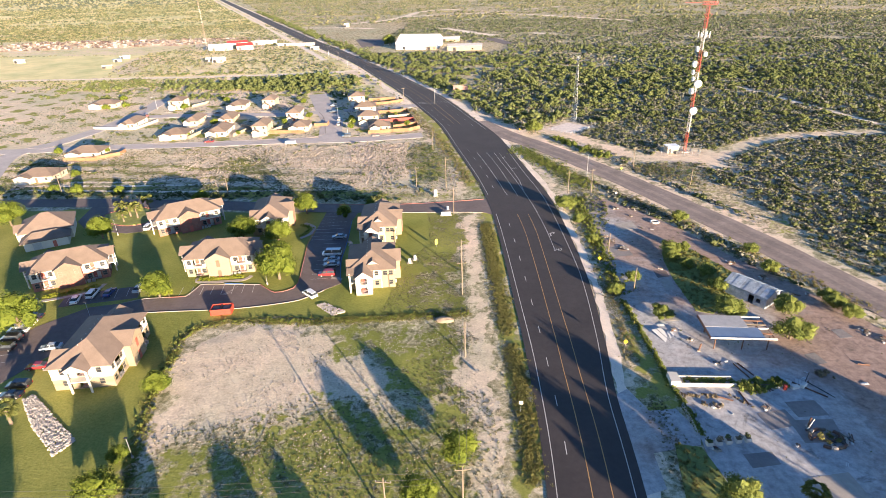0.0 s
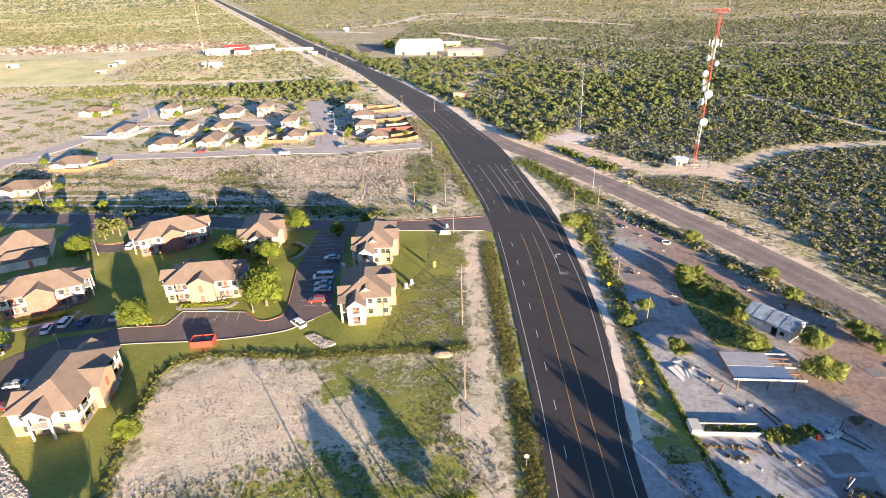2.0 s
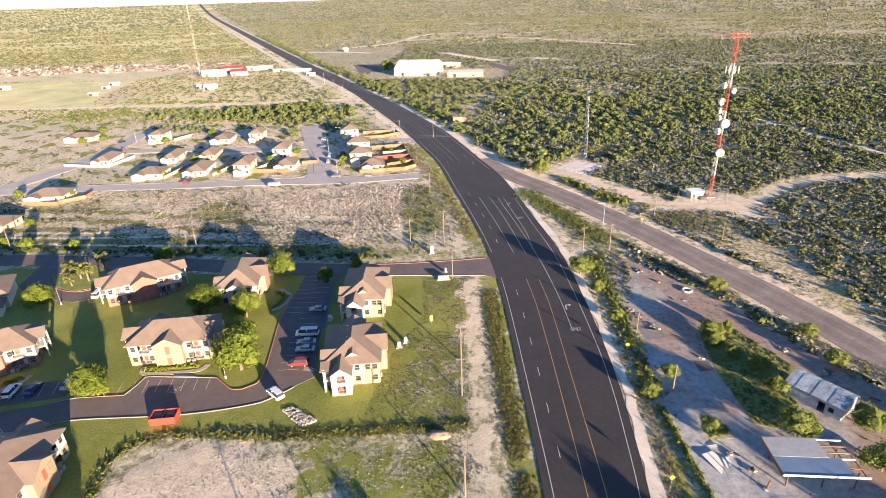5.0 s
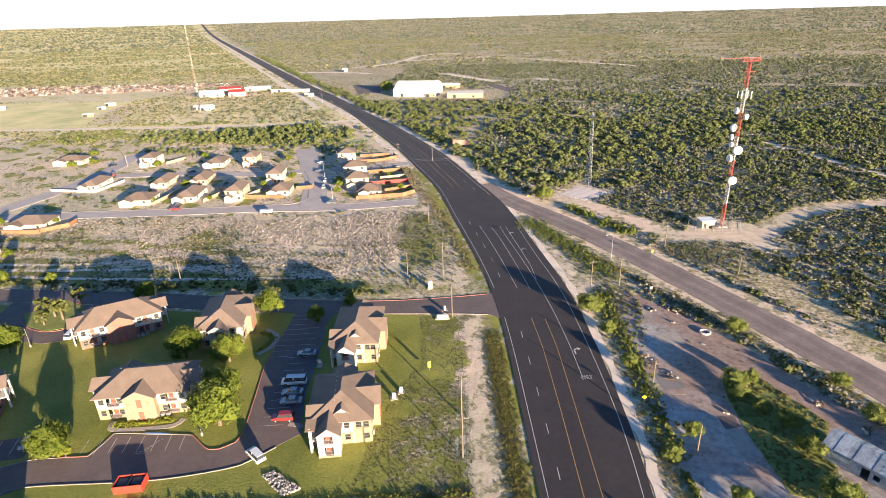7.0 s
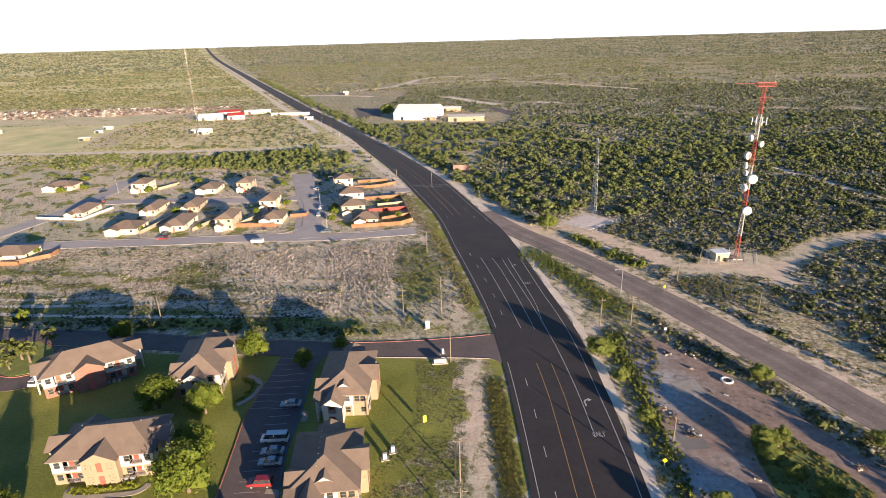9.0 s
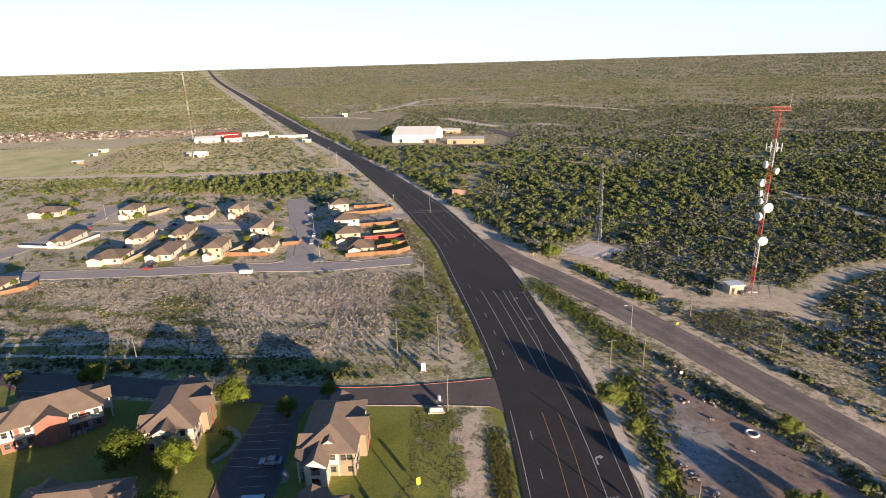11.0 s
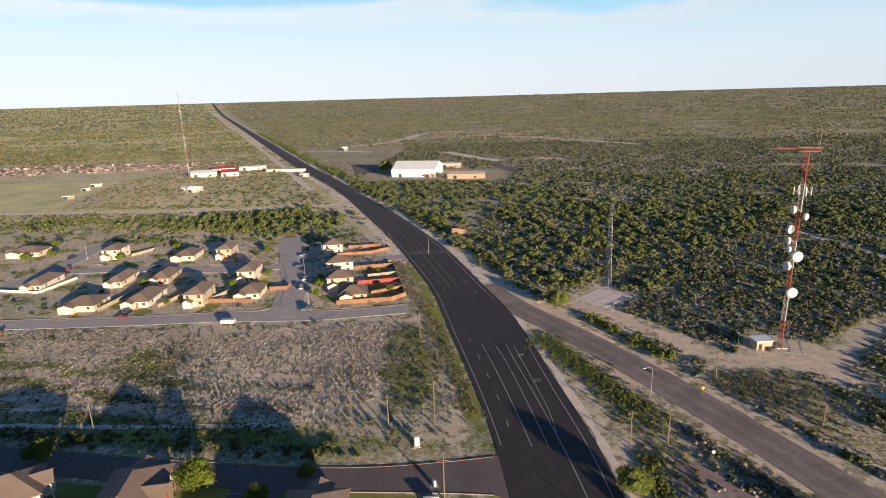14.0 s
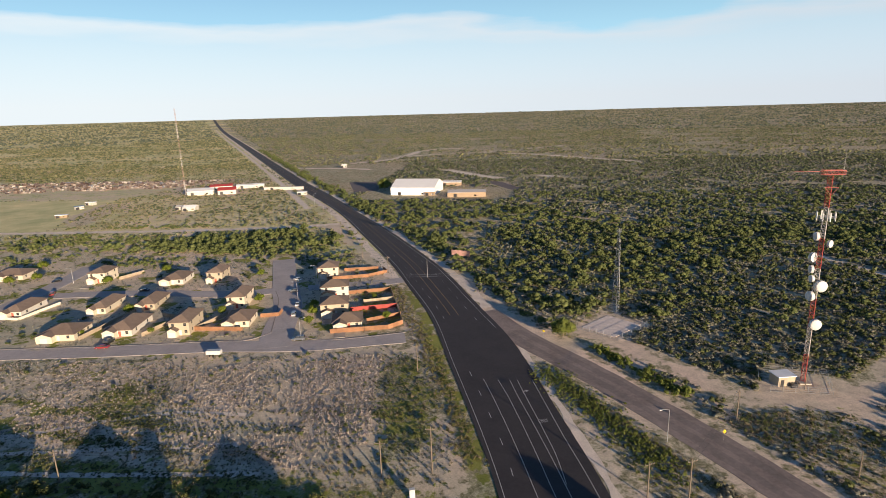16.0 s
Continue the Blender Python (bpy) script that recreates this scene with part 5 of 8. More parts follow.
power_line((-104.4, 189.3, 8.1), (-172, 186, 8.1), sag=1.2)
for x, y, h in ((25.6, 195.3, 8.6), (34, 195.6, 9.6), (55.1, 228, 8.5), (71.9, 205.4, 6.7), (36.3, 124.5, 7.0), (33, 146, 6.5), (80, 246, 5.0)):
    utility_pole(x, y, h, 25, arm=(h > 8.4))
power_line((34, 195.6, 9.2), (55.1, 228, 8.1), n=2)
power_line((25.6, 195.3, 8.2), (34, 195.6, 9.2), n=2)


def lamp_post(x, y, h, turn, label="tall grey street lamp with a curved arm"):
    t = thing("street_lamp", label, "street lamp", pose(x, y, 0, 0, 0, turn), "street lamps")
    part("post", rods(((0, 0, 0), (0, 0, h), 0.11, 0.07, 8)), METAL_GREY, t)
    part("arm", rods(((0, 0, h), (0.9, 0, h + 0.35), 0.05), ((0.9, 0, h + 0.35), (2.2, 0, h + 0.4), 0.05)), METAL_GREY, t)
    part("lamp_head", boxed(2.0, 2.8, -0.16, 0.16, h + 0.3, h + 0.45, bevel=0.04), DISH_WHITE, t)


for x, y, h, a in ((34.9, 216.3, 8.6, 200), (-79.5, 274, 7.0, 60), (-97, 317, 7.5, 160), (-141, 502, 10, 330), (-181, 577, 10, 330), (-222, 336, 8, 250), (-44, 352, 9, 60), (-98, 345, 7.5, 200)):
    lamp_post(x, y, h, a)
for x, y, h in ((-76.9, 86.6, 6.1), (-60.8, 60.4, 4.8), (-61, 121.5, 5.5), (-124, 150, 5.5), (-98, 101, 5.5)):
    t = thing("garden_lamp", "slim white lamp post on a concrete foot", "street lamp", pose(x, y, 0), "car park lamps")
    part("post", rods(((0, 0, 0.6), (0, 0, h), 0.06, 0.05, 8)), METAL_GREY, t)
    part("foot", rods(((0, 0, -0.1), (0, 0, 0.7), 0.22, 0.22, 12)), CONCRETE, t)
    part("lamp_head", boxed(-0.3, 0.3, -0.2, 0.2, h, h + 0.15, bevel=0.03), DARK, t)
SIGN_YELLOW = plain("sign_yellow", (0.75, 0.55, 0.02), 0.45, 2.0, 0.05, 8)


def road_sign(x, y, turn, kind="diamond", h=2.1, s=0.75):
    t = thing("road_sign", "yellow diamond warning sign on a steel post" if kind == "diamond" else "small white sign plate on a steel post", "road sign", pose(x, y, 0, 0, 0, turn), "road signs")
    part("post", rods(((0, 0, 0), (0, 0, h + 0.9), 0.035)), METAL_GREY, t)
    bm = boxed(-s / 2, s / 2, -0.06, -0.03, -s / 2, s / 2, bevel=0.012)
    p = part("plate", bm, SIGN_YELLOW if kind == "diamond" else DISH_WHITE, t)
    p.matrix_basis = pose(0, 0, h + 0.4, 0, 45 if kind == "diamond" else 0, 0)
    if kind == "diamond":
        part("symbol", boxed(-0.05, 0.05, -0.075, -0.062, -0.2, 0.2), DARK, p)


for a in ((29.3, 138, 0, "diamond"), (29.6, 98.6, 10, "diamond"), (8.6, 279.5, -20, "diamond"), (6.9, 77.5, 0, "plate"), (48.5, 218, 20, "diamond"), (42, 190, 0, "plate")):
    road_sign(*a)
hoarding = thing("billboard", "long low billboard on posts beside the highway", "billboard", pose(-30.5, 386.5, 0, 0, 0, -18))
for u in (-4, 0, 4):
    part("post", rods(((u, 0, 0), (u, 0, 3.4), 0.14)), WOOD_POLE, hoarding)
part("board", boxed(-5.5, 5.5, -0.3, -0.12, 2.2, 5.2, bevel=0.03), plain("faded_print", (0.46, 0.26, 0.22), 0.6, 0.35, 0.5, 2.0), hoarding, "faded red and white board")

# ---- plants ----
RNG = np.random.default_rng(7)
ICO = None


def ico():
    global ICO
    if ICO is None:
        bm = bmesh.new()
        bmesh.ops.create_icosphere(bm, subdivisions=1, radius=1.0)
        bm.verts.ensure_lookup_table()
        ICO = np.array([v.co[:] for v in bm.verts]), np.array([[v.index for v in f.verts] for f in bm.faces])
        bm.free()
    return ICO


OCTA = (np.array([(1, 0, 0), (0, 1, 0), (-1, 0, 0), (0, -1, 0), (0, 0, 1), (0, 0, -1)], float), np.array([(0, 1, 4), (1, 2, 4), (2, 3, 4), (3, 0, 4), (1, 0, 5), (2, 1, 5), (3, 2, 5), (0, 3, 5)]))


def blades(seed, n, lean=0.45):
    """A tuft of upright grass blades, radius about 1."""
    g = np.random.default_rng(seed)
    a, r = g.uniform(0, 6.283, n), np.sqrt(g.uniform(0, 1, n)) * 0.8
    foot = np.c_[r * np.cos(a), r * np.sin(a), np.zeros(n)]
    tip = foot + np.c_[g.normal(0, lean, n), g.normal(0, lean, n), g.uniform(0.7, 1.5, n)]
    b = g.uniform(0, 6.283, n)
    w = np.c_[np.cos(b), np.sin(b), np.zeros(n)] * g.uniform(0.10, 0.24, (n, 1))
    return np.stack([foot - w, foot + w, tip], 1).reshape(-1, 3), np.arange(3 * n).reshape(-1, 3)


def clump(seed, lobes, leaves, leaf, spread=0.6, tall=0.8, core=0.8, ragged=0.25):
    """A shrub of radius about 1: several uneven lobes, each a small core wrapped in separate leaf triangles."""
    g = np.random.default_rng(seed)
    iv, jf = OCTA
    pieces = []
    for k in range(lobes):
        a, r = g.uniform(0, 6.283), spread * math.sqrt(g.uniform(0, 1))
        c = np.array([r * math.cos(a), r * math.sin(a), g.uniform(0.35, 0.85) * tall])
        size = np.array([1, 1, 0.85]) * g.uniform(0.34, 0.55)
        if core:
            v = iv * size * core * (1 + ragged * g.standard_normal((len(iv), 1))) + c
            v[:, 2] = np.maximum(v[:, 2], 0.02)
            pieces.append((v, jf))
        n = leaves // lobes
        if n:
            d = g.standard_normal((n, 3))
            d[:, 2] = np.abs(d[:, 2]) * 0.9 - 0.25
            d /= np.linalg.norm(d, axis=1)[:, None]
            p = c + d * size * g.uniform(0.75, 1.25, (n, 1))
            p[:, 2] = np.maximum(p[:, 2], 0.05)
            u = np.cross(d, g.standard_normal((n, 3)))
            u /= np.linalg.norm(u, axis=1)[:, None]
            w = np.cross(d, u) + 0.5 * d * g.standard_normal((n, 1))
            s = leaf * g.uniform(0.6, 1.4, (n, 1))
            v = np.stack([p - u * s, p + u * s, p + w * s * 1.6], 1).reshape(-1, 3)
            pieces.append((v, np.arange(3 * n).reshape(-1, 3)))
    return joined(pieces)


def planted(name, shapes, spots, material, label, category="shrubs", zvary=0.25, g=RNG):
    """Many plants in one mesh. spots: rows of x, y, radius, height factor."""
    spots = np.asarray(spots)
    vs, fs, at = [], [], 0
    kind = g.integers(0, len(shapes), len(spots))
    for k, (v, f) in enumerate(shapes):
        s = spots[kind == k]
        if not len(s):
            continue
        a = g.uniform(0, 6.283, len(s))
        ca, sa, r = np.cos(a), np.sin(a), s[:, 2]
        x = (v[None, :, 0] * ca[:, None] - v[None, :, 1] * sa[:, None]) * r[:, None] + s[:, 0, None]
        y = (v[None, :, 0] * sa[:, None] + v[None, :, 1] * ca[:, None]) * r[:, None] + s[:, 1, None]
        z = v[None, :, 2] * (r * s[:, 3] * g.uniform(1 - zvary, 1 + zvary, len(s)))[:, None] + far_rise(s[:, 0], s[:, 1])[:, None]
        vs.append(np.stack([x, y, z], 2).reshape(-1, 3))
        fs.append((f[None] + (np.arange(len(s)) * len(v))[:, None, None]).reshape(-1, 3) + at)
        at += len(s) * len(v)
    me = mesh_of(name, np.vstack(vs), np.vstack(fs), material, smooth=True)
    return tagged(new(name, me), label, category, "", "stuff")


KEEP_OFF = [(glide(FRONTAGE, 12), 10.5), (glide(STREET_A, 12), 6.2), (glide(STREET_B, 12), 8), (glide(STREET_C, 12), 5.5), (glide(STREET_D, 12), 6.5),
            (glide([(60, 236), (80, 241), (96, 245), (112, 262), (135, 276), (180, 285)], 12), 5.0), (glide([(24, 285), (45, 262), (62, 240)], 12), 6.0),
            (glide([(155, 404), (165, 375), (172, 355), (190, 300)], 12), 2.5), (glide(PALE_TRACKS[4][0], 20), 8.0), (glide(PALE_TRACKS[5][0], 20), 2.5),
            *[(glide(line, 25), half + 4.0) for line, half in TRACKS[:5]], *[(glide(line, 25), half + 1.5) for line, half in TRACKS[5:7]]]
SCHOOL_PARK = [(-194, 736), (-158, 743), (-142, 662), (-165, 652)]
SCHOOL_COURT = [(-39, 740), (-15, 726), (12, 656), (-5, 662)]
BARE_COMPOUND = [(20, 289), (34, 310), (49, 294), (34, 277)]
BARE_TOWER = [(62, 236), (76, 262), (98, 250), (92, 232)]
STATION = [(35.5, 192), (47.5, 180), (59, 163), (67.5, 146), (77.5, 131), (85, 118), (92, 104), (104, 70), (118, 30), (36, 30), (38.6, 66), (36.8, 86), (32.5, 120), (29.5, 150), (28, 175)]


def free(x, y, houses=True):
    """Where wild plants may stand."""
    hl, hr = glide(HIGHWAY_L, 20), glide(HIGHWAY_R, 20)
    ok = ~((x > np.interp(y, hl[:, 1], hl[:, 0]) - 2.0) & (x < np.interp(y, hr[:, 1], hr[:, 0]) + 2.0))
    for line, w in KEEP_OFF:
        ok &= off_line(line, x, y) > w
    for poly in (LAWN, STATION, YARD_GRASS, BARE_TOWER, BARE_COMPOUND, JUNK, SCHOOL_PARK, SCHOOL_COURT):
        ok &= ~inside(poly, x, y)
    na, sa = glide(ACCESS_N, 10)[::-1], glide(ACCESS_S, 10)[::-1]
    ok &= ~((x < 2) & (x > -230) & (y < np.interp(x, na[:, 0], na[:, 1]) + 1.5) & (y > np.interp(x, sa[:, 0], sa[:, 1]) - 1))
    if houses:
        for h in HOUSES:
            ok &= np.hypot(x - h[0], y - h[1]) > max(h[2], h[3]) * 0.75
    ok &= ~((np.abs(x + 75) < 75) & (np.abs(y - 640) < 42))
    return ok


def sown(n, x0, x1, y0, y1, r0, r1, tall=1.0, poly=None, patchy=0.0, scale=0.02, seed=1, keep=True):
    g = np.random.default_rng(seed)
    x, y = g.uniform(x0, x1, n), g.uniform(y0, y1, n)
    ok = free(x, y) if keep else np.ones(n, bool)
    ok &= np.abs(x + 0.13 * y) < 0.86 * y + 95
    if poly is not None:
        ok &= inside(poly, x, y)
    if patchy:
        q = np.array([noise.noise((a * scale, b * scale, seed * 3.7)) for a, b in zip(x, y)])
        ok &= q + g.uniform(-0.35, 0.35, n) > patchy - 0.5
    x, y = x[ok], y[ok]
    return np.c_[x, y, g.uniform(r0, r1, len(x)) * g.uniform(0.7, 1.2, len(x)), np.full(len(x), tall)]


BELT_R = [(-40, 380), (-30, 362), (-9, 326), (5, 291), (13, 273), (24, 290), (41, 321), (61, 338), (117, 391), (192, 425), (217, 432), (231, 458), (148, 478), (98, 500), (40, 536),
          (-30, 580), (-75, 595), (-125, 590), (-150, 570), (-113, 518), (-78, 456)]
BELT_L = [(-238, 400), (-174, 394), (-136, 388), (-108, 402), (-106, 441), (-134, 482), (-180, 456), (-220, 430), (-271, 413), (-330, 402), (-318, 388)]
FINE = [clump(10 + i, 4, 52, 0.19) for i in range(5)]


def crown_mass(seed, lobes, leaves, leaf):
    """A mesquite seen from above, radius about 1: rounded lobes of uneven size, loosely wrapped in leaf sprays, on bare stems."""
    g = np.random.default_rng(seed)
    iv, jf = ico()
    pieces = []
    for k in range(lobes):
        a, r = k * 2.4 + g.uniform(-0.5, 0.5), (0.0 if k == 0 else g.uniform(0.35, 0.72))
        size = np.array([1, 1, 0.72]) * (g.uniform(0.45, 0.55) if k == 0 else g.uniform(0.26, 0.45))
        c = np.array([r * math.cos(a), r * math.sin(a), g.uniform(0.42, 0.62) + (0.28 if k == 0 else 0.0)])
        pieces.append((iv * size * 0.86 * (1 + 0.2 * g.standard_normal((len(iv), 1))) + c, jf))
        n = leaves // lobes
        d = g.standard_normal((n, 3))
        d[:, 2] = np.abs(d[:, 2]) - 0.2
        d /= np.linalg.norm(d, axis=1)[:, None]
        p = c + d * size * g.uniform(0.8, 1.3, (n, 1))
        u = np.cross(d, g.standard_normal((n, 3)))
        u /= np.linalg.norm(u, axis=1)[:, None]
        w = np.cross(d, u) * 0.8 + 0.35 * d * g.standard_normal((n, 1))
        q = leaf * g.uniform(0.6, 1.4, (n, 1))
        pieces.append((np.stack([p - u * q, p + u * q, p + w * q * 1.6], 1).reshape(-1, 3), np.arange(3 * n).reshape(-1, 3)))
    return joined(pieces)


WOOD = [crown_mass(20 + i, 6, 108, 0.115) for i in range(6)]
belt_r = sown(7400, -160, 240, 265, 610, 0.9, 3.5, 0.82, BELT_R, 0.3, 0.028, 1)
belt_r = belt_r[belt_r[:, 2] > np.clip((belt_r[:, 0] - 10) / 70, 0, 1) * 1.7]
belt_l = sown(2600, -370, -100, 385, 505, 1.0, 3.6, 1.0, BELT_L, 0.5, 0.035, 2)
belt_l = belt_l[belt_l[:, 2] > np.clip((-190 - belt_l[:, 0]) / 60, 0, 1) * 3.2]
belt_edge = sown(2200, -340, -92, 366, 480, 0.7, 2.2, 0.95, None, 0.5, 0.03, 14)
planted("mesquite_wood", WOOD, np.vstack([belt_r, belt_l, belt_edge]), LEAF_BELT, "dense green mesquite trees beside the highway", "trees")
roadside_line = glide([(x + 13, y) for x, y in HIGHWAY_R[15:21]], 2.0)
pick = RNG.integers(0, len(roadside_line), 420)
planted("roadside_brush", FINE, np.c_[roadside_line[pick] + RNG.normal(0, 4.0, (420, 2)), RNG.uniform(1.4, 3.2, 420), np.full(420, 1.0)], LEAF_BELT, "green brush along the far highway", "shrubs")
TWIG = [clump(34 + i, 2, 14, 0.21, spread=0.45, tall=0.7, core=0.95, ragged=0.22) for i in range(6)]
SPARSE = [clump(36 + i, 2, 8, 0.30, spread=0.5, tall=0.75, core=1.0, ragged=0.22) for i in range(5)]
MOUND = [clump(48 + i, 2, 0, 0, spread=0.5, tall=0.7, core=1.15, ragged=0.25) for i in range(6)]
planted("wood_undergrowth", MOUND, sown(9000, -160, 240, 265, 610, 0.5, 1.3, 0.8, BELT_R, 0.2, 0.03, 81), LEAF_THORN_HAZED, "grey-green brush between the mesquites")
fore_scrub = sown(29000, 40, 280, 130, 330, 0.65, 1.6, 0.62, None, 0.08, 0.05, 6)
fore_scrub = fore_scrub[~inside(BELT_R, fore_scrub[:, 0], fore_scrub[:, 1]) & ~inside(BARE_EAST, fore_scrub[:, 0], fore_scrub[:, 1])]
planted("fore_scrub_sage", TWIG, fore_scrub[np.arange(len(fore_scrub)) % 3 != 0], LEAF_SAGE, "dense grey-green sage shrubs round the radio tower")
planted("fore_scrub_green", TWIG, fore_scrub[::3] * (1, 1, 1.25, 1.1), LEAF_MESQUITE, "olive green shrubs among the sage")
near_scrub = sown(26000, -20, 430, 290, 480, 0.7, 1.7, 0.8, None, 0.04, 0.03, 3)
in_belt = inside(BELT_R, near_scrub[:, 0], near_scrub[:, 1])
near_scrub = near_scrub[(near_scrub[:, 1] > 330) & ~(in_belt & (np.arange(len(near_scrub)) % 2 == 0)) | in_belt & (np.arange(len(near_scrub)) % 2 == 1)]
planted("sage_scrub", SPARSE, near_scrub[np.arange(len(near_scrub)) % 5 < 3], LEAF_SAGE, "grey-green desert shrubs on pale soil")
planted("green_scrub", SPARSE, near_scrub[np.arange(len(near_scrub)) % 5 > 2] * (1, 1, 1.3, 1.05), LEAF_MESQUITE, "olive green desert shrubs on pale soil")
SHRUB_FAR = sown(2600, -40, 430, 430, 640, 1.2, 2.7, 0.9, None, 0.34, 0.02, 15)
planted("plain_trees", WOOD, SHRUB_FAR[~inside(BELT_R, SHRUB_FAR[:, 0], SHRUB_FAR[:, 1])], LEAF_BELT, "small mesquites thinning out onto the plain", "trees")
SHRUB_TREES = sown(1500, 20, 430, 300, 520, 1.5, 2.6, 0.9, None, 0.3, 0.02, 13)
planted("scrub_trees", WOOD, SHRUB_TREES[~inside(BELT_R, SHRUB_TREES[:, 0], SHRUB_TREES[:, 1])], LEAF_BELT, "scattered small mesquites over the scrub", "trees")
far_r = sown(58000, -160, 900, 460, 1010, 0.9, 2.4, 0.8, None, 0.2, 0.03, 4)
far_r = far_r[~inside(BELT_R, far_r[:, 0], far_r[:, 1]) & (far_r[:, 0] > np.interp(far_r[:, 1], [400, 1000], [-60, -370]))]
planted("scrubland_sage", MOUND, far_r[::2], LEAF_SAGE, "grey-green shrubs over the open plain")
planted("scrubland_green", MOUND, far_r[1::2] * (1, 1, 1.25, 1.05), LEAF_PLAIN, "olive mesquite shrubs over the open plain")
left_far = sown(38000, -900, -60, 395, 1010, 0.8, 2.2, 0.8, None, 0.28, 0.03, 5)
left_far = left_far[left_far[:, 0] < np.interp(left_far[:, 1], [360, 1000], [-75, -400])]
planted("scrubland_left_sage", MOUND, left_far[::2], LEAF_THORN_HAZED, "dry pale shrubs behind the housing estate")
planted("scrubland_left_green", MOUND, left_far[1::2], LEAF_PLAIN, "olive shrubs behind the housing estate")

STRAW = [blades(180 + i, 10, 0.6) for i in range(4)]
straw = np.vstack([sown(10000, -900, -60, 395, 1000, 1.0, 2.0, 0.35, None, 0.3, 0.02, 71), sown(4000, -160, 900, 480, 1000, 1.0, 2.0, 0.35, None, 0.3, 0.02, 72)])
planted("plain_straw", STRAW, straw, LEAF_DRY, "pale dry grass between the shrubs of the plain", "grass")


def far_plain(n, d0, d1, r0, r1, seed):
    g = np.random.default_rng(seed)
    d, a = np.sqrt(g.uniform(d0 ** 2, d1 ** 2, n)), g.uniform(-0.86, 0.76, n)
    x, y = d * np.sin(a), d * np.cos(a)
    hl, hr = glide(HIGHWAY_L, 60), glide(HIGHWAY_R, 60)
    ok = ~((x > np.interp(y, hl[:, 1], hl[:, 0]) - 9 - 0.012 * y) & (x < np.interp(y, hr[:, 1], hr[:, 0]) + 9 + 0.012 * y))
    for line, half in TRACKS[:3]:
        ok &= off_line(glide(line, 40), x, y) > half + 3
    q = np.array([noise.noise((u * 0.006, v * 0.011, seed)) + 0.7 * noise.noise((u * 0.025, v * 0.03, seed)) for u, v in zip(x, y)])
    ok &= q + g.uniform(-0.35, 0.35, n) > -0.2
    x, y = x[ok], y[ok]
    return np.c_[x, y, g.uniform(r0, r1, len(x)), np.full(len(x), 0.62)]


LOW = [clump(44 + i, 1, 0, 0, spread=0.3, core=1.9, ragged=0.2) for i in range(6)]
mid = far_plain(46000, 1000, 2200, 1.6, 3.6, 8)
planted("plain_brush_sage", LOW, mid[::2], LEAF_THORN_HAZED, "grey-green brush on the far plain")
planted("plain_brush_green", LOW, mid[1::2], LEAF_PLAIN, "olive brush on the far plain")
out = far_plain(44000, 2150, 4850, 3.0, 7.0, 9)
planted("horizon_brush_green", LOW, out[::3], LEAF_THORN_HAZED, "olive brush reaching the horizon")
# most of the farthest brush carries the haze in its leaf colour
planted("horizon_brush_sage", LOW, out[np.arange(len(out)) % 3 != 0], LEAF_HAZED, "brush reaching the horizon, cooled and greyed for haze")

# ---- single trees ----
def branchy_tree(name, seed, leaves, leaf, squat, trunk_h, material, label):
    """A tree of crown radius about 1: forked tapered trunk, limbs, and a crown of separate leaves in uneven masses."""
    g = np.random.default_rng(seed)
    t = thing(name, label, "tree", pose(0, 0, 0))
    tips, wood = [], bmesh.new()
    for k in range(4):
        a = k * 1.57 + g.uniform(-0.4, 0.4)
        tip = Vector((0.55 * math.cos(a), 0.55 * math.sin(a), trunk_h + 0.55 * squat * g.uniform(0.8, 1.3)))
        rod(wood, (0, 0, trunk_h * 0.8), tip, 0.045, 0.02, 5)
        tips.append(tip)
    rod(wood, (0, 0, -0.05), (0, 0, trunk_h), 0.075, 0.055, 7)
    rod(wood, (0, 0, trunk_h), (0.05, 0, trunk_h + 0.9 * squat), 0.05, 0.02, 5)
    part("trunk", wood, TRUNK, t)
    lobes = [(0, 0, trunk_h + 0.95 * squat, 0.55)] + [(*p, g.uniform(0.42, 0.58)) for p in tips]
    for k in range(9):
        a, r = g.uniform(0, 6.283), g.uniform(0.35, 0.75)
        lobes.append((r * math.cos(a), r * math.sin(a), trunk_h + squat * g.uniform(0.25, 1.0), g.uniform(0.24, 0.42)))
    pieces = []
    iv, jf = ico()
    for x, y, z, r in lobes:
        c = np.array([x, y, z])
        pieces.append((iv * r * 0.82 * np.array([1, 1, squat]) * (1 + 0.22 * g.standard_normal((len(iv), 1))) + c, jf))
        n = int(leaves * r * r / sum(q[3] ** 2 for q in lobes))
        d = g.standard_normal((n, 3))
        d /= np.linalg.norm(d, axis=1)[:, None]
        p = c + d * r * np.array([1, 1, squat]) * g.uniform(0.6, 1.18, (n, 1))
        u = np.cross(d, g.standard_normal((n, 3)))
        u /= np.linalg.norm(u, axis=1)[:, None]
        w = np.cross(d, u) + 0.6 * d * g.standard_normal((n, 1))
        s = leaf * g.uniform(0.6, 1.4, (n, 1))
        v = np.stack([p - u * s, p + u * s, p + w * s * 1.5], 1).reshape(-1, 3)
        pieces.append((v, np.arange(3 * n).reshape(-1, 3)))
    v, f = joined(pieces)
    part("crown", mesh_of("crown", v, f, material), None, t)
    return t


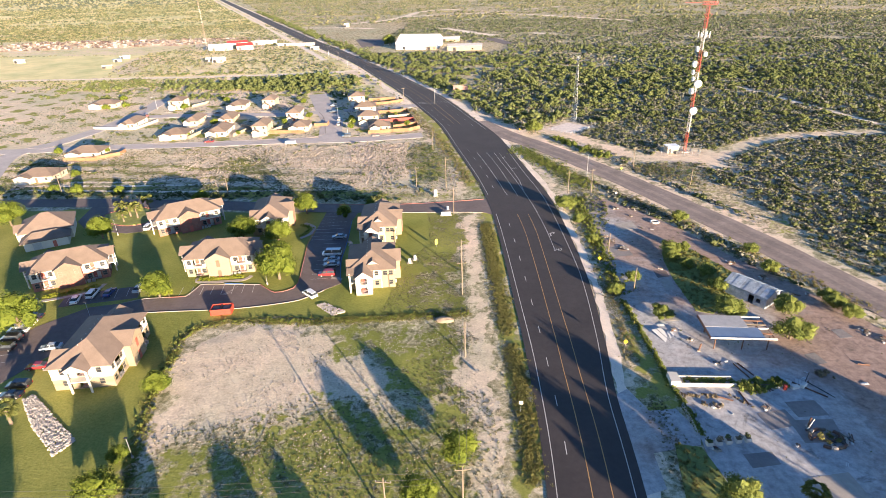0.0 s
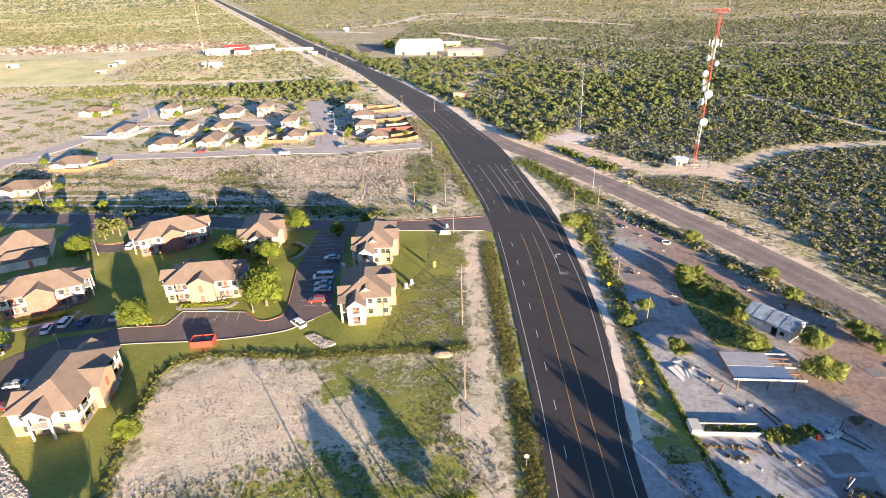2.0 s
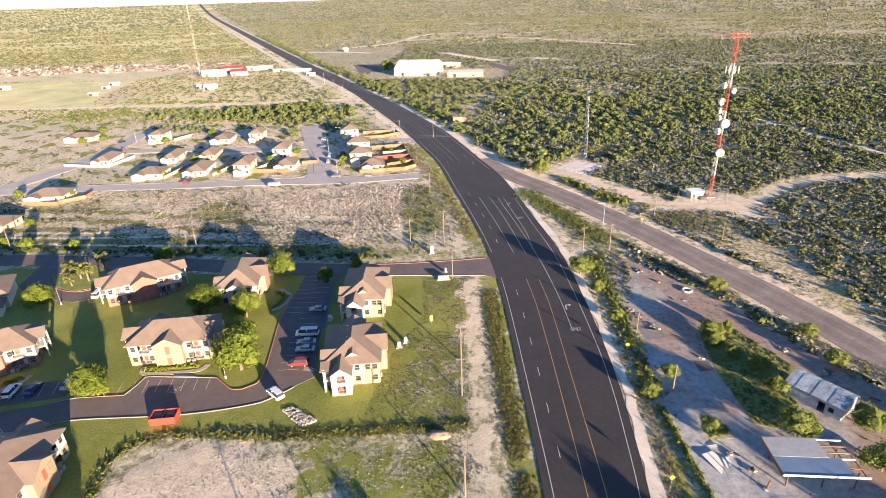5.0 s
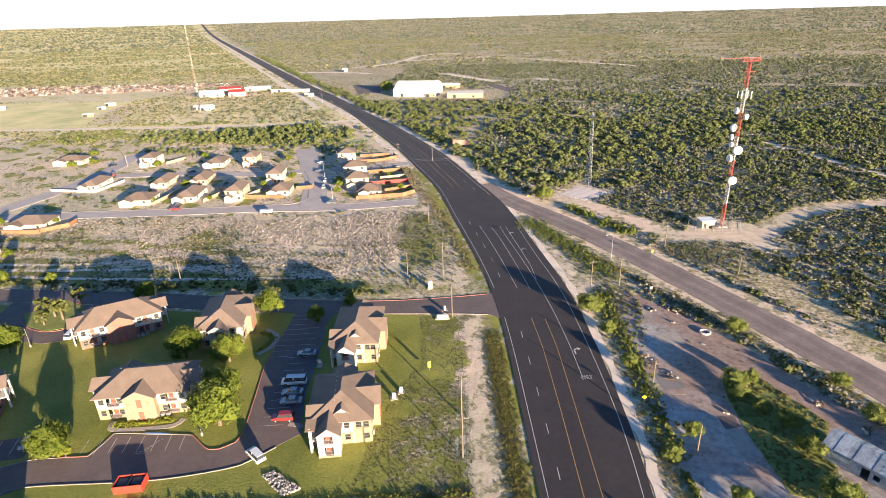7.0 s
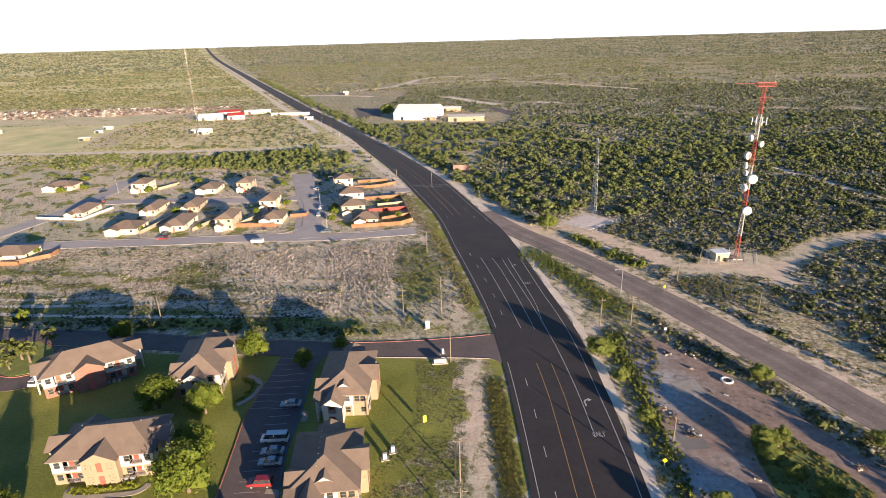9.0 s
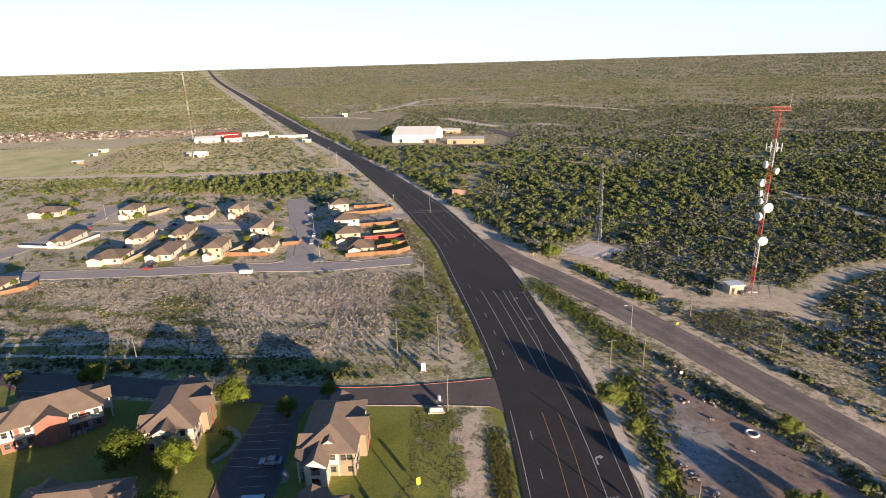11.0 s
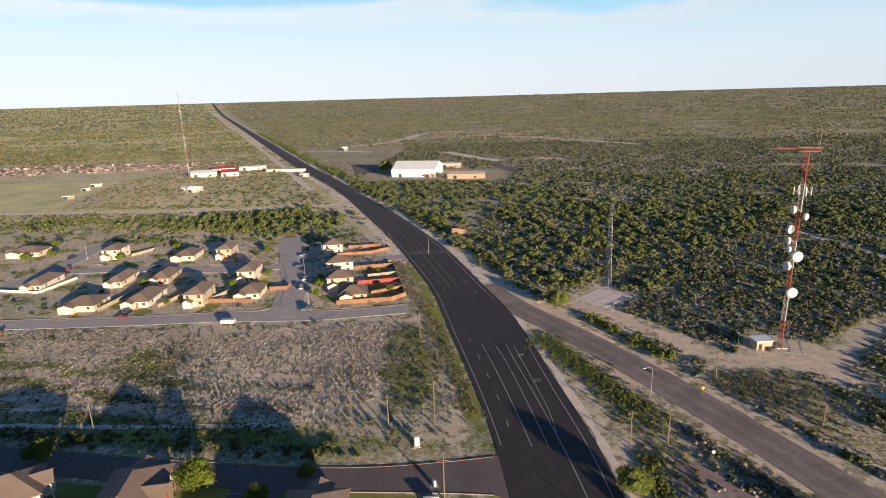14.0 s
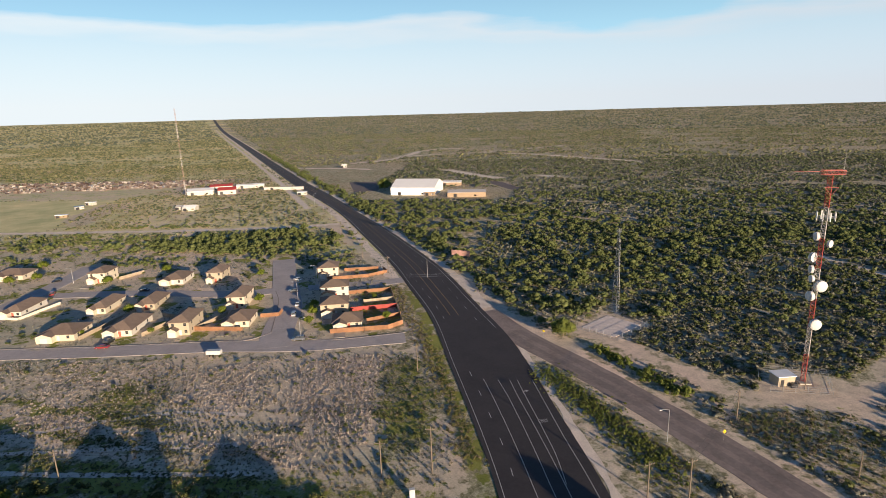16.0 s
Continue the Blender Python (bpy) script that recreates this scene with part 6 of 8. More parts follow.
def place_trees(protos, spots, group):
    g = np.random.default_rng(len(spots))
    for i, (x, y, r) in enumerate(spots):
        p = protos[i % len(protos)]
        ob = copy_thing(p, pose(x, y, 0, 0, 0, g.uniform(0, 360)) @ Matrix.Diagonal((r, r, r * g.uniform(0.9, 1.1), 1)))
        tagged(ob, group=group)
    for p in protos:
        for o in (*p.children_recursive, p):
            bpy.data.objects.remove(o)


OAKS = [(-79.5, 148.5, 4.8), (-67.7, 147.6, 4.2), (-58.8, 124.9, 5.9), (-62.5, 134, 4.2), (-87.4, 113.4, 4.3), (-66.7, 171.4, 4.2), (-112, 95.2, 5.4), (-66.1, 77.5, 2.9), (-62.8, 59.5, 1.9), (-60.1, 50.8, 3.8),
        (-127.3, 147.2, 4.3), (-167.4, 155.4, 5), (-52, 168.0, 2.6), (-108.8, 177.6, 3.2), (-45.0, 177, 2.0), (-9.1, 55.1, 3.2), (-3.7, 65.1, 3.4)]
place_trees([branchy_tree("shade_tree", 50 + i, 6000, 0.036, 0.95, 0.45, LEAF_OAK, "leafy bright green shade tree on the lawn") for i in range(3)], OAKS, "shade trees")
MESQUITES = [(-137, 672, 8.0), (56.8, 134.5, 2.4), (53.0, 138.5, 2.0), (57.5, 127, 2.6), (55.6, 113.4, 3.7), (70.0, 116.5, 3.4), (66.5, 105.8, 4.0), (22.9, 178.4, 3.8), (31.3, 122.8, 2.2), (40.6, 112.4, 2.5), (59.2, 171.0, 2.6), (15.6, 281.9, 4.6),
             (39.7, 60.0, 3.2), (50.5, 147.0, 3.0), (81.9, 119.7, 2.6), (82.0, 123.5, 2.2), (74.0, 137.0, 2.4), (83.7, 115.4, 2.4), (26.5, 168, 2.2), (29, 153, 2.0), (50.0, 143, 2.4), (55, 149, 1.8), (73.5, 149, 2.2), (37, 130, 2.0)]
place_trees([branchy_tree("mesquite_tree", 60 + i, 4200, 0.042, 0.8, 0.28, LEAF_BRIGHT, "spreading green mesquite tree on dry ground") for i in range(3)], MESQUITES, "mesquite trees")
place_trees([branchy_tree("young_tree", 70, 1200, 0.07, 1.0, 0.7, LEAF_LIME, "young lime green tree on the lawn")], [(-84.6, 113.2, 1.5)], "young trees")
# yard trees of the estate; unseen trees added to shade road, forecourt, lot
YARD = [(-81.5, 288, 2.0), (-83.5, 298, 2.2), (-86.5, 308, 1.8), (-113, 313, 2.4), (-122, 297, 2.0), (-166, 271, 1.8), (-182, 298, 2.0), (-163, 296, 2.4), (-155, 272, 1.6), (-140, 276, 1.4), (-203, 336, 2.4), (-246, 340, 2.6),
        (-255, 333, 2.4), (-262, 362, 2.8), (-185, 357, 2.4), (-130, 352, 2.2), (-52, 295, 1.8), (-63, 320, 1.2), (-191, 241, 1.8), (-214, 238, 2), (-180, 205, 2.2), (-165, 186, 2.4), (-176, 187, 2.2), (-148, 187, 2.0)]
place_trees([branchy_tree("yard_tree", 80 + i, 900, 0.085, 0.95, 0.4, LEAF_OAK, "small green yard tree beside a house") for i in range(2)], YARD, "yard trees")
SHADERS = [(66, 40, 5.5), (76, 28, 6.0), (58, 22, 5.0), (90, 42, 4.0), (48, 40, 4.2), (98, 20, 5.0), (104, 27, 4.6), (112, 20, 5.5), (106, 38, 7.4), (98, 33, 5.2), (-39, 33, 2.8), (-52, 13, 5.0), (-60, 6, 5.0), (-20, 30, 3.2), (-4, 22, 3.4)]
place_trees([branchy_tree("forecourt_tree", 90 + i, 1500, 0.065, 1.1, 0.5, LEAF_MESQUITE, "tall green tree out of view, added for its shade") for i in range(2)], SHADERS, "forecourt trees")


def palm(name, seed):
    g = np.random.default_rng(seed)
    t = thing(name, "short fan palm with a shaggy trunk", "palm", pose(0, 0, 0))
    part("trunk", rods(((0, 0, 0), (0.03, 0, 0.7), 0.12, 0.1, 8), ((0.03, 0, 0.7), (0.05, 0, 1.3), 0.1, 0.13, 8)), TRUNK, t)
    pieces = []
    for k in range(26):
        a, up = k * 2.4, g.uniform(-0.5, 1.0)
        d = np.array([math.cos(a) * math.cos(up), math.sin(a) * math.cos(up), math.sin(up)])
        s = np.cross(d, (0, 0, 1.0))
        s /= np.linalg.norm(s)
        n = np.cross(s, d)
        c, hub = np.array([0.05, 0, 1.35]), np.array([0.05, 0, 1.35]) + d * 0.45
        for j in range(-4, 5):
            b = j * 0.26
            e = d * math.cos(b) + s * math.sin(b)
            q = np.cross(n, e)
            tip = hub + e * g.uniform(0.42, 0.55) - np.array([0, 0, 0.16 + 0.1 * abs(j) / 4])
            pieces.append((np.array([hub - q * 0.02, hub + e * 0.25 + q * 0.035, tip, hub + e * 0.25 - q * 0.035]), np.array([[0, 1, 2], [0, 2, 3]])))
        pieces.append((np.array([c - s * 0.012, c + s * 0.012, hub]), np.array([[0, 1, 2]])))
    v, f = joined(pieces)
    part("crown", mesh_of("crown", v, f, LEAF_PALM), None, t)
    return t


PALMS = [(-133.5, 166.5, 2.6), (-129.5, 165.5, 2.9), (-126.0, 164.2, 2.9), (-128.0, 174, 2.5), (-129, 160.8, 2.2), (-89.6, 66.4, 2.8), (51, 60.5, 2.4)]
place_trees([palm("fan_palm", 5)], PALMS, "fan palms")

# ---- weeds, tufts and hedges ----
TUFT = [clump(100 + i, 3, 36, 0.26, spread=0.5, tall=0.9, core=0.55) for i in range(3)]


BLADE = [blades(140 + i, 14) for i in range(4)]


def along(line, n, wide, r0, r1, tall, seed):
    g = np.random.default_rng(seed)
    p = glide(line, 1.0)
    i = g.integers(0, len(p), n)
    return np.c_[p[i] + g.normal(0, wide, (n, 2)), g.uniform(r0, r1, n), np.full(n, tall)]


hedge = np.vstack([along([(-6, 111), (-23, 108), (-42, 105), (-55, 104.5)], 420, 0.8, 0.15, 0.36, 1.0, 1), along([(-55, 104.5), (-67, 102), (-71, 97), (-69.5, 87), (-67, 76), (-63, 66), (-58, 54)], 170, 0.7, 0.2, 0.5, 0.9, 2),
                   along([(32.8, 119), (35, 103), (37, 87), (38.8, 75)], 620, 0.35, 0.22, 0.5, 1.0, 3), along([(36, 195), (48.5, 182), (60.5, 164.5), (69, 147), (79, 132), (87, 118.5), (95, 100), (105, 76)], 170, 0.9, 0.2, 0.5, 0.8, 4),
                   along([(28, 190), (30, 165), (31.5, 140), (33, 124)], 800, 1.3, 0.22, 0.65, 0.9, 5), along([(40, 89.5), (49, 90)], 60, 0.4, 0.3, 0.5, 0.9, 6), along([(50, 88.5), (56, 90)], 30, 0.8, 0.4, 0.8, 1.0, 7),
                   along([(7, 253), (16, 238), (25, 221), (33, 203)], 1500, 2.6, 0.2, 0.55, 0.8, 8), along([(26, 271), (34, 257), (41, 247), (46, 240)], 150, 1.4, 0.6, 1.4, 1.0, 9)])
planted("roadside_bushes", TUFT, hedge[hedge[:, 1] > 192], LEAF_BRIGHT, "olive bushes between the highway and the frontage road")
planted("hedge_weeds", TUFT, hedge[hedge[:, 1] <= 192], LEAF_BRIGHT, "tall green weeds along the lot edges", "weeds")
GARDEN = [(48.6, 148.5), (57.5, 150), (65, 135.5), (61, 129), (60, 122), (53, 115), (49.4, 116), (47.8, 131.5), (47.8, 141.8)]
slab("pavement_garden", GARDEN, 0.125, GRASS, label="rank grass bed in the forecourt", category="grass bed")
planted("garden_weeds", TUFT, sown(1500, 47, 66, 113, 152, 0.25, 0.5, 0.7, GARDEN, seed=31, keep=False), LEAF_GRASS, "rank green weeds round the derelict shed", "weeds")
lot_w = np.vstack([sown(9000, -64, 5, 44, 88, 0.14, 0.32, 0.5, LOT_SOUTH, 0.40, 0.07, 37, keep=False),
                   sown(9000, -48, 0, 78, 109, 0.12, 0.28, 0.45, LOT_BAND, 0.38, 0.08, 38, keep=False)])
RNG.shuffle(lot_w)
lot_bare = sown(15000, -72, 6, 40, 104, 0.07, 0.16, 1.1, LOT, 0.5, 0.09, 32, keep=False)
planted("lot_stalks", BLADE, lot_bare[::2], LEAF_STRAW, "bleached stalks on the chalky lot", "weeds")
planted("lot_stalks_grey", BLADE, lot_bare[1::4], LEAF_SAGE, "grey-green stalks on the chalky lot", "weeds")
planted("lot_weeds_green", BLADE, lot_w[::3], LEAF_GRASS, "yellow-green weeds on the chalky lot", "weeds")
planted("lot_weeds_dark", BLADE, lot_w[1::3], LEAF_MESQUITE, "low dark green weeds on the chalky lot", "weeds")
planted("lot_weeds_dry", BLADE, lot_w[2::6] * (1, 1, 0.9, 1.2), LEAF_DRY, "dry straw weeds on the chalky lot", "weeds")
BLEACHED = [(-104, 246), (-100, 218), (-78, 202), (-52, 198), (-36, 204), (-42, 232), (-46, 262), (-75, 258)]
field_w = sown(30000, -245, -12, 184, 272, 0.16, 0.38, 0.8, FIELD, 0.35, 0.05, 33)
field_w = field_w[~inside(BLEACHED, field_w[:, 0], field_w[:, 1]) | (np.arange(len(field_w)) % 5 < 2)]
planted("field_weeds_dark", STRAW, field_w[2::3], LEAF_MESQUITE, "low dark weeds over the open field", "weeds")
planted("field_weeds_dry", STRAW, field_w[::4], LEAF_SAGE, "grey-green weeds over the open field", "weeds")
planted("field_weeds_pale", STRAW, field_w[1::5] * (1, 1, 1.1, 1), LEAF_DRY, "pale dry straw weeds over the open field", "weeds")
OLIVE_A = [(-127, 231), (-113, 242), (-98, 226), (-70, 214), (-84, 206), (-104, 211), (-126, 220)]
OLIVE_B = [(-46, 259), (-35, 264), (-20, 230), (-24, 212), (-29, 199), (-37, 212), (-43, 231)]
olive = np.vstack([sown(3200, -128, -68, 204, 243, 0.2, 0.45, 0.7, OLIVE_A, 0.45, 0.07, 61), sown(2300, -52, -16, 194, 268, 0.2, 0.45, 0.65, OLIVE_B, 0.5, 0.09, 62), sown(5200, -245, -12, 184, 272, 0.2, 0.5, 0.8, FIELD, 0.55, 0.05, 63)])
rows_w = sown(9000, -235, -56, 185, 224, 0.22, 0.5, 0.6, FIELD, 0.35, 0.04, 82)
rows_w = rows_w[np.sin(rows_w[:, 1] * 0.62 + 0.04 * rows_w[:, 0] + 1.5 * np.sin(rows_w[:, 0] * 0.05)) < -0.15]
planted("field_weeds_rows", TUFT, rows_w, LEAF_MESQUITE, "dark olive weeds in long rows over the field", "weeds")
planted("field_weeds_olive", TUFT, olive, LEAF_MESQUITE, "brownish olive weeds in drifts over the field", "weeds")
tall_w = sown(7000, -245, -12, 184, 272, 0.2, 0.42, 1.5, FIELD, 0.5, 0.06, 64)
planted("field_stalks", STRAW, np.vstack([sown(9500, -106, -34, 196, 264, 0.2, 0.42, 1.25, BLEACHED, 0.25, 0.05, 68), sown(7000, -240, -100, 205, 250, 0.18, 0.36, 1.2, FIELD, 0.45, 0.06, 69)]), LEAF_STRAW, "bleached dry stalks standing over the field", "weeds")
planted("field_straw_tall", STRAW, tall_w, LEAF_DRY, "knee-high straw tufts over the open field", "weeds")
planted("field_bushes", FINE, np.vstack([sown(300, -245, -12, 184, 272, 0.5, 1.2, 0.85, FIELD, 0.45, 0.04, 34), along([(-30, 250), (-36, 225), (-34, 200)], 26, 4.0, 0.4, 1.1, 0.9, 35), along([(-200, 184), (-100, 186), (-34, 185.5)], 170, 1.8, 0.5, 1.5, 0.9, 36)]), LEAF_MESQUITE, "olive bushes scattered over the open field")
east_w = sown(17000, 48, 130, 126, 240, 0.2, 0.65, 0.75, BARE_EAST, 0.33, 0.05, 65)
planted("shoulder_weeds", TUFT, east_w[::2], LEAF_MESQUITE, "low olive weeds on the bare road shoulder", "weeds")
MEDIAN = [(30, 148), (36, 148), (38, 186), (31, 214), (16, 246), (9, 256), (19, 226), (26.5, 196)]
planted("median_weeds", TUFT, sown(5000, 5, 40, 146, 258, 0.22, 0.6, 0.8, MEDIAN, 0.35, 0.08, 86, keep=False), LEAF_MESQUITE, "rank olive weeds between highway and frontage road", "weeds")
planted("shoulder_straw", STRAW, east_w[1::2], LEAF_DRY, "dry straw on the bare road shoulder", "weeds")
verge_w = np.vstack([along([(8, 62), (6.5, 82), (4, 98)], 2200, 1.1, 0.14, 0.32, 0.6, 41), along([(3.5, 104), (0, 130), (-4.5, 165)], 3000, 1.2, 0.14, 0.32, 0.6, 42), along([(-12, 205), (-24, 245), (-42, 295), (-58, 338)], 1900, 1.8, 0.3, 0.6, 1.0, 43),
                     along([(15, 240), (30, 217), (43, 197), (54, 181), (63, 166), (72, 150), (82, 134), (90, 119)], 2600, 1.5, 0.2, 0.5, 1.0, 48), along([(5.5, 253), (14, 239), (22, 223), (30, 205), (32, 190)], 900, 2.2, 0.15, 0.35, 1.1, 49), along([(27, 190), (29, 165), (30, 140), (30.5, 120)], 1200, 1.6, 0.15, 0.35, 1.2, 50), along([(30.5, 95), (30.8, 112), (30, 130)], 900, 1.1, 0.14, 0.3, 1.2, 44), along([(32.5, 82), (34, 64), (34, 50)], 1200, 1.4, 0.14, 0.3, 1.2, 45)])
THIN_LAWN = [(-27, 111), (-5, 112), (-8, 140), (-11.5, 173), (-24, 173), (-20, 150), (-25, 138)]
thin_w = sown(11000, -28, -5, 110, 174, 0.10, 0.24, 0.35, THIN_LAWN, 0.3, 0.12, 83, keep=False)
planted("thin_lawn_dry", BLADE, thin_w[::2], LEAF_DRY, "thin brown grass on the dry lawn", "grass")
planted("thin_lawn_green", BLADE, thin_w[1::2], LEAF_MESQUITE, "thin olive grass on the dry lawn", "grass")
left_w = np.vstack([along([(9, 62), (7.5, 82), (5, 98)], 1500, 1.0, 0.2, 0.42, 0.8, 84), along([(4, 104), (0.8, 130), (-3.6, 165)], 2600, 1.1, 0.2, 0.42, 0.8, 85)])
planted("verge_weeds", TUFT, left_w[::2] * (1, 1, 0.8, 0.7), LEAF_GRASS, "rank olive weeds along the highway edge", "weeds")
planted("verge_weeds_yellow", BLADE, left_w[1::2], LEAF_GRASS, "tall yellow-olive grass along the highway edge", "grass")
edge_w = np.vstack([along([(-6, 111), (-23, 108), (-42, 105), (-55, 104.5)], 2600, 0.9, 0.12, 0.28, 0.8, 51), along([(-55, 104.5), (-67, 102), (-71, 97), (-69.5, 87), (-67, 76), (-63, 66), (-58, 54)], 1500, 0.8, 0.12, 0.28, 0.8, 52)])
planted("lot_edge_grass", BLADE, edge_w, LEAF_GRASS, "rank yellow-green grass along the lot edge", "grass")
verge_w[:, 3] *= np.where((verge_w[:, 0] < 10) & (verge_w[:, 1] < 178), 0.35, 1.0)
planted("verge_grass_green", BLADE, verge_w[np.arange(len(verge_w)) % 3 == 0] * (1, 1, 1, 0.75), LEAF_GRASS, "long green grass on the road verge", "grass")
planted("verge_grass_dry", BLADE, verge_w[1::4] * (1, 1, 1, 0.75), LEAF_DRY, "long dry grass on the road verge", "grass")
crack_w = sown(1100, 30, 112, 40, 192, 0.08, 0.3, 0.8, STATION, 0.62, 0.09, 66, keep=False)
planted("crack_weeds", TUFT, crack_w, LEAF_MESQUITE, "small weeds in the cracks of the forecourt", "weeds")
estate_w = sown(10000, -300, -60, 255, 395, 0.25, 0.6, 0.9, None, 0.3, 0.04, 46)
planted("estate_bushes", FINE, sown(500, -300, -60, 255, 395, 0.6, 1.4, 0.85, None, 0.45, 0.04, 47), LEAF_MESQUITE, "olive bushes on bare lots between the houses")
planted("estate_weeds", STRAW, estate_w, LEAF_SAGE, "pale weeds on bare lots between the houses", "weeds")

# ---- cars ----
TYRE = plain("tyre_rubber", (0.02, 0.02, 0.02), 0.8, 4.0, 0.2, 20)
CAR_GLASS = GLASS
HEADLAMP = plain("lamp_glass", (0.6, 0.6, 0.58), 0.2, 3.0, 0.05, 10, bump=0)
TAIL = plain("tail_lamp_red", (0.35, 0.02, 0.02), 0.3, 3.0, 0.05, 10, bump=0)
PAINTS = {}


def car_paint(name):
    rgb = {"white": (0.78, 0.78, 0.76), "silver": (0.42, 0.44, 0.46), "black": (0.018, 0.018, 0.022), "blue": (0.03, 0.06, 0.19), "red": (0.26, 0.028, 0.03), "grey": (0.12, 0.13, 0.15)}[name]
    if name not in PAINTS:
        m = plain("car_paint_" + name, rgb, 0.28, 1.0, 0.05, 10, bump=0)
        m.node_tree.nodes["Principled BSDF"].inputs["Coat Weight"].default_value = 0.6
        PAINTS[name] = m
    return PAINTS[name]


def profile_body(sections, w, tumble):
    """A body extruded across the car from a side profile, with a narrower top."""
    bm = bmesh.new()
    top = max(z for _, z in sections)
    low = min(z for _, z in sections)
    k = lambda z: w / 2 - tumble * max(0, (z - low) / (top - low)) ** 1.5
    a = [bm.verts.new((-k(z), x, z)) for x, z in sections]
    b = [bm.verts.new((k(z), x, z)) for x, z in sections]
    bm.faces.new(a), bm.faces.new(b[::-1])
    n = len(sections)
    for i in range(n):
        j = (i + 1) % n
        bm.faces.new((a[j], a[i], b[i], b[j]))
    bmesh.ops.recalc_face_normals(bm, faces=bm.faces[:])
    bmesh.ops.bevel(bm, geom=bm.edges[:], offset=0.05, segments=1, affect="EDGES")
    return bm


SHAPES = {
    "sedan": (4.7, 1.8, [(-2.3, 0.35), (2.3, 0.35), (2.35, 0.7), (1.2, 0.95), (-1.7, 1.0), (-2.3, 0.95)], [(1.25, 0.92), (0.45, 1.42), (-0.95, 1.42), (-1.75, 0.97)]),
    "suv": (4.8, 1.95, [(-2.35, 0.4), (2.35, 0.4), (2.4, 0.85), (1.35, 1.08), (-2.3, 1.1)], [(1.4, 1.05), (0.75, 1.72), (-2.0, 1.74), (-2.3, 1.08)]),
    "van": (5.8, 2.05, [(-2.85, 0.4), (2.85, 0.4), (2.9, 0.95), (2.2, 1.2), (-2.8, 1.25)], [(2.3, 1.15), (1.6, 2.05), (-2.6, 2.1), (-2.8, 1.2)]),
}


def car(kind, colour, x, y, turn):
    label = {"sedan": f"{colour} saloon car parked on asphalt", "suv": f"{colour} sport utility car parked on asphalt", "van": f"{colour} passenger van parked on asphalt"}[kind]
    L, w, low, top = SHAPES[kind]
    t = thing("car", label, "car", pose(x, y, 0.1, 0, 0, turn), "parked cars")
    body = part("body", profile_body(low, w, 0.06), car_paint(colour), t)
    part("cabin", profile_body(top, w - 0.12, 0.22), CAR_GLASS, t, "dark tinted windows")
    z = max(q for _, q in top)
    x0, x1 = [q for q, h in top if h > z - 0.1][0], [q for q, h in top if h > z - 0.1][-1]
    part("roof_panel", boxed(-w / 2 + 0.27, w / 2 - 0.27, min(x0, x1) - 0.05, max(x0, x1) + 0.05, z - 0.03, z + 0.04, bevel=0.02), car_paint(colour), t)
    for sx in (-1, 1):
        for q in (-L * 0.3, L * 0.31):
            wh = part("wheel", rods(((sx * (w / 2 - 0.22), q, 0.34), (sx * (w / 2 + 0.01), q, 0.34), 0.34, None, 14)), TYRE, t)
            part("rim", rods(((sx * (w / 2 - 0.05), q, 0.34), (sx * (w / 2 + 0.03), q, 0.34), 0.2, None, 10)), METAL_GREY, wh)
        part("headlight", boxed(sx * w * 0.36 - 0.18, sx * w * 0.36 + 0.18, L / 2 - 0.06, L / 2 + 0.03, 0.62, 0.76, bevel=0.02), HEADLAMP, t)
        part("tail_light", boxed(sx * w * 0.4 - 0.12, sx * w * 0.4 + 0.12, -L / 2 - 0.0, -L / 2 + 0.08, 0.72, 0.9, bevel=0.02), TAIL, t)
        part("pillar", boxed(sx * (w / 2 - 0.2) - 0.04, sx * (w / 2 - 0.2) + 0.04, -0.15, 0.0, 0.95, z), car_paint(colour), t)
    return t


for row in (("sedan", "white", -108.6, 109.6, 20), ("suv", "white", -105.9, 112.6, 12), ("sedan", "blue", -101.8, 113.6, 8), ("sedan", "silver", -95.0, 116.2, 8),
            ("suv", "white", -113.2, 98.2, 100), ("suv", "silver", -112.6, 95.2, 100), ("suv", "black", -111.6, 91.8, 98), ("sedan", "black", -113.5, 100.9, 102), ("suv", "black", -110.2, 88.2, 98),
            ("sedan", "silver", -99.4, 89.4, 108), ("sedan", "red", -97.2, 82.6, 104), ("suv", "black", -96.4, 76.4, 100), ("sedan", "black", -95.6, 73.4, 100),
            ("suv", "white", -47.2, 116.4, 52), ("van", "white", -48.2, 139.9, 98), ("sedan", "silver", -47.2, 136.2, 98), ("sedan", "silver", -46.4, 133.2, 98), ("suv", "red", -46.0, 127.6, 98),
            ("sedan", "silver", -49.3, 151.8, 98), ("suv", "white", -116.5, 155.6, 10), ("sedan", "black", -112, 168.5, 118),
            ("sedan", "red", -148.5, 260.6, 99), ("suv", "silver", -91, 297, 12), ("sedan", "white", -94, 309, 12), ("suv", "grey", -79.5, 272.2, 100), ("sedan", "white", -108, 345, 60), ("sedan", "grey", -103, 327.5, 95),
            ("suv", "black", -149.2, 265.2, 8), ("sedan", "black", -176, 325, 95), ("suv", "red", -218, 318, 30), ("sedan", "black", -233, 338, 165)):

    car(*row)

# ---- apartment grounds ----
KERB_GREY = plain("worn_kerb", (0.27, 0.235, 0.215), 0.85, 0.8, 0.25, 8)


def kerb(name, line, material, label, w=0.16, h=0.17):
    p = glide(line, 1.5)
    material = KERB_GREY if material is CONCRETE else material
    v, f = band(p, -w / 2, w / 2, h, 0.3)
    return tagged(new(name, mesh_of(name, v, f, material)), label, "kerb", "", "structure")


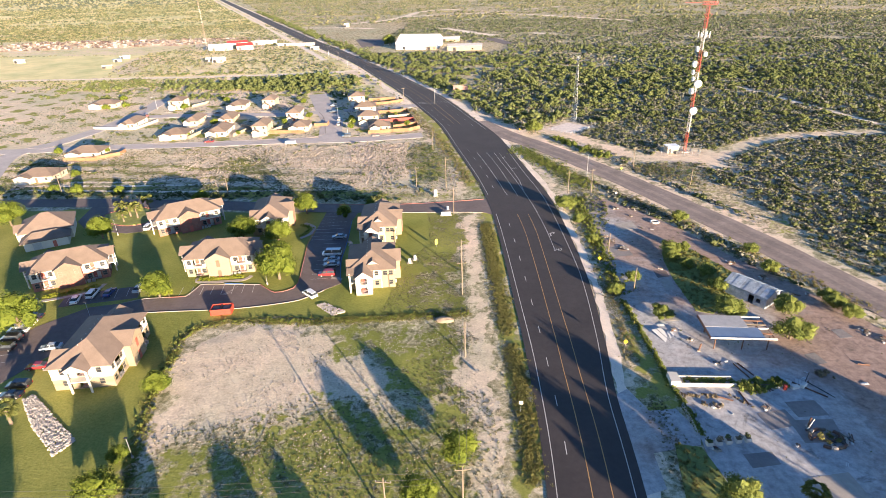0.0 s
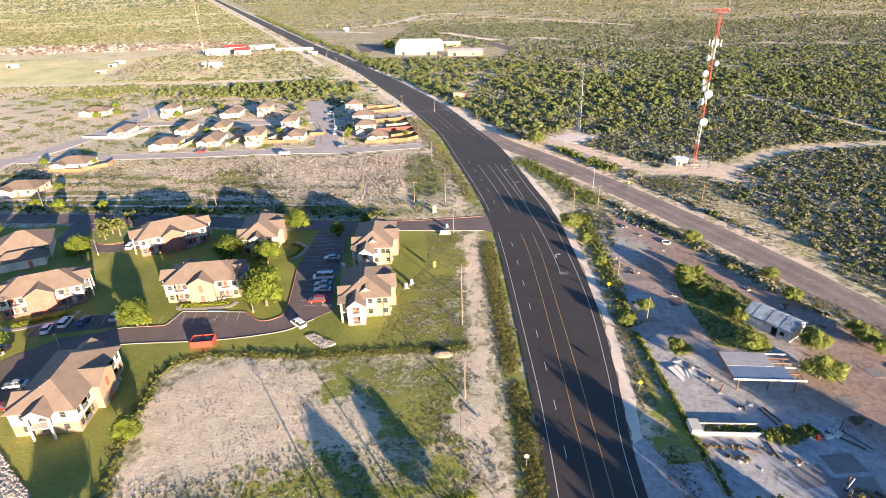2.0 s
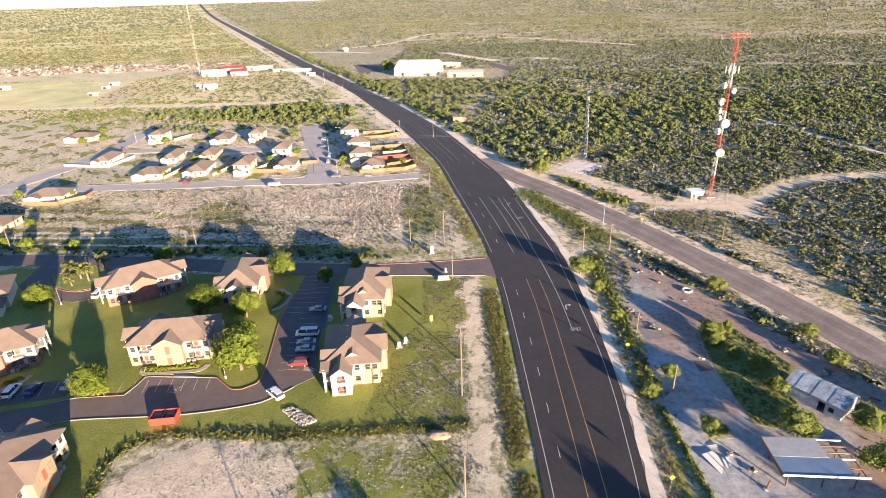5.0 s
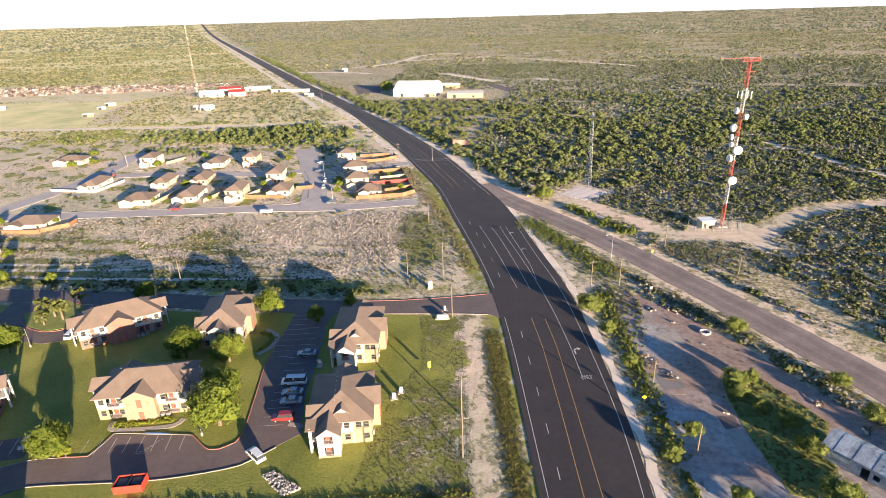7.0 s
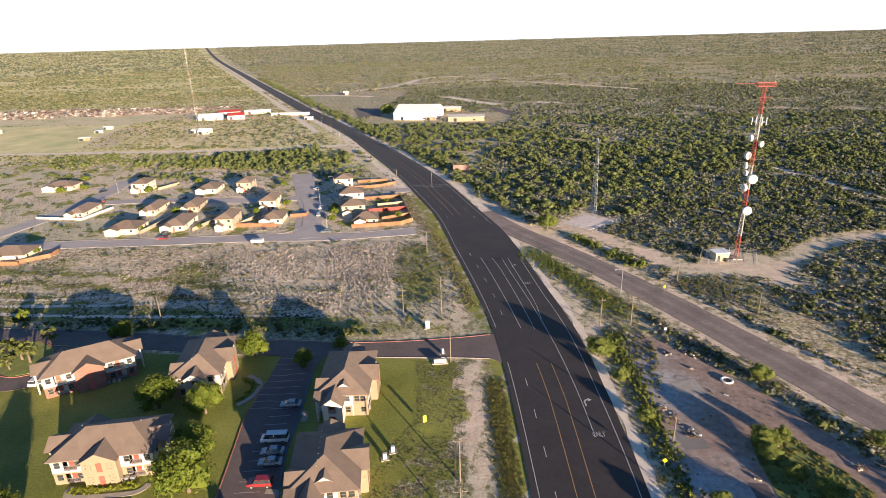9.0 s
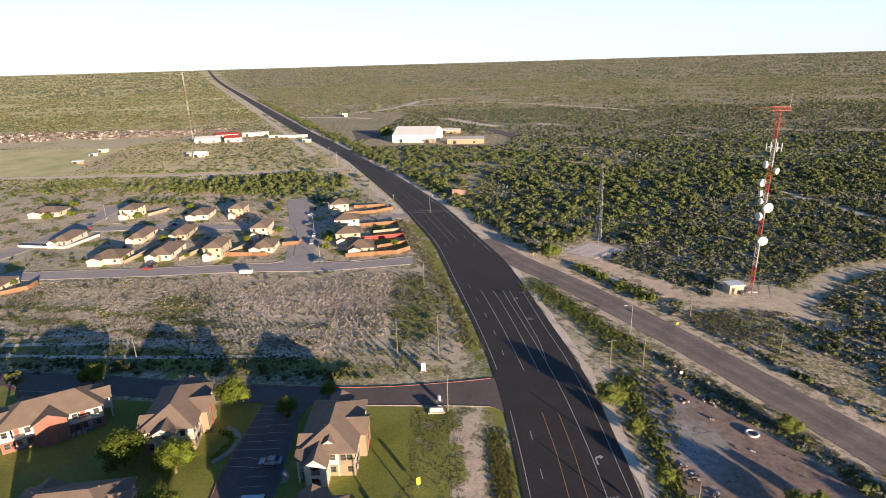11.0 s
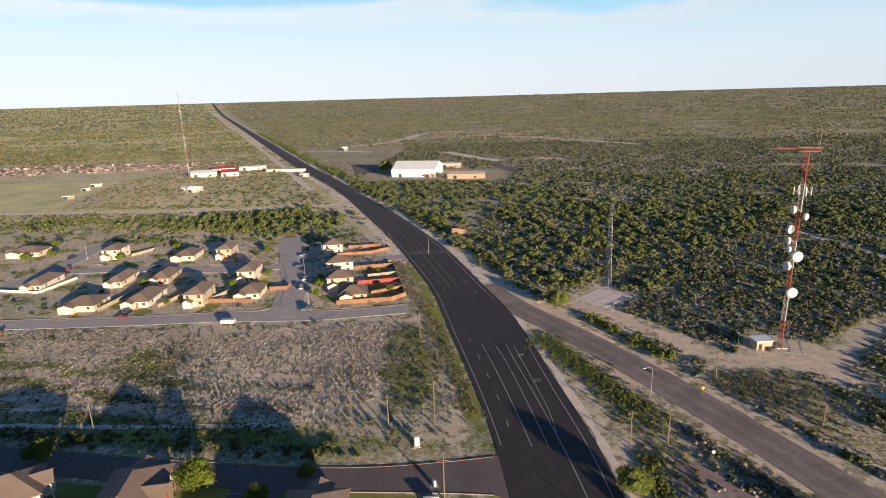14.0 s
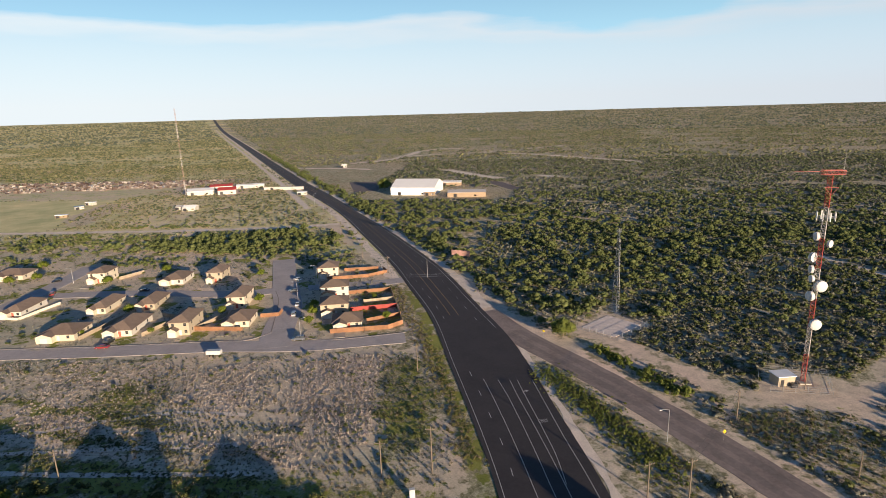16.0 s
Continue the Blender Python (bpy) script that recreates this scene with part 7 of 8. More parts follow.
kerb("kerb_pale", [(-95.5, 109.5), (-91, 112), (-86, 113)], CONCRETE, "pale concrete kerb of the car park")
kerb("kerb_red", [(-91, 112.2), (-86, 113), (-80.5, 113.9)], KERB_RED, "faded red painted kerb of the car park")
kerb("kerb_bays", [(-80.5, 113.9), (-79.8, 117.5), (-79.6, 120.3), (-71, 121), (-63, 121.4)], CONCRETE, "pale concrete kerb behind the bays")
kerb("kerb_blue", [(-73, 121.1), (-68, 121.3)], KERB_BLUE, "blue painted kerb at the disabled bay", 0.26, 0.26)
kerb("kerb_lawn", [(-63, 121.4), (-57.5, 117.7), (-54.2, 119.2), (-52.9, 122.4), (-55.5, 135), (-58.2, 147), (-59.3, 158)], KERB_RED, "faded pink kerb round the lawn")
kerb("kerb_south", [(-91, 101.8), (-87, 105.4), (-65, 109.0), (-52, 113.0), (-48.2, 115.4), (-44.5, 119.5)], CONCRETE, "pale concrete kerb along the drive")
kerb("kerb_east", [(-41, 123.7), (-42.2, 127.5), (-44.7, 137), (-46, 148), (-49, 166)], KERB_BLUE, "blue painted kerb by the parking bays")
kerb("kerb_access", [(-5.5, 187.8), (-16, 185.1), (-31, 182.1), (-47, 180.6), (-66, 180.5)], KERB_RED, "faded red kerb along the access road")
kerb("kerb_access_far", [(-66, 180.6), (-80, 180.6), (-115, 181.8), (-160, 181.3)], CONCRETE, "pale concrete kerb along the access road")
kerb("kerb_access_near", [(-5, 175.3), (-15, 175.0), (-30, 174.0), (-46, 172.8)], CONCRETE, "pale concrete kerb along the access road")
kerb("kerb_street_a", [(-240, 248), (-189, 257), (-149, 262.4), (-110, 269.3), (-99, 271), (-93, 278)], CONCRETE, "pale concrete kerb of the street", 0.4)
kerb("kerb_street_a_far", [(-80, 282), (-79, 276), (-68, 273), (-42, 281.5)], CONCRETE, "pale concrete kerb of the street", 0.4)
kerb("kerb_street_b", [(-93, 279), (-104, 312), (-112, 328)], CONCRETE, "pale concrete kerb of the side street", 0.4)


def bays(name, a, b, n, length, turn, label):
    """Painted bay lines between two ends of a row."""
    a, b = np.array(a, float), np.array(b, float)
    d = np.array([math.cos(radians(turn)), math.sin(radians(turn))])
    rows = [np.array([a + (b - a) * i / n, a + (b - a) * i / n + d * length]) for i in range(n + 1)]
    return paint(name, rows, 0.06, PAINT_WHITE, label, 0.066)


bays("bay_lines_west", (-82.5, 114.0), (-63.5, 117.2), 7, 4.6, 104, "white parking bay lines on dark asphalt")
bays("bay_lines_north", (-110.5, 108.2), (-94, 114), 6, 4.6, 112, "white parking bay lines on dark asphalt")
bays("bay_lines_east", (-45.5, 126), (-50.5, 165), 14, 4.8, 190, "white parking bay lines on dark asphalt")
bays("bay_lines_lawn", (-58.6, 150), (-60, 171), 8, 4.8, 8, "white parking bay lines on dark asphalt")
bays("bay_lines_far_west", (-112.5, 101.5), (-106.5, 84), 6, 4.8, 200, "white parking bay lines on dark asphalt")
hatch = [np.array([(-71.6 + 0.45 * k, 115.4 + 0.6 * k), (-69.9 + 0.15 * k, 115.7 + 0.62 * k)]) for k in range(8)]
paint("bay_hatching", hatch, 0.05, PAINT_WHITE, "white hatched lines beside the disabled bay", 0.066)


def path_slab(name, line, half, label):
    p = glide(line, 1.0)
    v, f = band(p, -half, half, 0.08, 0.2)
    return tagged(new(name, mesh_of(name, v, f, CONCRETE)), label, "footpath", "", "structure")


path_slab("pavement_path_a", [(-82, 124), (-81.5, 121.9), (-79, 121.6), (-73, 122.6), (-68.5, 124), (-67.6, 126.2)], 0.6, "curved concrete footpath before the apartments")
path_slab("pavement_path_b", [(-121, 110.2), (-119, 108.8), (-113, 111.5), (-107.5, 115.2), (-107, 119)], 0.6, "curved concrete footpath before the apartments")
path_slab("pavement_path_c", [(-41.5, 125.5), (-42.5, 126.2), (-44.5, 126.2)], 0.6, "short concrete footpath to the bays")
path_slab("pavement_path_d", [(-46, 150), (-44.8, 148.6), (-44.6, 146.6)], 0.6, "short concrete footpath to the bays")
path_slab("pavement_path_e", [(-62, 151), (-59.8, 155), (-60.4, 160), (-64.5, 163)], 0.6, "curved concrete footpath round the apartments")
planted("flower_bed", TUFT, np.vstack([along([(-81, 122.8), (-75, 124.2), (-70, 125.4)], 110, 0.5, 0.2, 0.45, 1.0, 51), along([(-119, 111), (-112, 114.6), (-108.5, 117)], 110, 0.5, 0.2, 0.45, 1.0, 52), along([(-62, 153), (-61, 158), (-64, 161)], 60, 0.5, 0.2, 0.45, 1.0, 53)]), LEAF_LIME, "yellow-green low bushes in a flower bed", "bushes")
island = slab("pavement_island", [(-140, 166), (-134, 160), (-126, 157.5), (-121, 160), (-120, 166), (-126, 172), (-133, 175)], 0.16, GRASS, label="grassy traffic island with a red kerb", category="traffic island")
kerb("kerb_island", [(-133, 175.2), (-140.2, 166), (-134, 159.8), (-126, 157.3), (-120.8, 159.8), (-119.8, 166), (-126, 172.2), (-133, 175.2)], KERB_RED, "red painted kerb of the traffic island")
slab("road_turning_loop", [(-150, 173.3), (-146, 160), (-138, 153.5), (-122, 151.5), (-112, 156), (-106, 166), (-104, 172.9)], 0.055, ASPHALT_LOT, label="dark asphalt turning loop", category="road")
STEEL_RED = plain("red_painted_steel", (0.42, 0.05, 0.03), 0.55, 1.0, 0.2, 12)
skip = thing("skip_enclosure", "bright red painted open rubbish enclosure with bins", "rubbish enclosure", pose(-67.0, 107.4, 0.05, 0, 0, 13))
for n_, b_ in (("front_panel", (-2.5, 2.5, -1.5, -1.35)), ("back_panel", (-2.5, 2.5, 1.35, 1.5)), ("side_panel", (-2.55, -2.4, -1.5, 1.5)), ("side_panel", (2.4, 2.55, -1.5, 1.5)), ("divider", (-0.07, 0.07, -1.35, 1.35))):
    part(n_, boxed(*b_, 0, 1.6), STEEL_RED if n_ != "divider" else DARK, skip)
for u in (-1.25, 1.25):
    part("bin", boxed(u - 0.95, u + 0.95, -0.9, 1.0, 0.05, 1.4, bevel=0.06), DARK, skip, "dark steel bin")

STONE = plain("pale_rock", (0.31, 0.28, 0.255), 0.9, 1.2, 0.25, 6, by_object=0.25)


def rocks(outline, n, r0, r1, label, seed):
    g = np.random.default_rng(seed)
    p = np.asarray(outline, float)
    lo, hi = p.min(0), p.max(0)
    iv, jf = ico()
    pieces = []
    while len(pieces) < n:
        x, y = g.uniform(lo, hi)
        if inside(outline, np.array(x), np.array(y)):
            v = iv * g.uniform(r0, r1) * g.uniform(0.6, 1.2, 3) * (1 + 0.18 * g.standard_normal((len(iv), 1)))
            pieces.append((v + (x, y, 0.1), jf))
    v, f = joined(pieces)
    return tagged(new("rock_bed", mesh_of("rock_bed", v, f, STONE)), label, "rocks", "", "stuff")


rocks([(-93, 73), (-91.5, 74.5), (-83, 69), (-74, 63.5), (-75.5, 59.5), (-85, 66)], 1500, 0.13, 0.30, "bed of pale broken rock on the lawn", 1)
rocks([(-44.2, 112.2), (-42.5, 113.4), (-35.8, 109.7), (-38.8, 107.6)], 300, 0.12, 0.28, "bed of pale broken rock below the drive", 2)
for x, y in ((-24.2, 136.6), (-23, 138.8), (-17.5, 177)):
    t = thing("utility_cabinet", "pale metal utility cabinet on a concrete pad", "utility cabinet", pose(x, y, 0, 0, 0, 20), "utility cabinets")
    part("body", boxed(-0.4, 0.4, -0.3, 0.3, 0.1, 1.4, bevel=0.05), DISH_WHITE, t)
    part("pad", boxed(-0.8, 0.8, -0.7, 0.7, -0.1, 0.12), CONCRETE, t)
    part("door", boxed(-0.32, 0.32, -0.33, -0.3, 0.25, 1.25), TRIM_WHITE, t)
sign = thing("yellow_board", "yellow-green sign board on a thin post", "sign", pose(-17.8, 147.6, 0, 0, 0, 30))
part("post", rods(((0, 0, 0), (0, 0, 1.4), 0.04)), METAL_GREY, sign)
part("board", boxed(-0.4, 0.4, -0.06, -0.02, 0.8, 2.5, bevel=0.02), plain("lime_board", (0.62, 0.66, 0.06), 0.5, 1.0, 0.08, 8), sign)
kiosk = thing("utility_kiosk", "tall white utility kiosk on a concrete pad", "utility kiosk", pose(-23.4, 190.6, 0, 0, 0, 15))
part("body", boxed(-0.6, 0.6, -0.5, 0.5, 0.1, 2.5, bevel=0.05), DISH_WHITE, kiosk)
part("door", boxed(-0.5, 0.5, -0.54, -0.5, 0.3, 2.3), TRIM_WHITE, kiosk)
part("pad", boxed(-1.0, 1.0, -0.9, 0.9, -0.1, 0.12), CONCRETE, kiosk)
monument = thing("entrance_sign", "small pale entrance sign wall by the access road", "sign", pose(-17.5, 172.2, 0, 0, 0, 10))
part("wall", boxed(-1.6, 1.6, -0.3, 0.3, 0, 1.3, bevel=0.05), STUCCO_WHITE, monument)
part("plinth", boxed(-2.0, 2.0, -0.6, 0.6, -0.1, 0.25), CONCRETE, monument)
mound = thing("earth_mound", "low pale mound of caliche soil", "mound", pose(-11.0, 107.6, 0))
bm = bmesh.new()
bmesh.ops.create_icosphere(bm, subdivisions=3, radius=1.0)
for v in bm.verts:
    v.co = Vector((v.co.x * 2.3, v.co.y * 1.2, max(-0.1, v.co.z * 0.9))) * (1 + 0.14 * noise.noise(v.co * 2.3))
part("heap", bm, plain("caliche", (0.26, 0.20, 0.15), 0.95, 1.0, 0.25, 5), mound)
trailer = thing("white_trailer", "low white box trailer at the street edge", "trailer", pose(-104.2, 257.6, 0, 0, 0, 7))
part("body", boxed(-2.5, 2.5, -1.0, 1.0, 0.6, 2.0, bevel=0.06), DISH_WHITE, trailer)
for u in (-1.2, 0.0):
    for s in (-1, 1):
        part("wheel", rods(((u, s * 0.95, 0.35), (u, s * 1.15, 0.35), 0.35, None, 12)), TYRE, trailer)
part("drawbar", rods(((2.5, 0, 0.65), (3.5, 0, 0.5), 0.06)), METAL_GREY, trailer)

# ---- derelict filling station ----
BLUE_TIN = plain("blue_tin", (0.17, 0.235, 0.345), 0.5, 0.6, 0.15, 5)
GREY_TIN = plain("grey_ribbed_tin", (0.44, 0.42, 0.41), 0.55, 0.7, 0.2, 5)
RUST = plain("rusty_steel", (0.14, 0.07, 0.045), 0.8, 1.2, 0.35, 9)
canopy = thing("filling_station_canopy", "half-stripped flat canopy, grey and blue roof sheets", "canopy", pose(47.3, 99.4, 0, 0, 0, 2))
part("roof_sheet", boxed(0.0, 9.2, 4.2, 8.8, 3.75, 3.9), GREY_TIN, canopy, "grey ribbed roof sheets")
for i in range(23):
    part("rib", boxed(0.1 + 0.4 * i, 0.16 + 0.4 * i, 4.2, 8.8, 3.9, 3.915), GREY_TIN, canopy)
part("blue_sheet", boxed(0.0, 11.2, 0.25, 4.15, 3.72, 3.87), BLUE_TIN, canopy, "faded blue roof sheets")
for i in range(18):
    part("blue_rib", boxed(0.1 + 0.62 * i, 0.16 + 0.62 * i, 0.25, 4.15, 3.87, 3.885), BLUE_TIN, canopy)
part("fascia", boxed(-0.1, 13.6, 0.0, 0.18, 3.55, 3.97, bevel=0.03), TRIM_WHITE, canopy, "white front fascia")
part("side_fascia", boxed(-0.15, 0.0, 0.22, 8.9, 3.4, 3.95), RUST, canopy)
for i, y in enumerate((2.2, 4.2, 5.6, 7.2, 8.7)):
    part("beam", boxed(8.8, 13.4, y - 0.1, y + 0.1, 3.5, 3.8), (RUST, TRIM_WHITE, WOOD_POLE)[i % 3], canopy)
for x in (9.2, 11.4, 13.3):
    part("joist", boxed(x - 0.06, x + 0.06, 0.2, 8.8, 3.45, 3.6), RUST, canopy)
for x, y in ((1.6, 1.4), (7.4, 1.4), (12.6, 1.4), (1.6, 7.6), (7.4, 7.6), (12.6, 7.6)):
    part("column", rods(((x, y, 0), (x, y, 3.5), 0.13, None, 10)), RUST, canopy)
shed = thing("tin_shed", "derelict shed with a weathered pale tin gable roof", "shed", pose(64.6, 124.0, 0.05, 0, 0, -48.4))
part("wall", walls_with_openings(10.5, 6.4, 3.0, {0: [(1.0, 2.3, 0.02, 2.3), (2.9, 3.9, 1.0, 2.0)]}), RUST_ROOF, shed)
for i in range(11):
    lift = 0.025 * ((i * 7) % 3)
    part("roof_sheet", gable_roof(6.4, -5.6 + 1.02 * i + 0.3, -5.6 + 1.02 * (i + 1) - 0.02, 3.02 + lift, 1.4, 0.3, 0.1), RUST_ROOF, shed).matrix_basis = pose(0, 0, 0, 0, 0, 90)
    part("seam", boxed(-0.03, 0.03, -0.05, 0.05, 0, 0.06), METAL_GREY, shed).matrix_basis = pose(5.6 - 1.02 * i, 0, 4.5)
part("gable", gabled_block(6.3, -5.24, 5.24, 0.02, 1.34), RUST_ROOF, shed).matrix_basis = pose(0, 0, 2.98, 0, 0, 90)
wall_low = thing("planter_wall", "low white planter wall with a block end", "planter wall", pose(36.9, 87.6, 0.05, 0, 0, 3.5))
part("wall", boxed(0, 12.4, -0.15, 0.15, 0, 0.75, bevel=0.03), STUCCO_WHITE, wall_low)
part("back_wall", boxed(0, 12.4, 2.4, 2.6, 0, 0.6, bevel=0.03), STUCCO_WHITE, wall_low)
part("pier", boxed(-0.4, 1.5, -0.4, 2.6, 0, 1.5, bevel=0.04), STUCCO_WHITE, wall_low, "pale yellow block pier")
for i in range(5):
    p = thing("planter_box", "white square planter with dry plants", "planter", pose(39.4 + 1.72 * i, 72.2 + 0.4 * i, 0.07, 0, 0, 8), "row of planters")
    tub = bmesh.new()
    box(tub, -0.5, 0.5, -0.5, 0.5, 0, 0.8, bevel=0.04)
    part("tub", tub, STUCCO_WHITE, p)
    part("soil", boxed(-0.42, 0.42, -0.42, 0.42, 0.8, 0.83), TRUNK, p)
    v, f = clump(200 + i, 3, 60, 0.2, 0.5, 0.8, 0.5)
    part("plant", mesh_of("plant", v * 0.7 + (0, 0, 0.8), f, LEAF_DRY if i % 2 else LEAF_MESQUITE), None, p)


def debris(x, y, kind, turn, s=1.0):
    if kind == "sheet":
        t = thing("roof_panel_scrap", "loose pale sheet of scrap metal lying flat", "scrap sheet", pose(x, y, 0.1, 4, -5, turn), "scrap on the forecourt")
        part("sheet", boxed(-1.2 * s, 1.2 * s, -0.6 * s, 0.6 * s, 0, 0.05, bevel=0.01), DISH_WHITE, t)
        part("batten", boxed(-1.2 * s, 1.2 * s, -0.05, 0.05, 0.05, 0.12), METAL_GREY, t)
    elif kind == "beam":
        t = thing("scrap_beam", "dark rusty steel beam lying on concrete", "scrap beam", pose(x, y, 0.08, 0, 0, turn), "scrap on the forecourt")
        part("flange", boxed(-2.4 * s, 2.4 * s, -0.12, 0.12, 0.0, 0.05), RUST, t)
        part("web", boxed(-2.4 * s, 2.4 * s, -0.03, 0.03, 0.05, 0.25), RUST, t)
    elif kind == "tyre":
        t = thing("concrete_ring", "white painted ring lying on the forecourt", "ring", pose(x, y, 0.1, 0, 0, turn))
        bm = bmesh.new()
        hoop = [[bm.verts.new(((1.2 + 0.28 * math.cos(k * 0.7854)) * math.cos(i * 0.2618), (1.2 + 0.28 * math.cos(k * 0.7854)) * math.sin(i * 0.2618), 0.24 + 0.24 * math.sin(k * 0.7854))) for k in range(8)] for i in range(24)]
        for i in range(24):
            for k in range(8):
                bm.faces.new((hoop[i][k], hoop[(i + 1) % 24][k], hoop[(i + 1) % 24][(k + 1) % 8], hoop[i][(k + 1) % 8]))
        part("ring", bm, DISH_WHITE, t)
    elif kind == "heap":
        g = np.random.default_rng(int(abs(x * 7 + y)))
        t = thing("scrap_heap", "heap of dark scrap timber and rubble", "scrap heap", pose(x, y, 0.07, 0, 0, turn), "scrap on the forecourt")
        for i in range(7):
            part("plank", boxed(-0.9 * s, 0.9 * s, -0.09, 0.09, 0, 0.1), (WOOD_POLE, RUST, DARK)[i % 3], t).matrix_basis = pose(g.uniform(-1, 1) * s, g.uniform(-0.7, 0.7) * s, 0.06 * i, 0, g.uniform(-8, 8), g.uniform(0, 180))
        for i in range(5):
            part("block", boxed(-0.25, 0.25, -0.2, 0.2, 0, 0.3, bevel=0.04), (CONCRETE, DISH_WHITE)[i % 2], t).matrix_basis = pose(g.uniform(-1.4, 1.4) * s, g.uniform(-1.1, 1.1) * s, 0, 0, 0, g.uniform(0, 90))
    elif kind == "pump":
        t = thing("pump_post", "rusty red leaning bollard post", "post", pose(x, y, 0.05, 0, 8, turn), "posts on the forecourt")
        part("post", rods(((0, 0, 0), (0, 0, 1.9), 0.16, None, 8)), RUST, t)
        part("base", boxed(-0.4, 0.4, -0.4, 0.4, 0, 0.15), CONCRETE, t)


for row in ((39.4, 104.8, "sheet", 118, 2.3), (41.0, 105.2, "sheet", 95, 1.1), (37.6, 106.4, "sheet", 10, 0.9), (39.6, 109.4, "sheet", 10, 0.8), (45.4, 99.8, "pump", 0, 1), (58.3, 78.3, "pump", 40, 1), (55.6, 88.9, "heap", 20, 1.2),
            (59.8, 90.2, "sheet", 60, 0.8), (61.8, 90.6, "sheet", 70, 0.8), (57.6, 89.5, "heap", 0, 0.7), (52, 93.5, "beam", 110, 1.0), (53, 94, "beam", 116, 0.9), (63, 88.5, "beam", 140, 1.3), (61, 74.5, "heap", 10, 1.5), (63, 75.2, "heap", 50, 1.2),
            (48, 95.5, "heap", 0, 0.5), (50, 96.5, "sheet", 30, 0.5), (41, 90, "heap", 30, 0.8), (46, 84.5, "beam", 160, 0.6), (43.5, 82, "heap", 60, 0.5), (51.2, 169.4, "tyre", 0, 1), (43.8, 186, "sheet", 30, 0.8), (45.5, 182, "heap", 0, 0.9),
            (33, 157.2, "heap", 20, 1.2), (35.1, 154.4, "heap", 70, 1.0), (37.6, 149.1, "heap", 120, 1.3), (53.2, 147.4, "heap", 20, 0.6), (47, 180.5, "heap", 40, 0.8), (74.4, 91.2, "sheet", 10, 0.6), (86, 107, "heap", 10, 1.3), (84, 109.5, "heap", 80, 1.0),
            (49.6, 85, "beam", 100, 0.8), (52.5, 82.5, "heap", 0, 0.6), (40.5, 181, "heap", 10, 0.8), (66, 142, "heap", 0, 0.8), (71.5, 134, "heap", 90, 1.0)):
    debris(*row)
g_ = np.random.default_rng(77)
for i in range(46):
    x_, y_ = g_.uniform(38, 90), g_.uniform(62, 178)
    if inside(STATION, np.array(x_), np.array(y_)) and not inside(GARDEN, np.array(x_), np.array(y_)) and math.hypot(x_ - 54, y_ - 104) > 9 and math.hypot(x_ - 65, y_ - 124) > 8:
        debris(x_, y_, ("heap", "sheet", "heap", "beam")[i % 4], g_.uniform(0, 180), g_.uniform(0.22, 0.5))

post = thing("leaning_post", "white steel post leaning on a black foot", "post", pose(57.6, 77.2, 0.07, 6, 14, 30))
part("shaft", rods(((0, 0, 0.3), (0, 0, 2.7), 0.09, None, 8)), DISH_WHITE, post)
part("foot", boxed(-0.35, 0.35, -0.2, 0.2, -0.05, 0.35, bevel=0.04), DARK, post)
part("bracket", boxed(-0.6, 0.2, -0.08, 0.08, 0.9, 1.05, bevel=0.02), DARK, post)
fallen = thing("fallen_pole", "long dark steel pole lying on the forecourt", "fallen pole", pose(63.7, 90.7, 0.16, 0, 0, -55))
part("shaft", rods(((0, 0, 0), (5.2, 0, 0.04), 0.09, 0.07, 8)), DARK, fallen)
part("base_plate", boxed(-0.12, 0.0, -0.25, 0.25, -0.08, 0.35, bevel=0.02), RUST, fallen)
stub = thing("stub_post", "short dark upright post beside the planter", "post", pose(63.3, 91.0, 0.07, 0, 5, 0))
part("shaft", rods(((0, 0, 0), (0, 0, 2.2), 0.07, None, 8)), DARK, stub)
part("cap", rods(((0, 0, 2.2), (0, 0, 2.26), 0.1, None, 8)), RUST, stub)
for x_, y_, a_ in ((60.4, 88.8, 15), (62.3, 89.5, 40)):
    crate = thing("white_appliance", "discarded white metal appliance lying on its back", "appliance", pose(x_, y_, 0.07, 0, 0, a_), "dumped appliances")
    part("body", boxed(-0.75, 0.75, -0.4, 0.4, 0, 0.65, bevel=0.05), DISH_WHITE, crate)
    part("door", boxed(-0.7, 0.7, -0.36, 0.36, 0.65, 0.7, bevel=0.02), TRIM_WHITE, crate)
drum = thing("red_drum", "battered red steel drum among the weeds", "drum", pose(58.4, 88.3, 0.07))
part("body", rods(((0, 0, 0), (0, 0, 0.95), 0.34, None, 14)), STEEL_RED, drum)
for z_ in (0.3, 0.62):
    part("hoop", rods(((0, 0, z_), (0, 0, z_ + 0.05), 0.36, None, 14)), STEEL_RED, drum)
bed = thing("round_planter_bed", "broken round stone planter bed full of weeds", "planter bed", pose(60.2, 75.2, 0.07))
for k_ in range(16):
    if k_ not in (3, 9, 10):
        part("stone", boxed(-0.55, 0.55, -0.22, 0.22, 0, 0.5, bevel=0.06), (CONCRETE, TRUNK, RUST)[k_ % 3], bed).matrix_basis = pose(2.9 * math.cos(k_ * 0.3927), 2.2 * math.sin(k_ * 0.3927), 0, 0, 0, k_ * 22.5 + 90)
v_, f_ = joined([(clump(210 + k_, 4, 60, 0.17, 0.5, 0.9, 0.5)[0] * g_s + (x_, y_, 0), clump(210 + k_, 4, 60, 0.17, 0.5, 0.9, 0.5)[1]) for k_, (x_, y_, g_s) in enumerate(((-1.2, 0.3, 1.0), (0.6, 0.8, 0.8), (1.4, -0.5, 0.7), (-0.3, -0.9, 0.6)))])
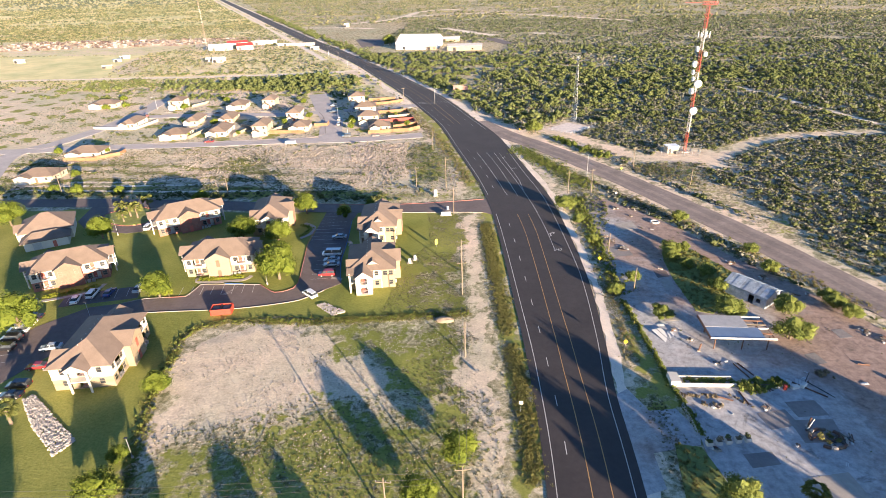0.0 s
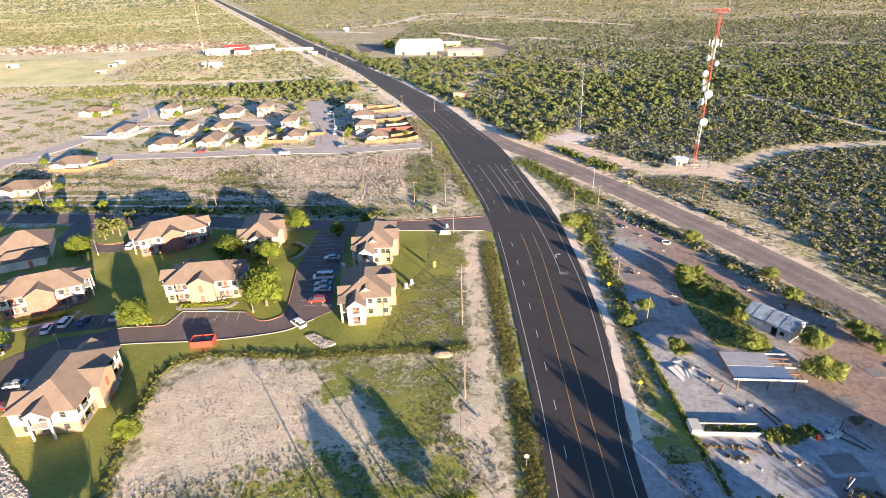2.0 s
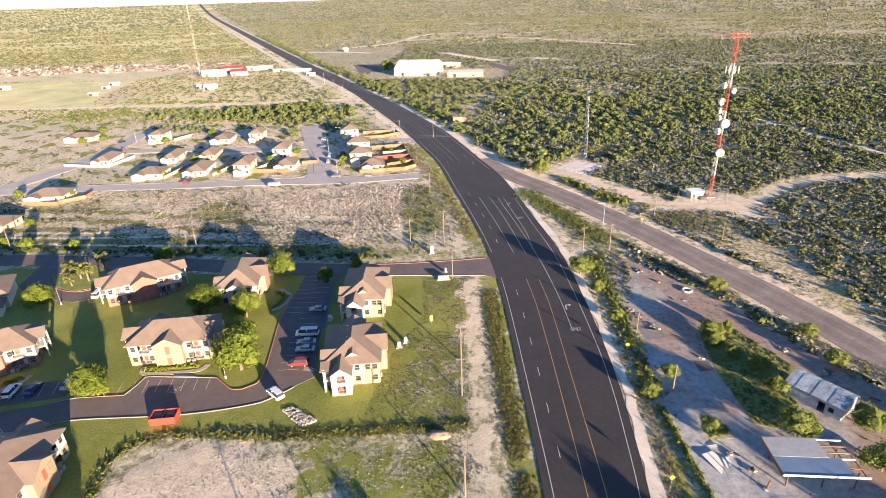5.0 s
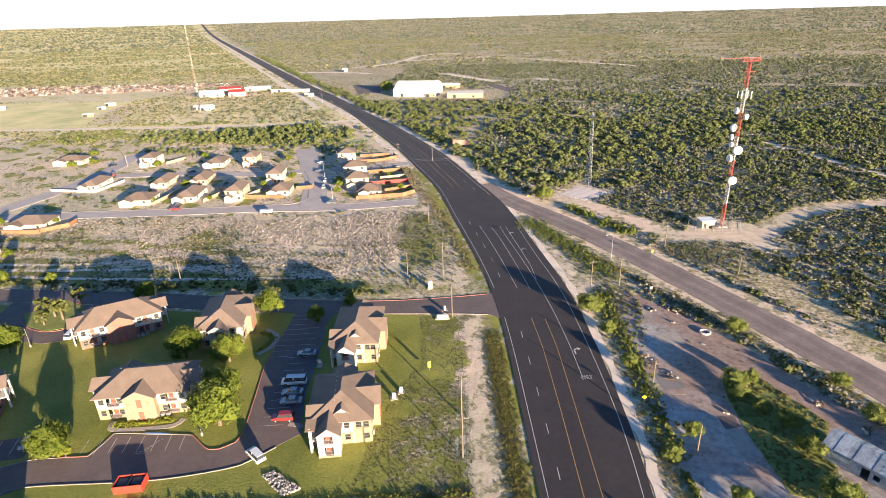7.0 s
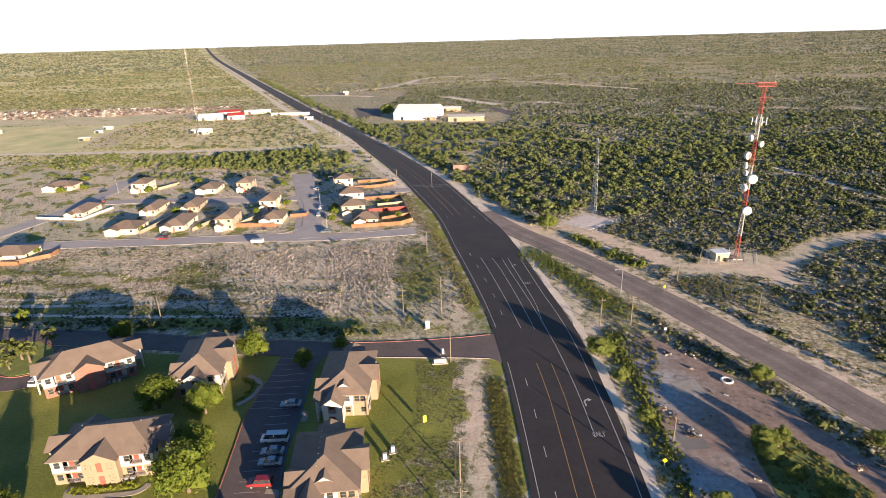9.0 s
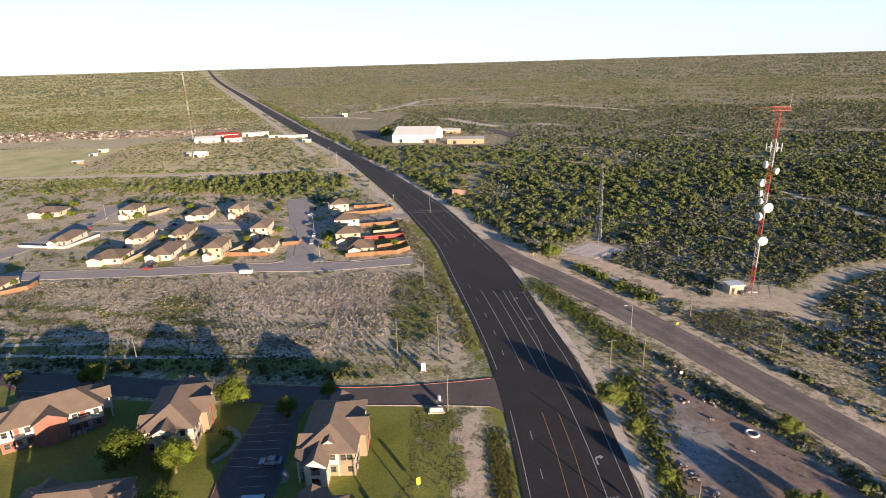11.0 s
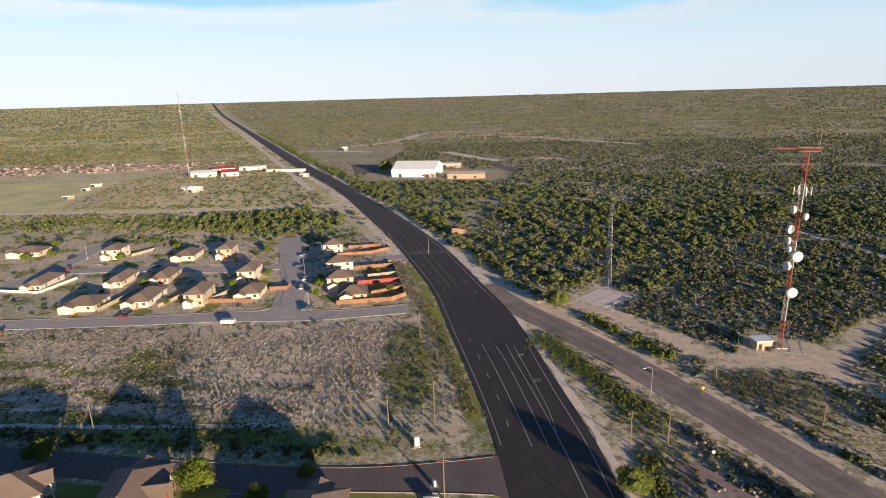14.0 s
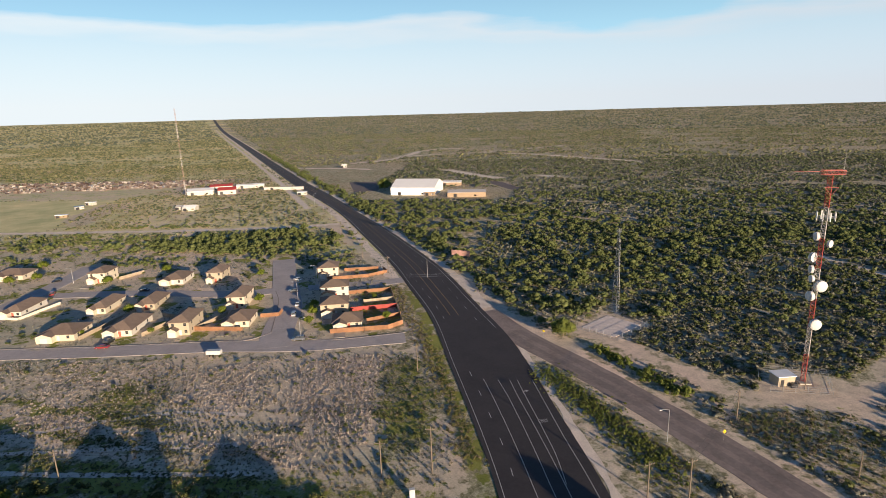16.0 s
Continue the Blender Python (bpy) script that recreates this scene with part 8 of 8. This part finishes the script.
part("weeds", mesh_of("weeds", v_, f_, LEAF_GRASS), None, bed)
dry_row = np.vstack([along([(38.3, 84.9), (44, 85.0)], 60, 0.35, 0.18, 0.45, 0.9, 81), along([(41.5, 82.7), (44.6, 82.3)], 36, 0.3, 0.15, 0.4, 0.9, 82), along([(67.2, 93.6), (68.8, 93.8)], 22, 0.5, 0.3, 0.7, 1.0, 83), along([(47.5, 85.6), (50, 83)], 24, 0.3, 0.15, 0.35, 0.9, 84)])
planted("forecourt_dry_weeds", TUFT, dry_row, LEAF_DRY, "dry brown weeds in rows across the forecourt", "weeds")
vines = np.vstack([along([(50.2, 88.4), (53.2, 87.4)], 70, 0.6, 0.3, 0.7, 1.0, 85), along([(54.5, 89.6), (58.5, 90.2)], 90, 0.6, 0.3, 0.65, 1.0, 86), along([(41.5, 89.2), (47, 89.6)], 70, 0.3, 0.25, 0.45, 1.0, 87)])
planted("forecourt_vines", TUFT, vines, LEAF_BRIGHT, "green creepers grown over the old planter", "weeds")
wire_fence([(37.3, 81.5), (37.9, 74.2)], 1.3, "sagging wire fence beside the forecourt")
PATCH_TONE = asphalt("patched_concrete", (0.17, 0.15, 0.14), (0.29, 0.26, 0.245))
for n_, (outline_, stuff_) in enumerate((
        ([(50.5, 81), (56, 82.5), (57, 78.5), (51.5, 76.8)], PATCH_TONE), ([(56.8, 84.5), (62.5, 85.5), (63.4, 81.5), (57.6, 80.5)], PATCH_TONE), ([(55.5, 79.5), (63.5, 80.5), (63, 75), (56, 74)], PATCH_TONE), ([(44.5, 70.5), (49.5, 71.5), (50, 68.8), (45, 67.5)], PATCH_TONE), ([(67, 100), (69.5, 101), (70.5, 97.5), (67.6, 96.5)], PATCH_TONE),
        ([(43.6, 136), (47, 136), (47.2, 133), (44, 132)], ASPHALT_LOT), ([(44.2, 131), (47.4, 132), (47.2, 126.5), (44.6, 125.5)], CONCRETE), ([(38, 168), (44, 170), (45, 164), (39, 162)], CONCRETE),
        ([(40, 118), (45, 119), (46, 112), (41, 111)], CONCRETE), ([(34, 150), (39, 152), (40, 145), (35, 144)], PATCH_TONE), ([(77, 110), (79.5, 110.6), (80.5, 107.5), (77.6, 106.8)], PATCH_TONE), ([(52, 66), (60, 68), (61, 62), (53, 60)], CONCRETE))):
    slab("pavement_patch", outline_, 0.10 + 0.004 * (n_ % 3), stuff_, 0.05, label="dark repair patch on the forecourt" if stuff_ is not CONCRETE else "pale repair patch on the forecourt", category="repair patch")
slab("pavement_grass_island", [(33.6, 72), (38, 71.5), (39.5, 66), (41.5, 56), (36, 52), (32.5, 60)], 0.125, GRASS, label="weedy grass island beside the forecourt", category="grass bed")
planted("island_weeds", TUFT, sown(420, 32, 42, 52, 73, 0.15, 0.5, 0.8, [(33.6, 72), (38, 71.5), (39.5, 66), (41.5, 56), (36, 52), (32.5, 60)], seed=67, keep=False), LEAF_GRASS, "rank grass on the forecourt island", "weeds")

# ---- far buildings ----
def plain_building(name, cx, cy, L, W, turn, h, rise, wall, roof, label, category):
    t = thing(name, label, category, pose(cx, cy, 0, 0, 0, turn))
    part("wall", walls_with_openings(L, W, h, {0: [(-L * 0.3 - 1.5, -L * 0.3 + 1.5, 0.02, min(3.2, h - 0.4)), (L * 0.2, L * 0.2 + 2, 0.8, min(2.2, h - 0.3))]}, 0.3), wall, t)
    if rise:
        part("roof", gable_roof(W, -L / 2, L / 2, h, rise, 0.5, 0.2), roof, t).matrix_basis = pose(0, 0, 0, 0, 0, 90)
        part("gable", gabled_block(W - 0.1, -L / 2 + 0.1, L / 2 - 0.1, 0.02, rise), wall, t).matrix_basis = pose(0, 0, h - 0.02, 0, 0, 90)
    else:
        part("roof", boxed(-L / 2 - 0.4, L / 2 + 0.4, -W / 2 - 0.4, W / 2 + 0.4, h, h + 0.4, bevel=0.05), roof, t)
    part("door", boxed(-L * 0.3 - 1.5, -L * 0.3 + 1.5, -W / 2 + 0.1, -W / 2 + 0.2, 0.02, min(3.2, h - 0.4)), DARK, t)
    return t


TAN_WALL = plain("tan_block", (0.36, 0.265, 0.18), 0.85, 0.4, 0.15, 5)
plain_building("warehouse", -98, 650, 44, 44, -4, 7.5, 6.0, METAL_ROOF, METAL_ROOF, "large white metal gymnasium with a low gable roof", "warehouse")
plain_building("school_wing", -46, 622, 36, 16, 4, 4.5, 1.6, TAN_WALL, GREY_TIN, "tan school wing with a grey metal roof", "school")
plain_building("school_annex", -69, 700, 22, 12, 0, 4.0, 1.2, TAN_WALL, METAL_ROOF, "small annex with a white metal roof", "school")
plain_building("lean_to", -82, 627, 9, 5, -4, 3.0, 0, TAN_WALL, TAN_WALL, "small tan block lean-to beside the gymnasium", "shed")
slab("pavement_school", SCHOOL_PARK, 0.06, ASPHALT_LOT, label="dark asphalt school car park", category="car park")
slab("pavement_court", SCHOOL_COURT, 0.06, ASPHALT_LOT, label="dark asphalt sports court behind the school", category="sports court")
RED_TIN = plain("red_tin_roof", (0.46, 0.055, 0.04), 0.5, 0.4, 0.15, 4)
for row in (("store", -332, 650, 26, 18, 25, 4.5, 2.0, STUCCO_WHITE, METAL_ROOF), ("store", -305, 655, 18, 16, 25, 4.5, 2.2, STUCCO_WHITE, RED_TIN), ("store", -330, 690, 24, 14, 25, 4, 1.6, STUCCO_WHITE, RED_TIN), ("store", -300, 700, 30, 10, 20, 3.5, 1.0, STUCCO_WHITE, METAL_ROOF),
            ("long_wall", -252, 680, 44, 3.0, 4, 2.8, 0, STUCCO_WHITE, STUCCO_WHITE), ("cottage", -285, 550, 11, 9, 10, 3, 1.8, STUCCO_WHITE, METAL_ROOF), ("cottage", -298, 556, 7, 6, 10, 2.6, 1.2, STUCCO_WHITE, GREY_TIN),
            ("yard_shed", -382, 517, 9, 4, 20, 2.4, 0, STUCCO_TAN, METAL_ROOF), ("yard_shed", -401, 560, 7, 4, 60, 2.6, 0, STUCCO_WHITE, BLUE_TIN), ("yard_shed", -408, 584, 8, 5, 0, 2.6, 0, STUCCO_WHITE, METAL_ROOF), ("yard_shed", -512, 560, 9, 5, 10, 2.8, 0.8, STUCCO_WHITE, METAL_ROOF),
            ("yard_shed", -216, 640, 9, 4, 10, 2.8, 0, STUCCO_WHITE, METAL_ROOF), ("tank_shed", -255, 920, 7, 6, 0, 4, 1.5, STUCCO_WHITE, METAL_ROOF)):
    plain_building(*row, {"store": "white roadside building with a metal roof", "long_wall": "long low white building beside the highway", "cottage": "small white cottage on dry scrub", "yard_shed": "small white shed in a dirt yard", "tank_shed": "small white hut on the plain"}[row[0]], row[0].replace("_", " "))


def junkyard():
    g = np.random.default_rng(12)
    t = []
    for k in range(900):
        u, v = g.uniform(0, 1), g.uniform(0, 1)
        x, y = -720 + 310 * u + 60 * v, 640 + 60 * u + v * (120 - 40 * u)
        s = g.uniform(1.2, 2.6)
        a = g.uniform(0, 3.14)
        c, d = math.cos(a) * s, math.sin(a) * s
        w, q = -math.sin(a) * 0.95, math.cos(a) * 0.95
        h = g.uniform(1.1, 1.9)
        p = np.array([(x + i * c + j * w, y + i * d + j * q, z) for z in (0, h) for i, j in ((-1, -1), (1, -1), (1, 1), (-1, 1))])
        p[4:, :2] = (p[4:, :2] - (x, y)) * 0.8 + (x, y)
        t.append((p, np.array([[0, 1, 5, 4], [1, 2, 6, 5], [2, 3, 7, 6], [3, 0, 4, 7], [4, 5, 6, 7]])))
    v, f = joined(t)
    m, n, l, b = nodes_of("scrap_car_paint")
    l.new(ramp(n, l, n.new("ShaderNodeNewGeometry").outputs["Random Per Island"], [(0.0, (0.045, 0.026, 0.02)), (0.45, (0.12, 0.078, 0.058)), (0.78, (0.20, 0.155, 0.13)), (0.94, (0.40, 0.365, 0.33)), (1.0, (0.07, 0.09, 0.14))]), b.inputs["Base Color"])
    b.inputs["Roughness"].default_value = 0.5
    tagged(new("scrapyard", mesh_of("scrapyard", v, f, m)), "rows of wrecked cars in a scrapyard", "scrapyard", "", "stuff")


junkyard()

# ---- forecourt slabs ----
SLAB_TONE = CONCRETE_OLD


def forecourt_slabs():
    parent = bpy.data.objects["pavement_station"]
    w = 4.9
    shapes = []
    for k in range(4):
        bm = boxed(-w / 2 - 0.03, w / 2 + 0.03, -w / 2 - 0.03, w / 2 + 0.03, 0, 0.02)
        if k:  # a broken-off corner
            bm.verts.ensure_lookup_table()
            far = [v for v in bm.verts if v.co.x > 0 and v.co.y > 0]
            for v in far:
                v.co.x -= 0.25 * k
                v.co.y -= 0.12 * k
        me = bpy.data.meshes.new("slab")
        bm.to_mesh(me), bm.free()
        me.materials.append(SLAB_TONE)
        shapes.append(me)
    g = np.random.default_rng(21)
    c, s = math.cos(radians(8)), math.sin(radians(8))
    for i in range(-2, 18):
        for j in range(-8, 22):
            x, y = 42 + (i * c - j * s) * 5, 70 + (i * s + j * c) * 5
            q = 3.6
            if all(inside(STATION, np.array(x + a * q), np.array(y + b * q)) for a in (-1, 1) for b in (-1, 1)) and not inside(GARDEN, np.array(x), np.array(y)) and g.uniform() < 0.86:
                ob = part("slab", shapes[int(g.choice(4, p=(0.7, 0.12, 0.1, 0.08)))], None, parent)
                ob.matrix_basis = pose(x, y, 0.05 + g.uniform(0, 0.015), g.uniform(-0.15, 0.15), g.uniform(-0.15, 0.15), 8 + 90 * int(g.integers(0, 4)))


forecourt_slabs()
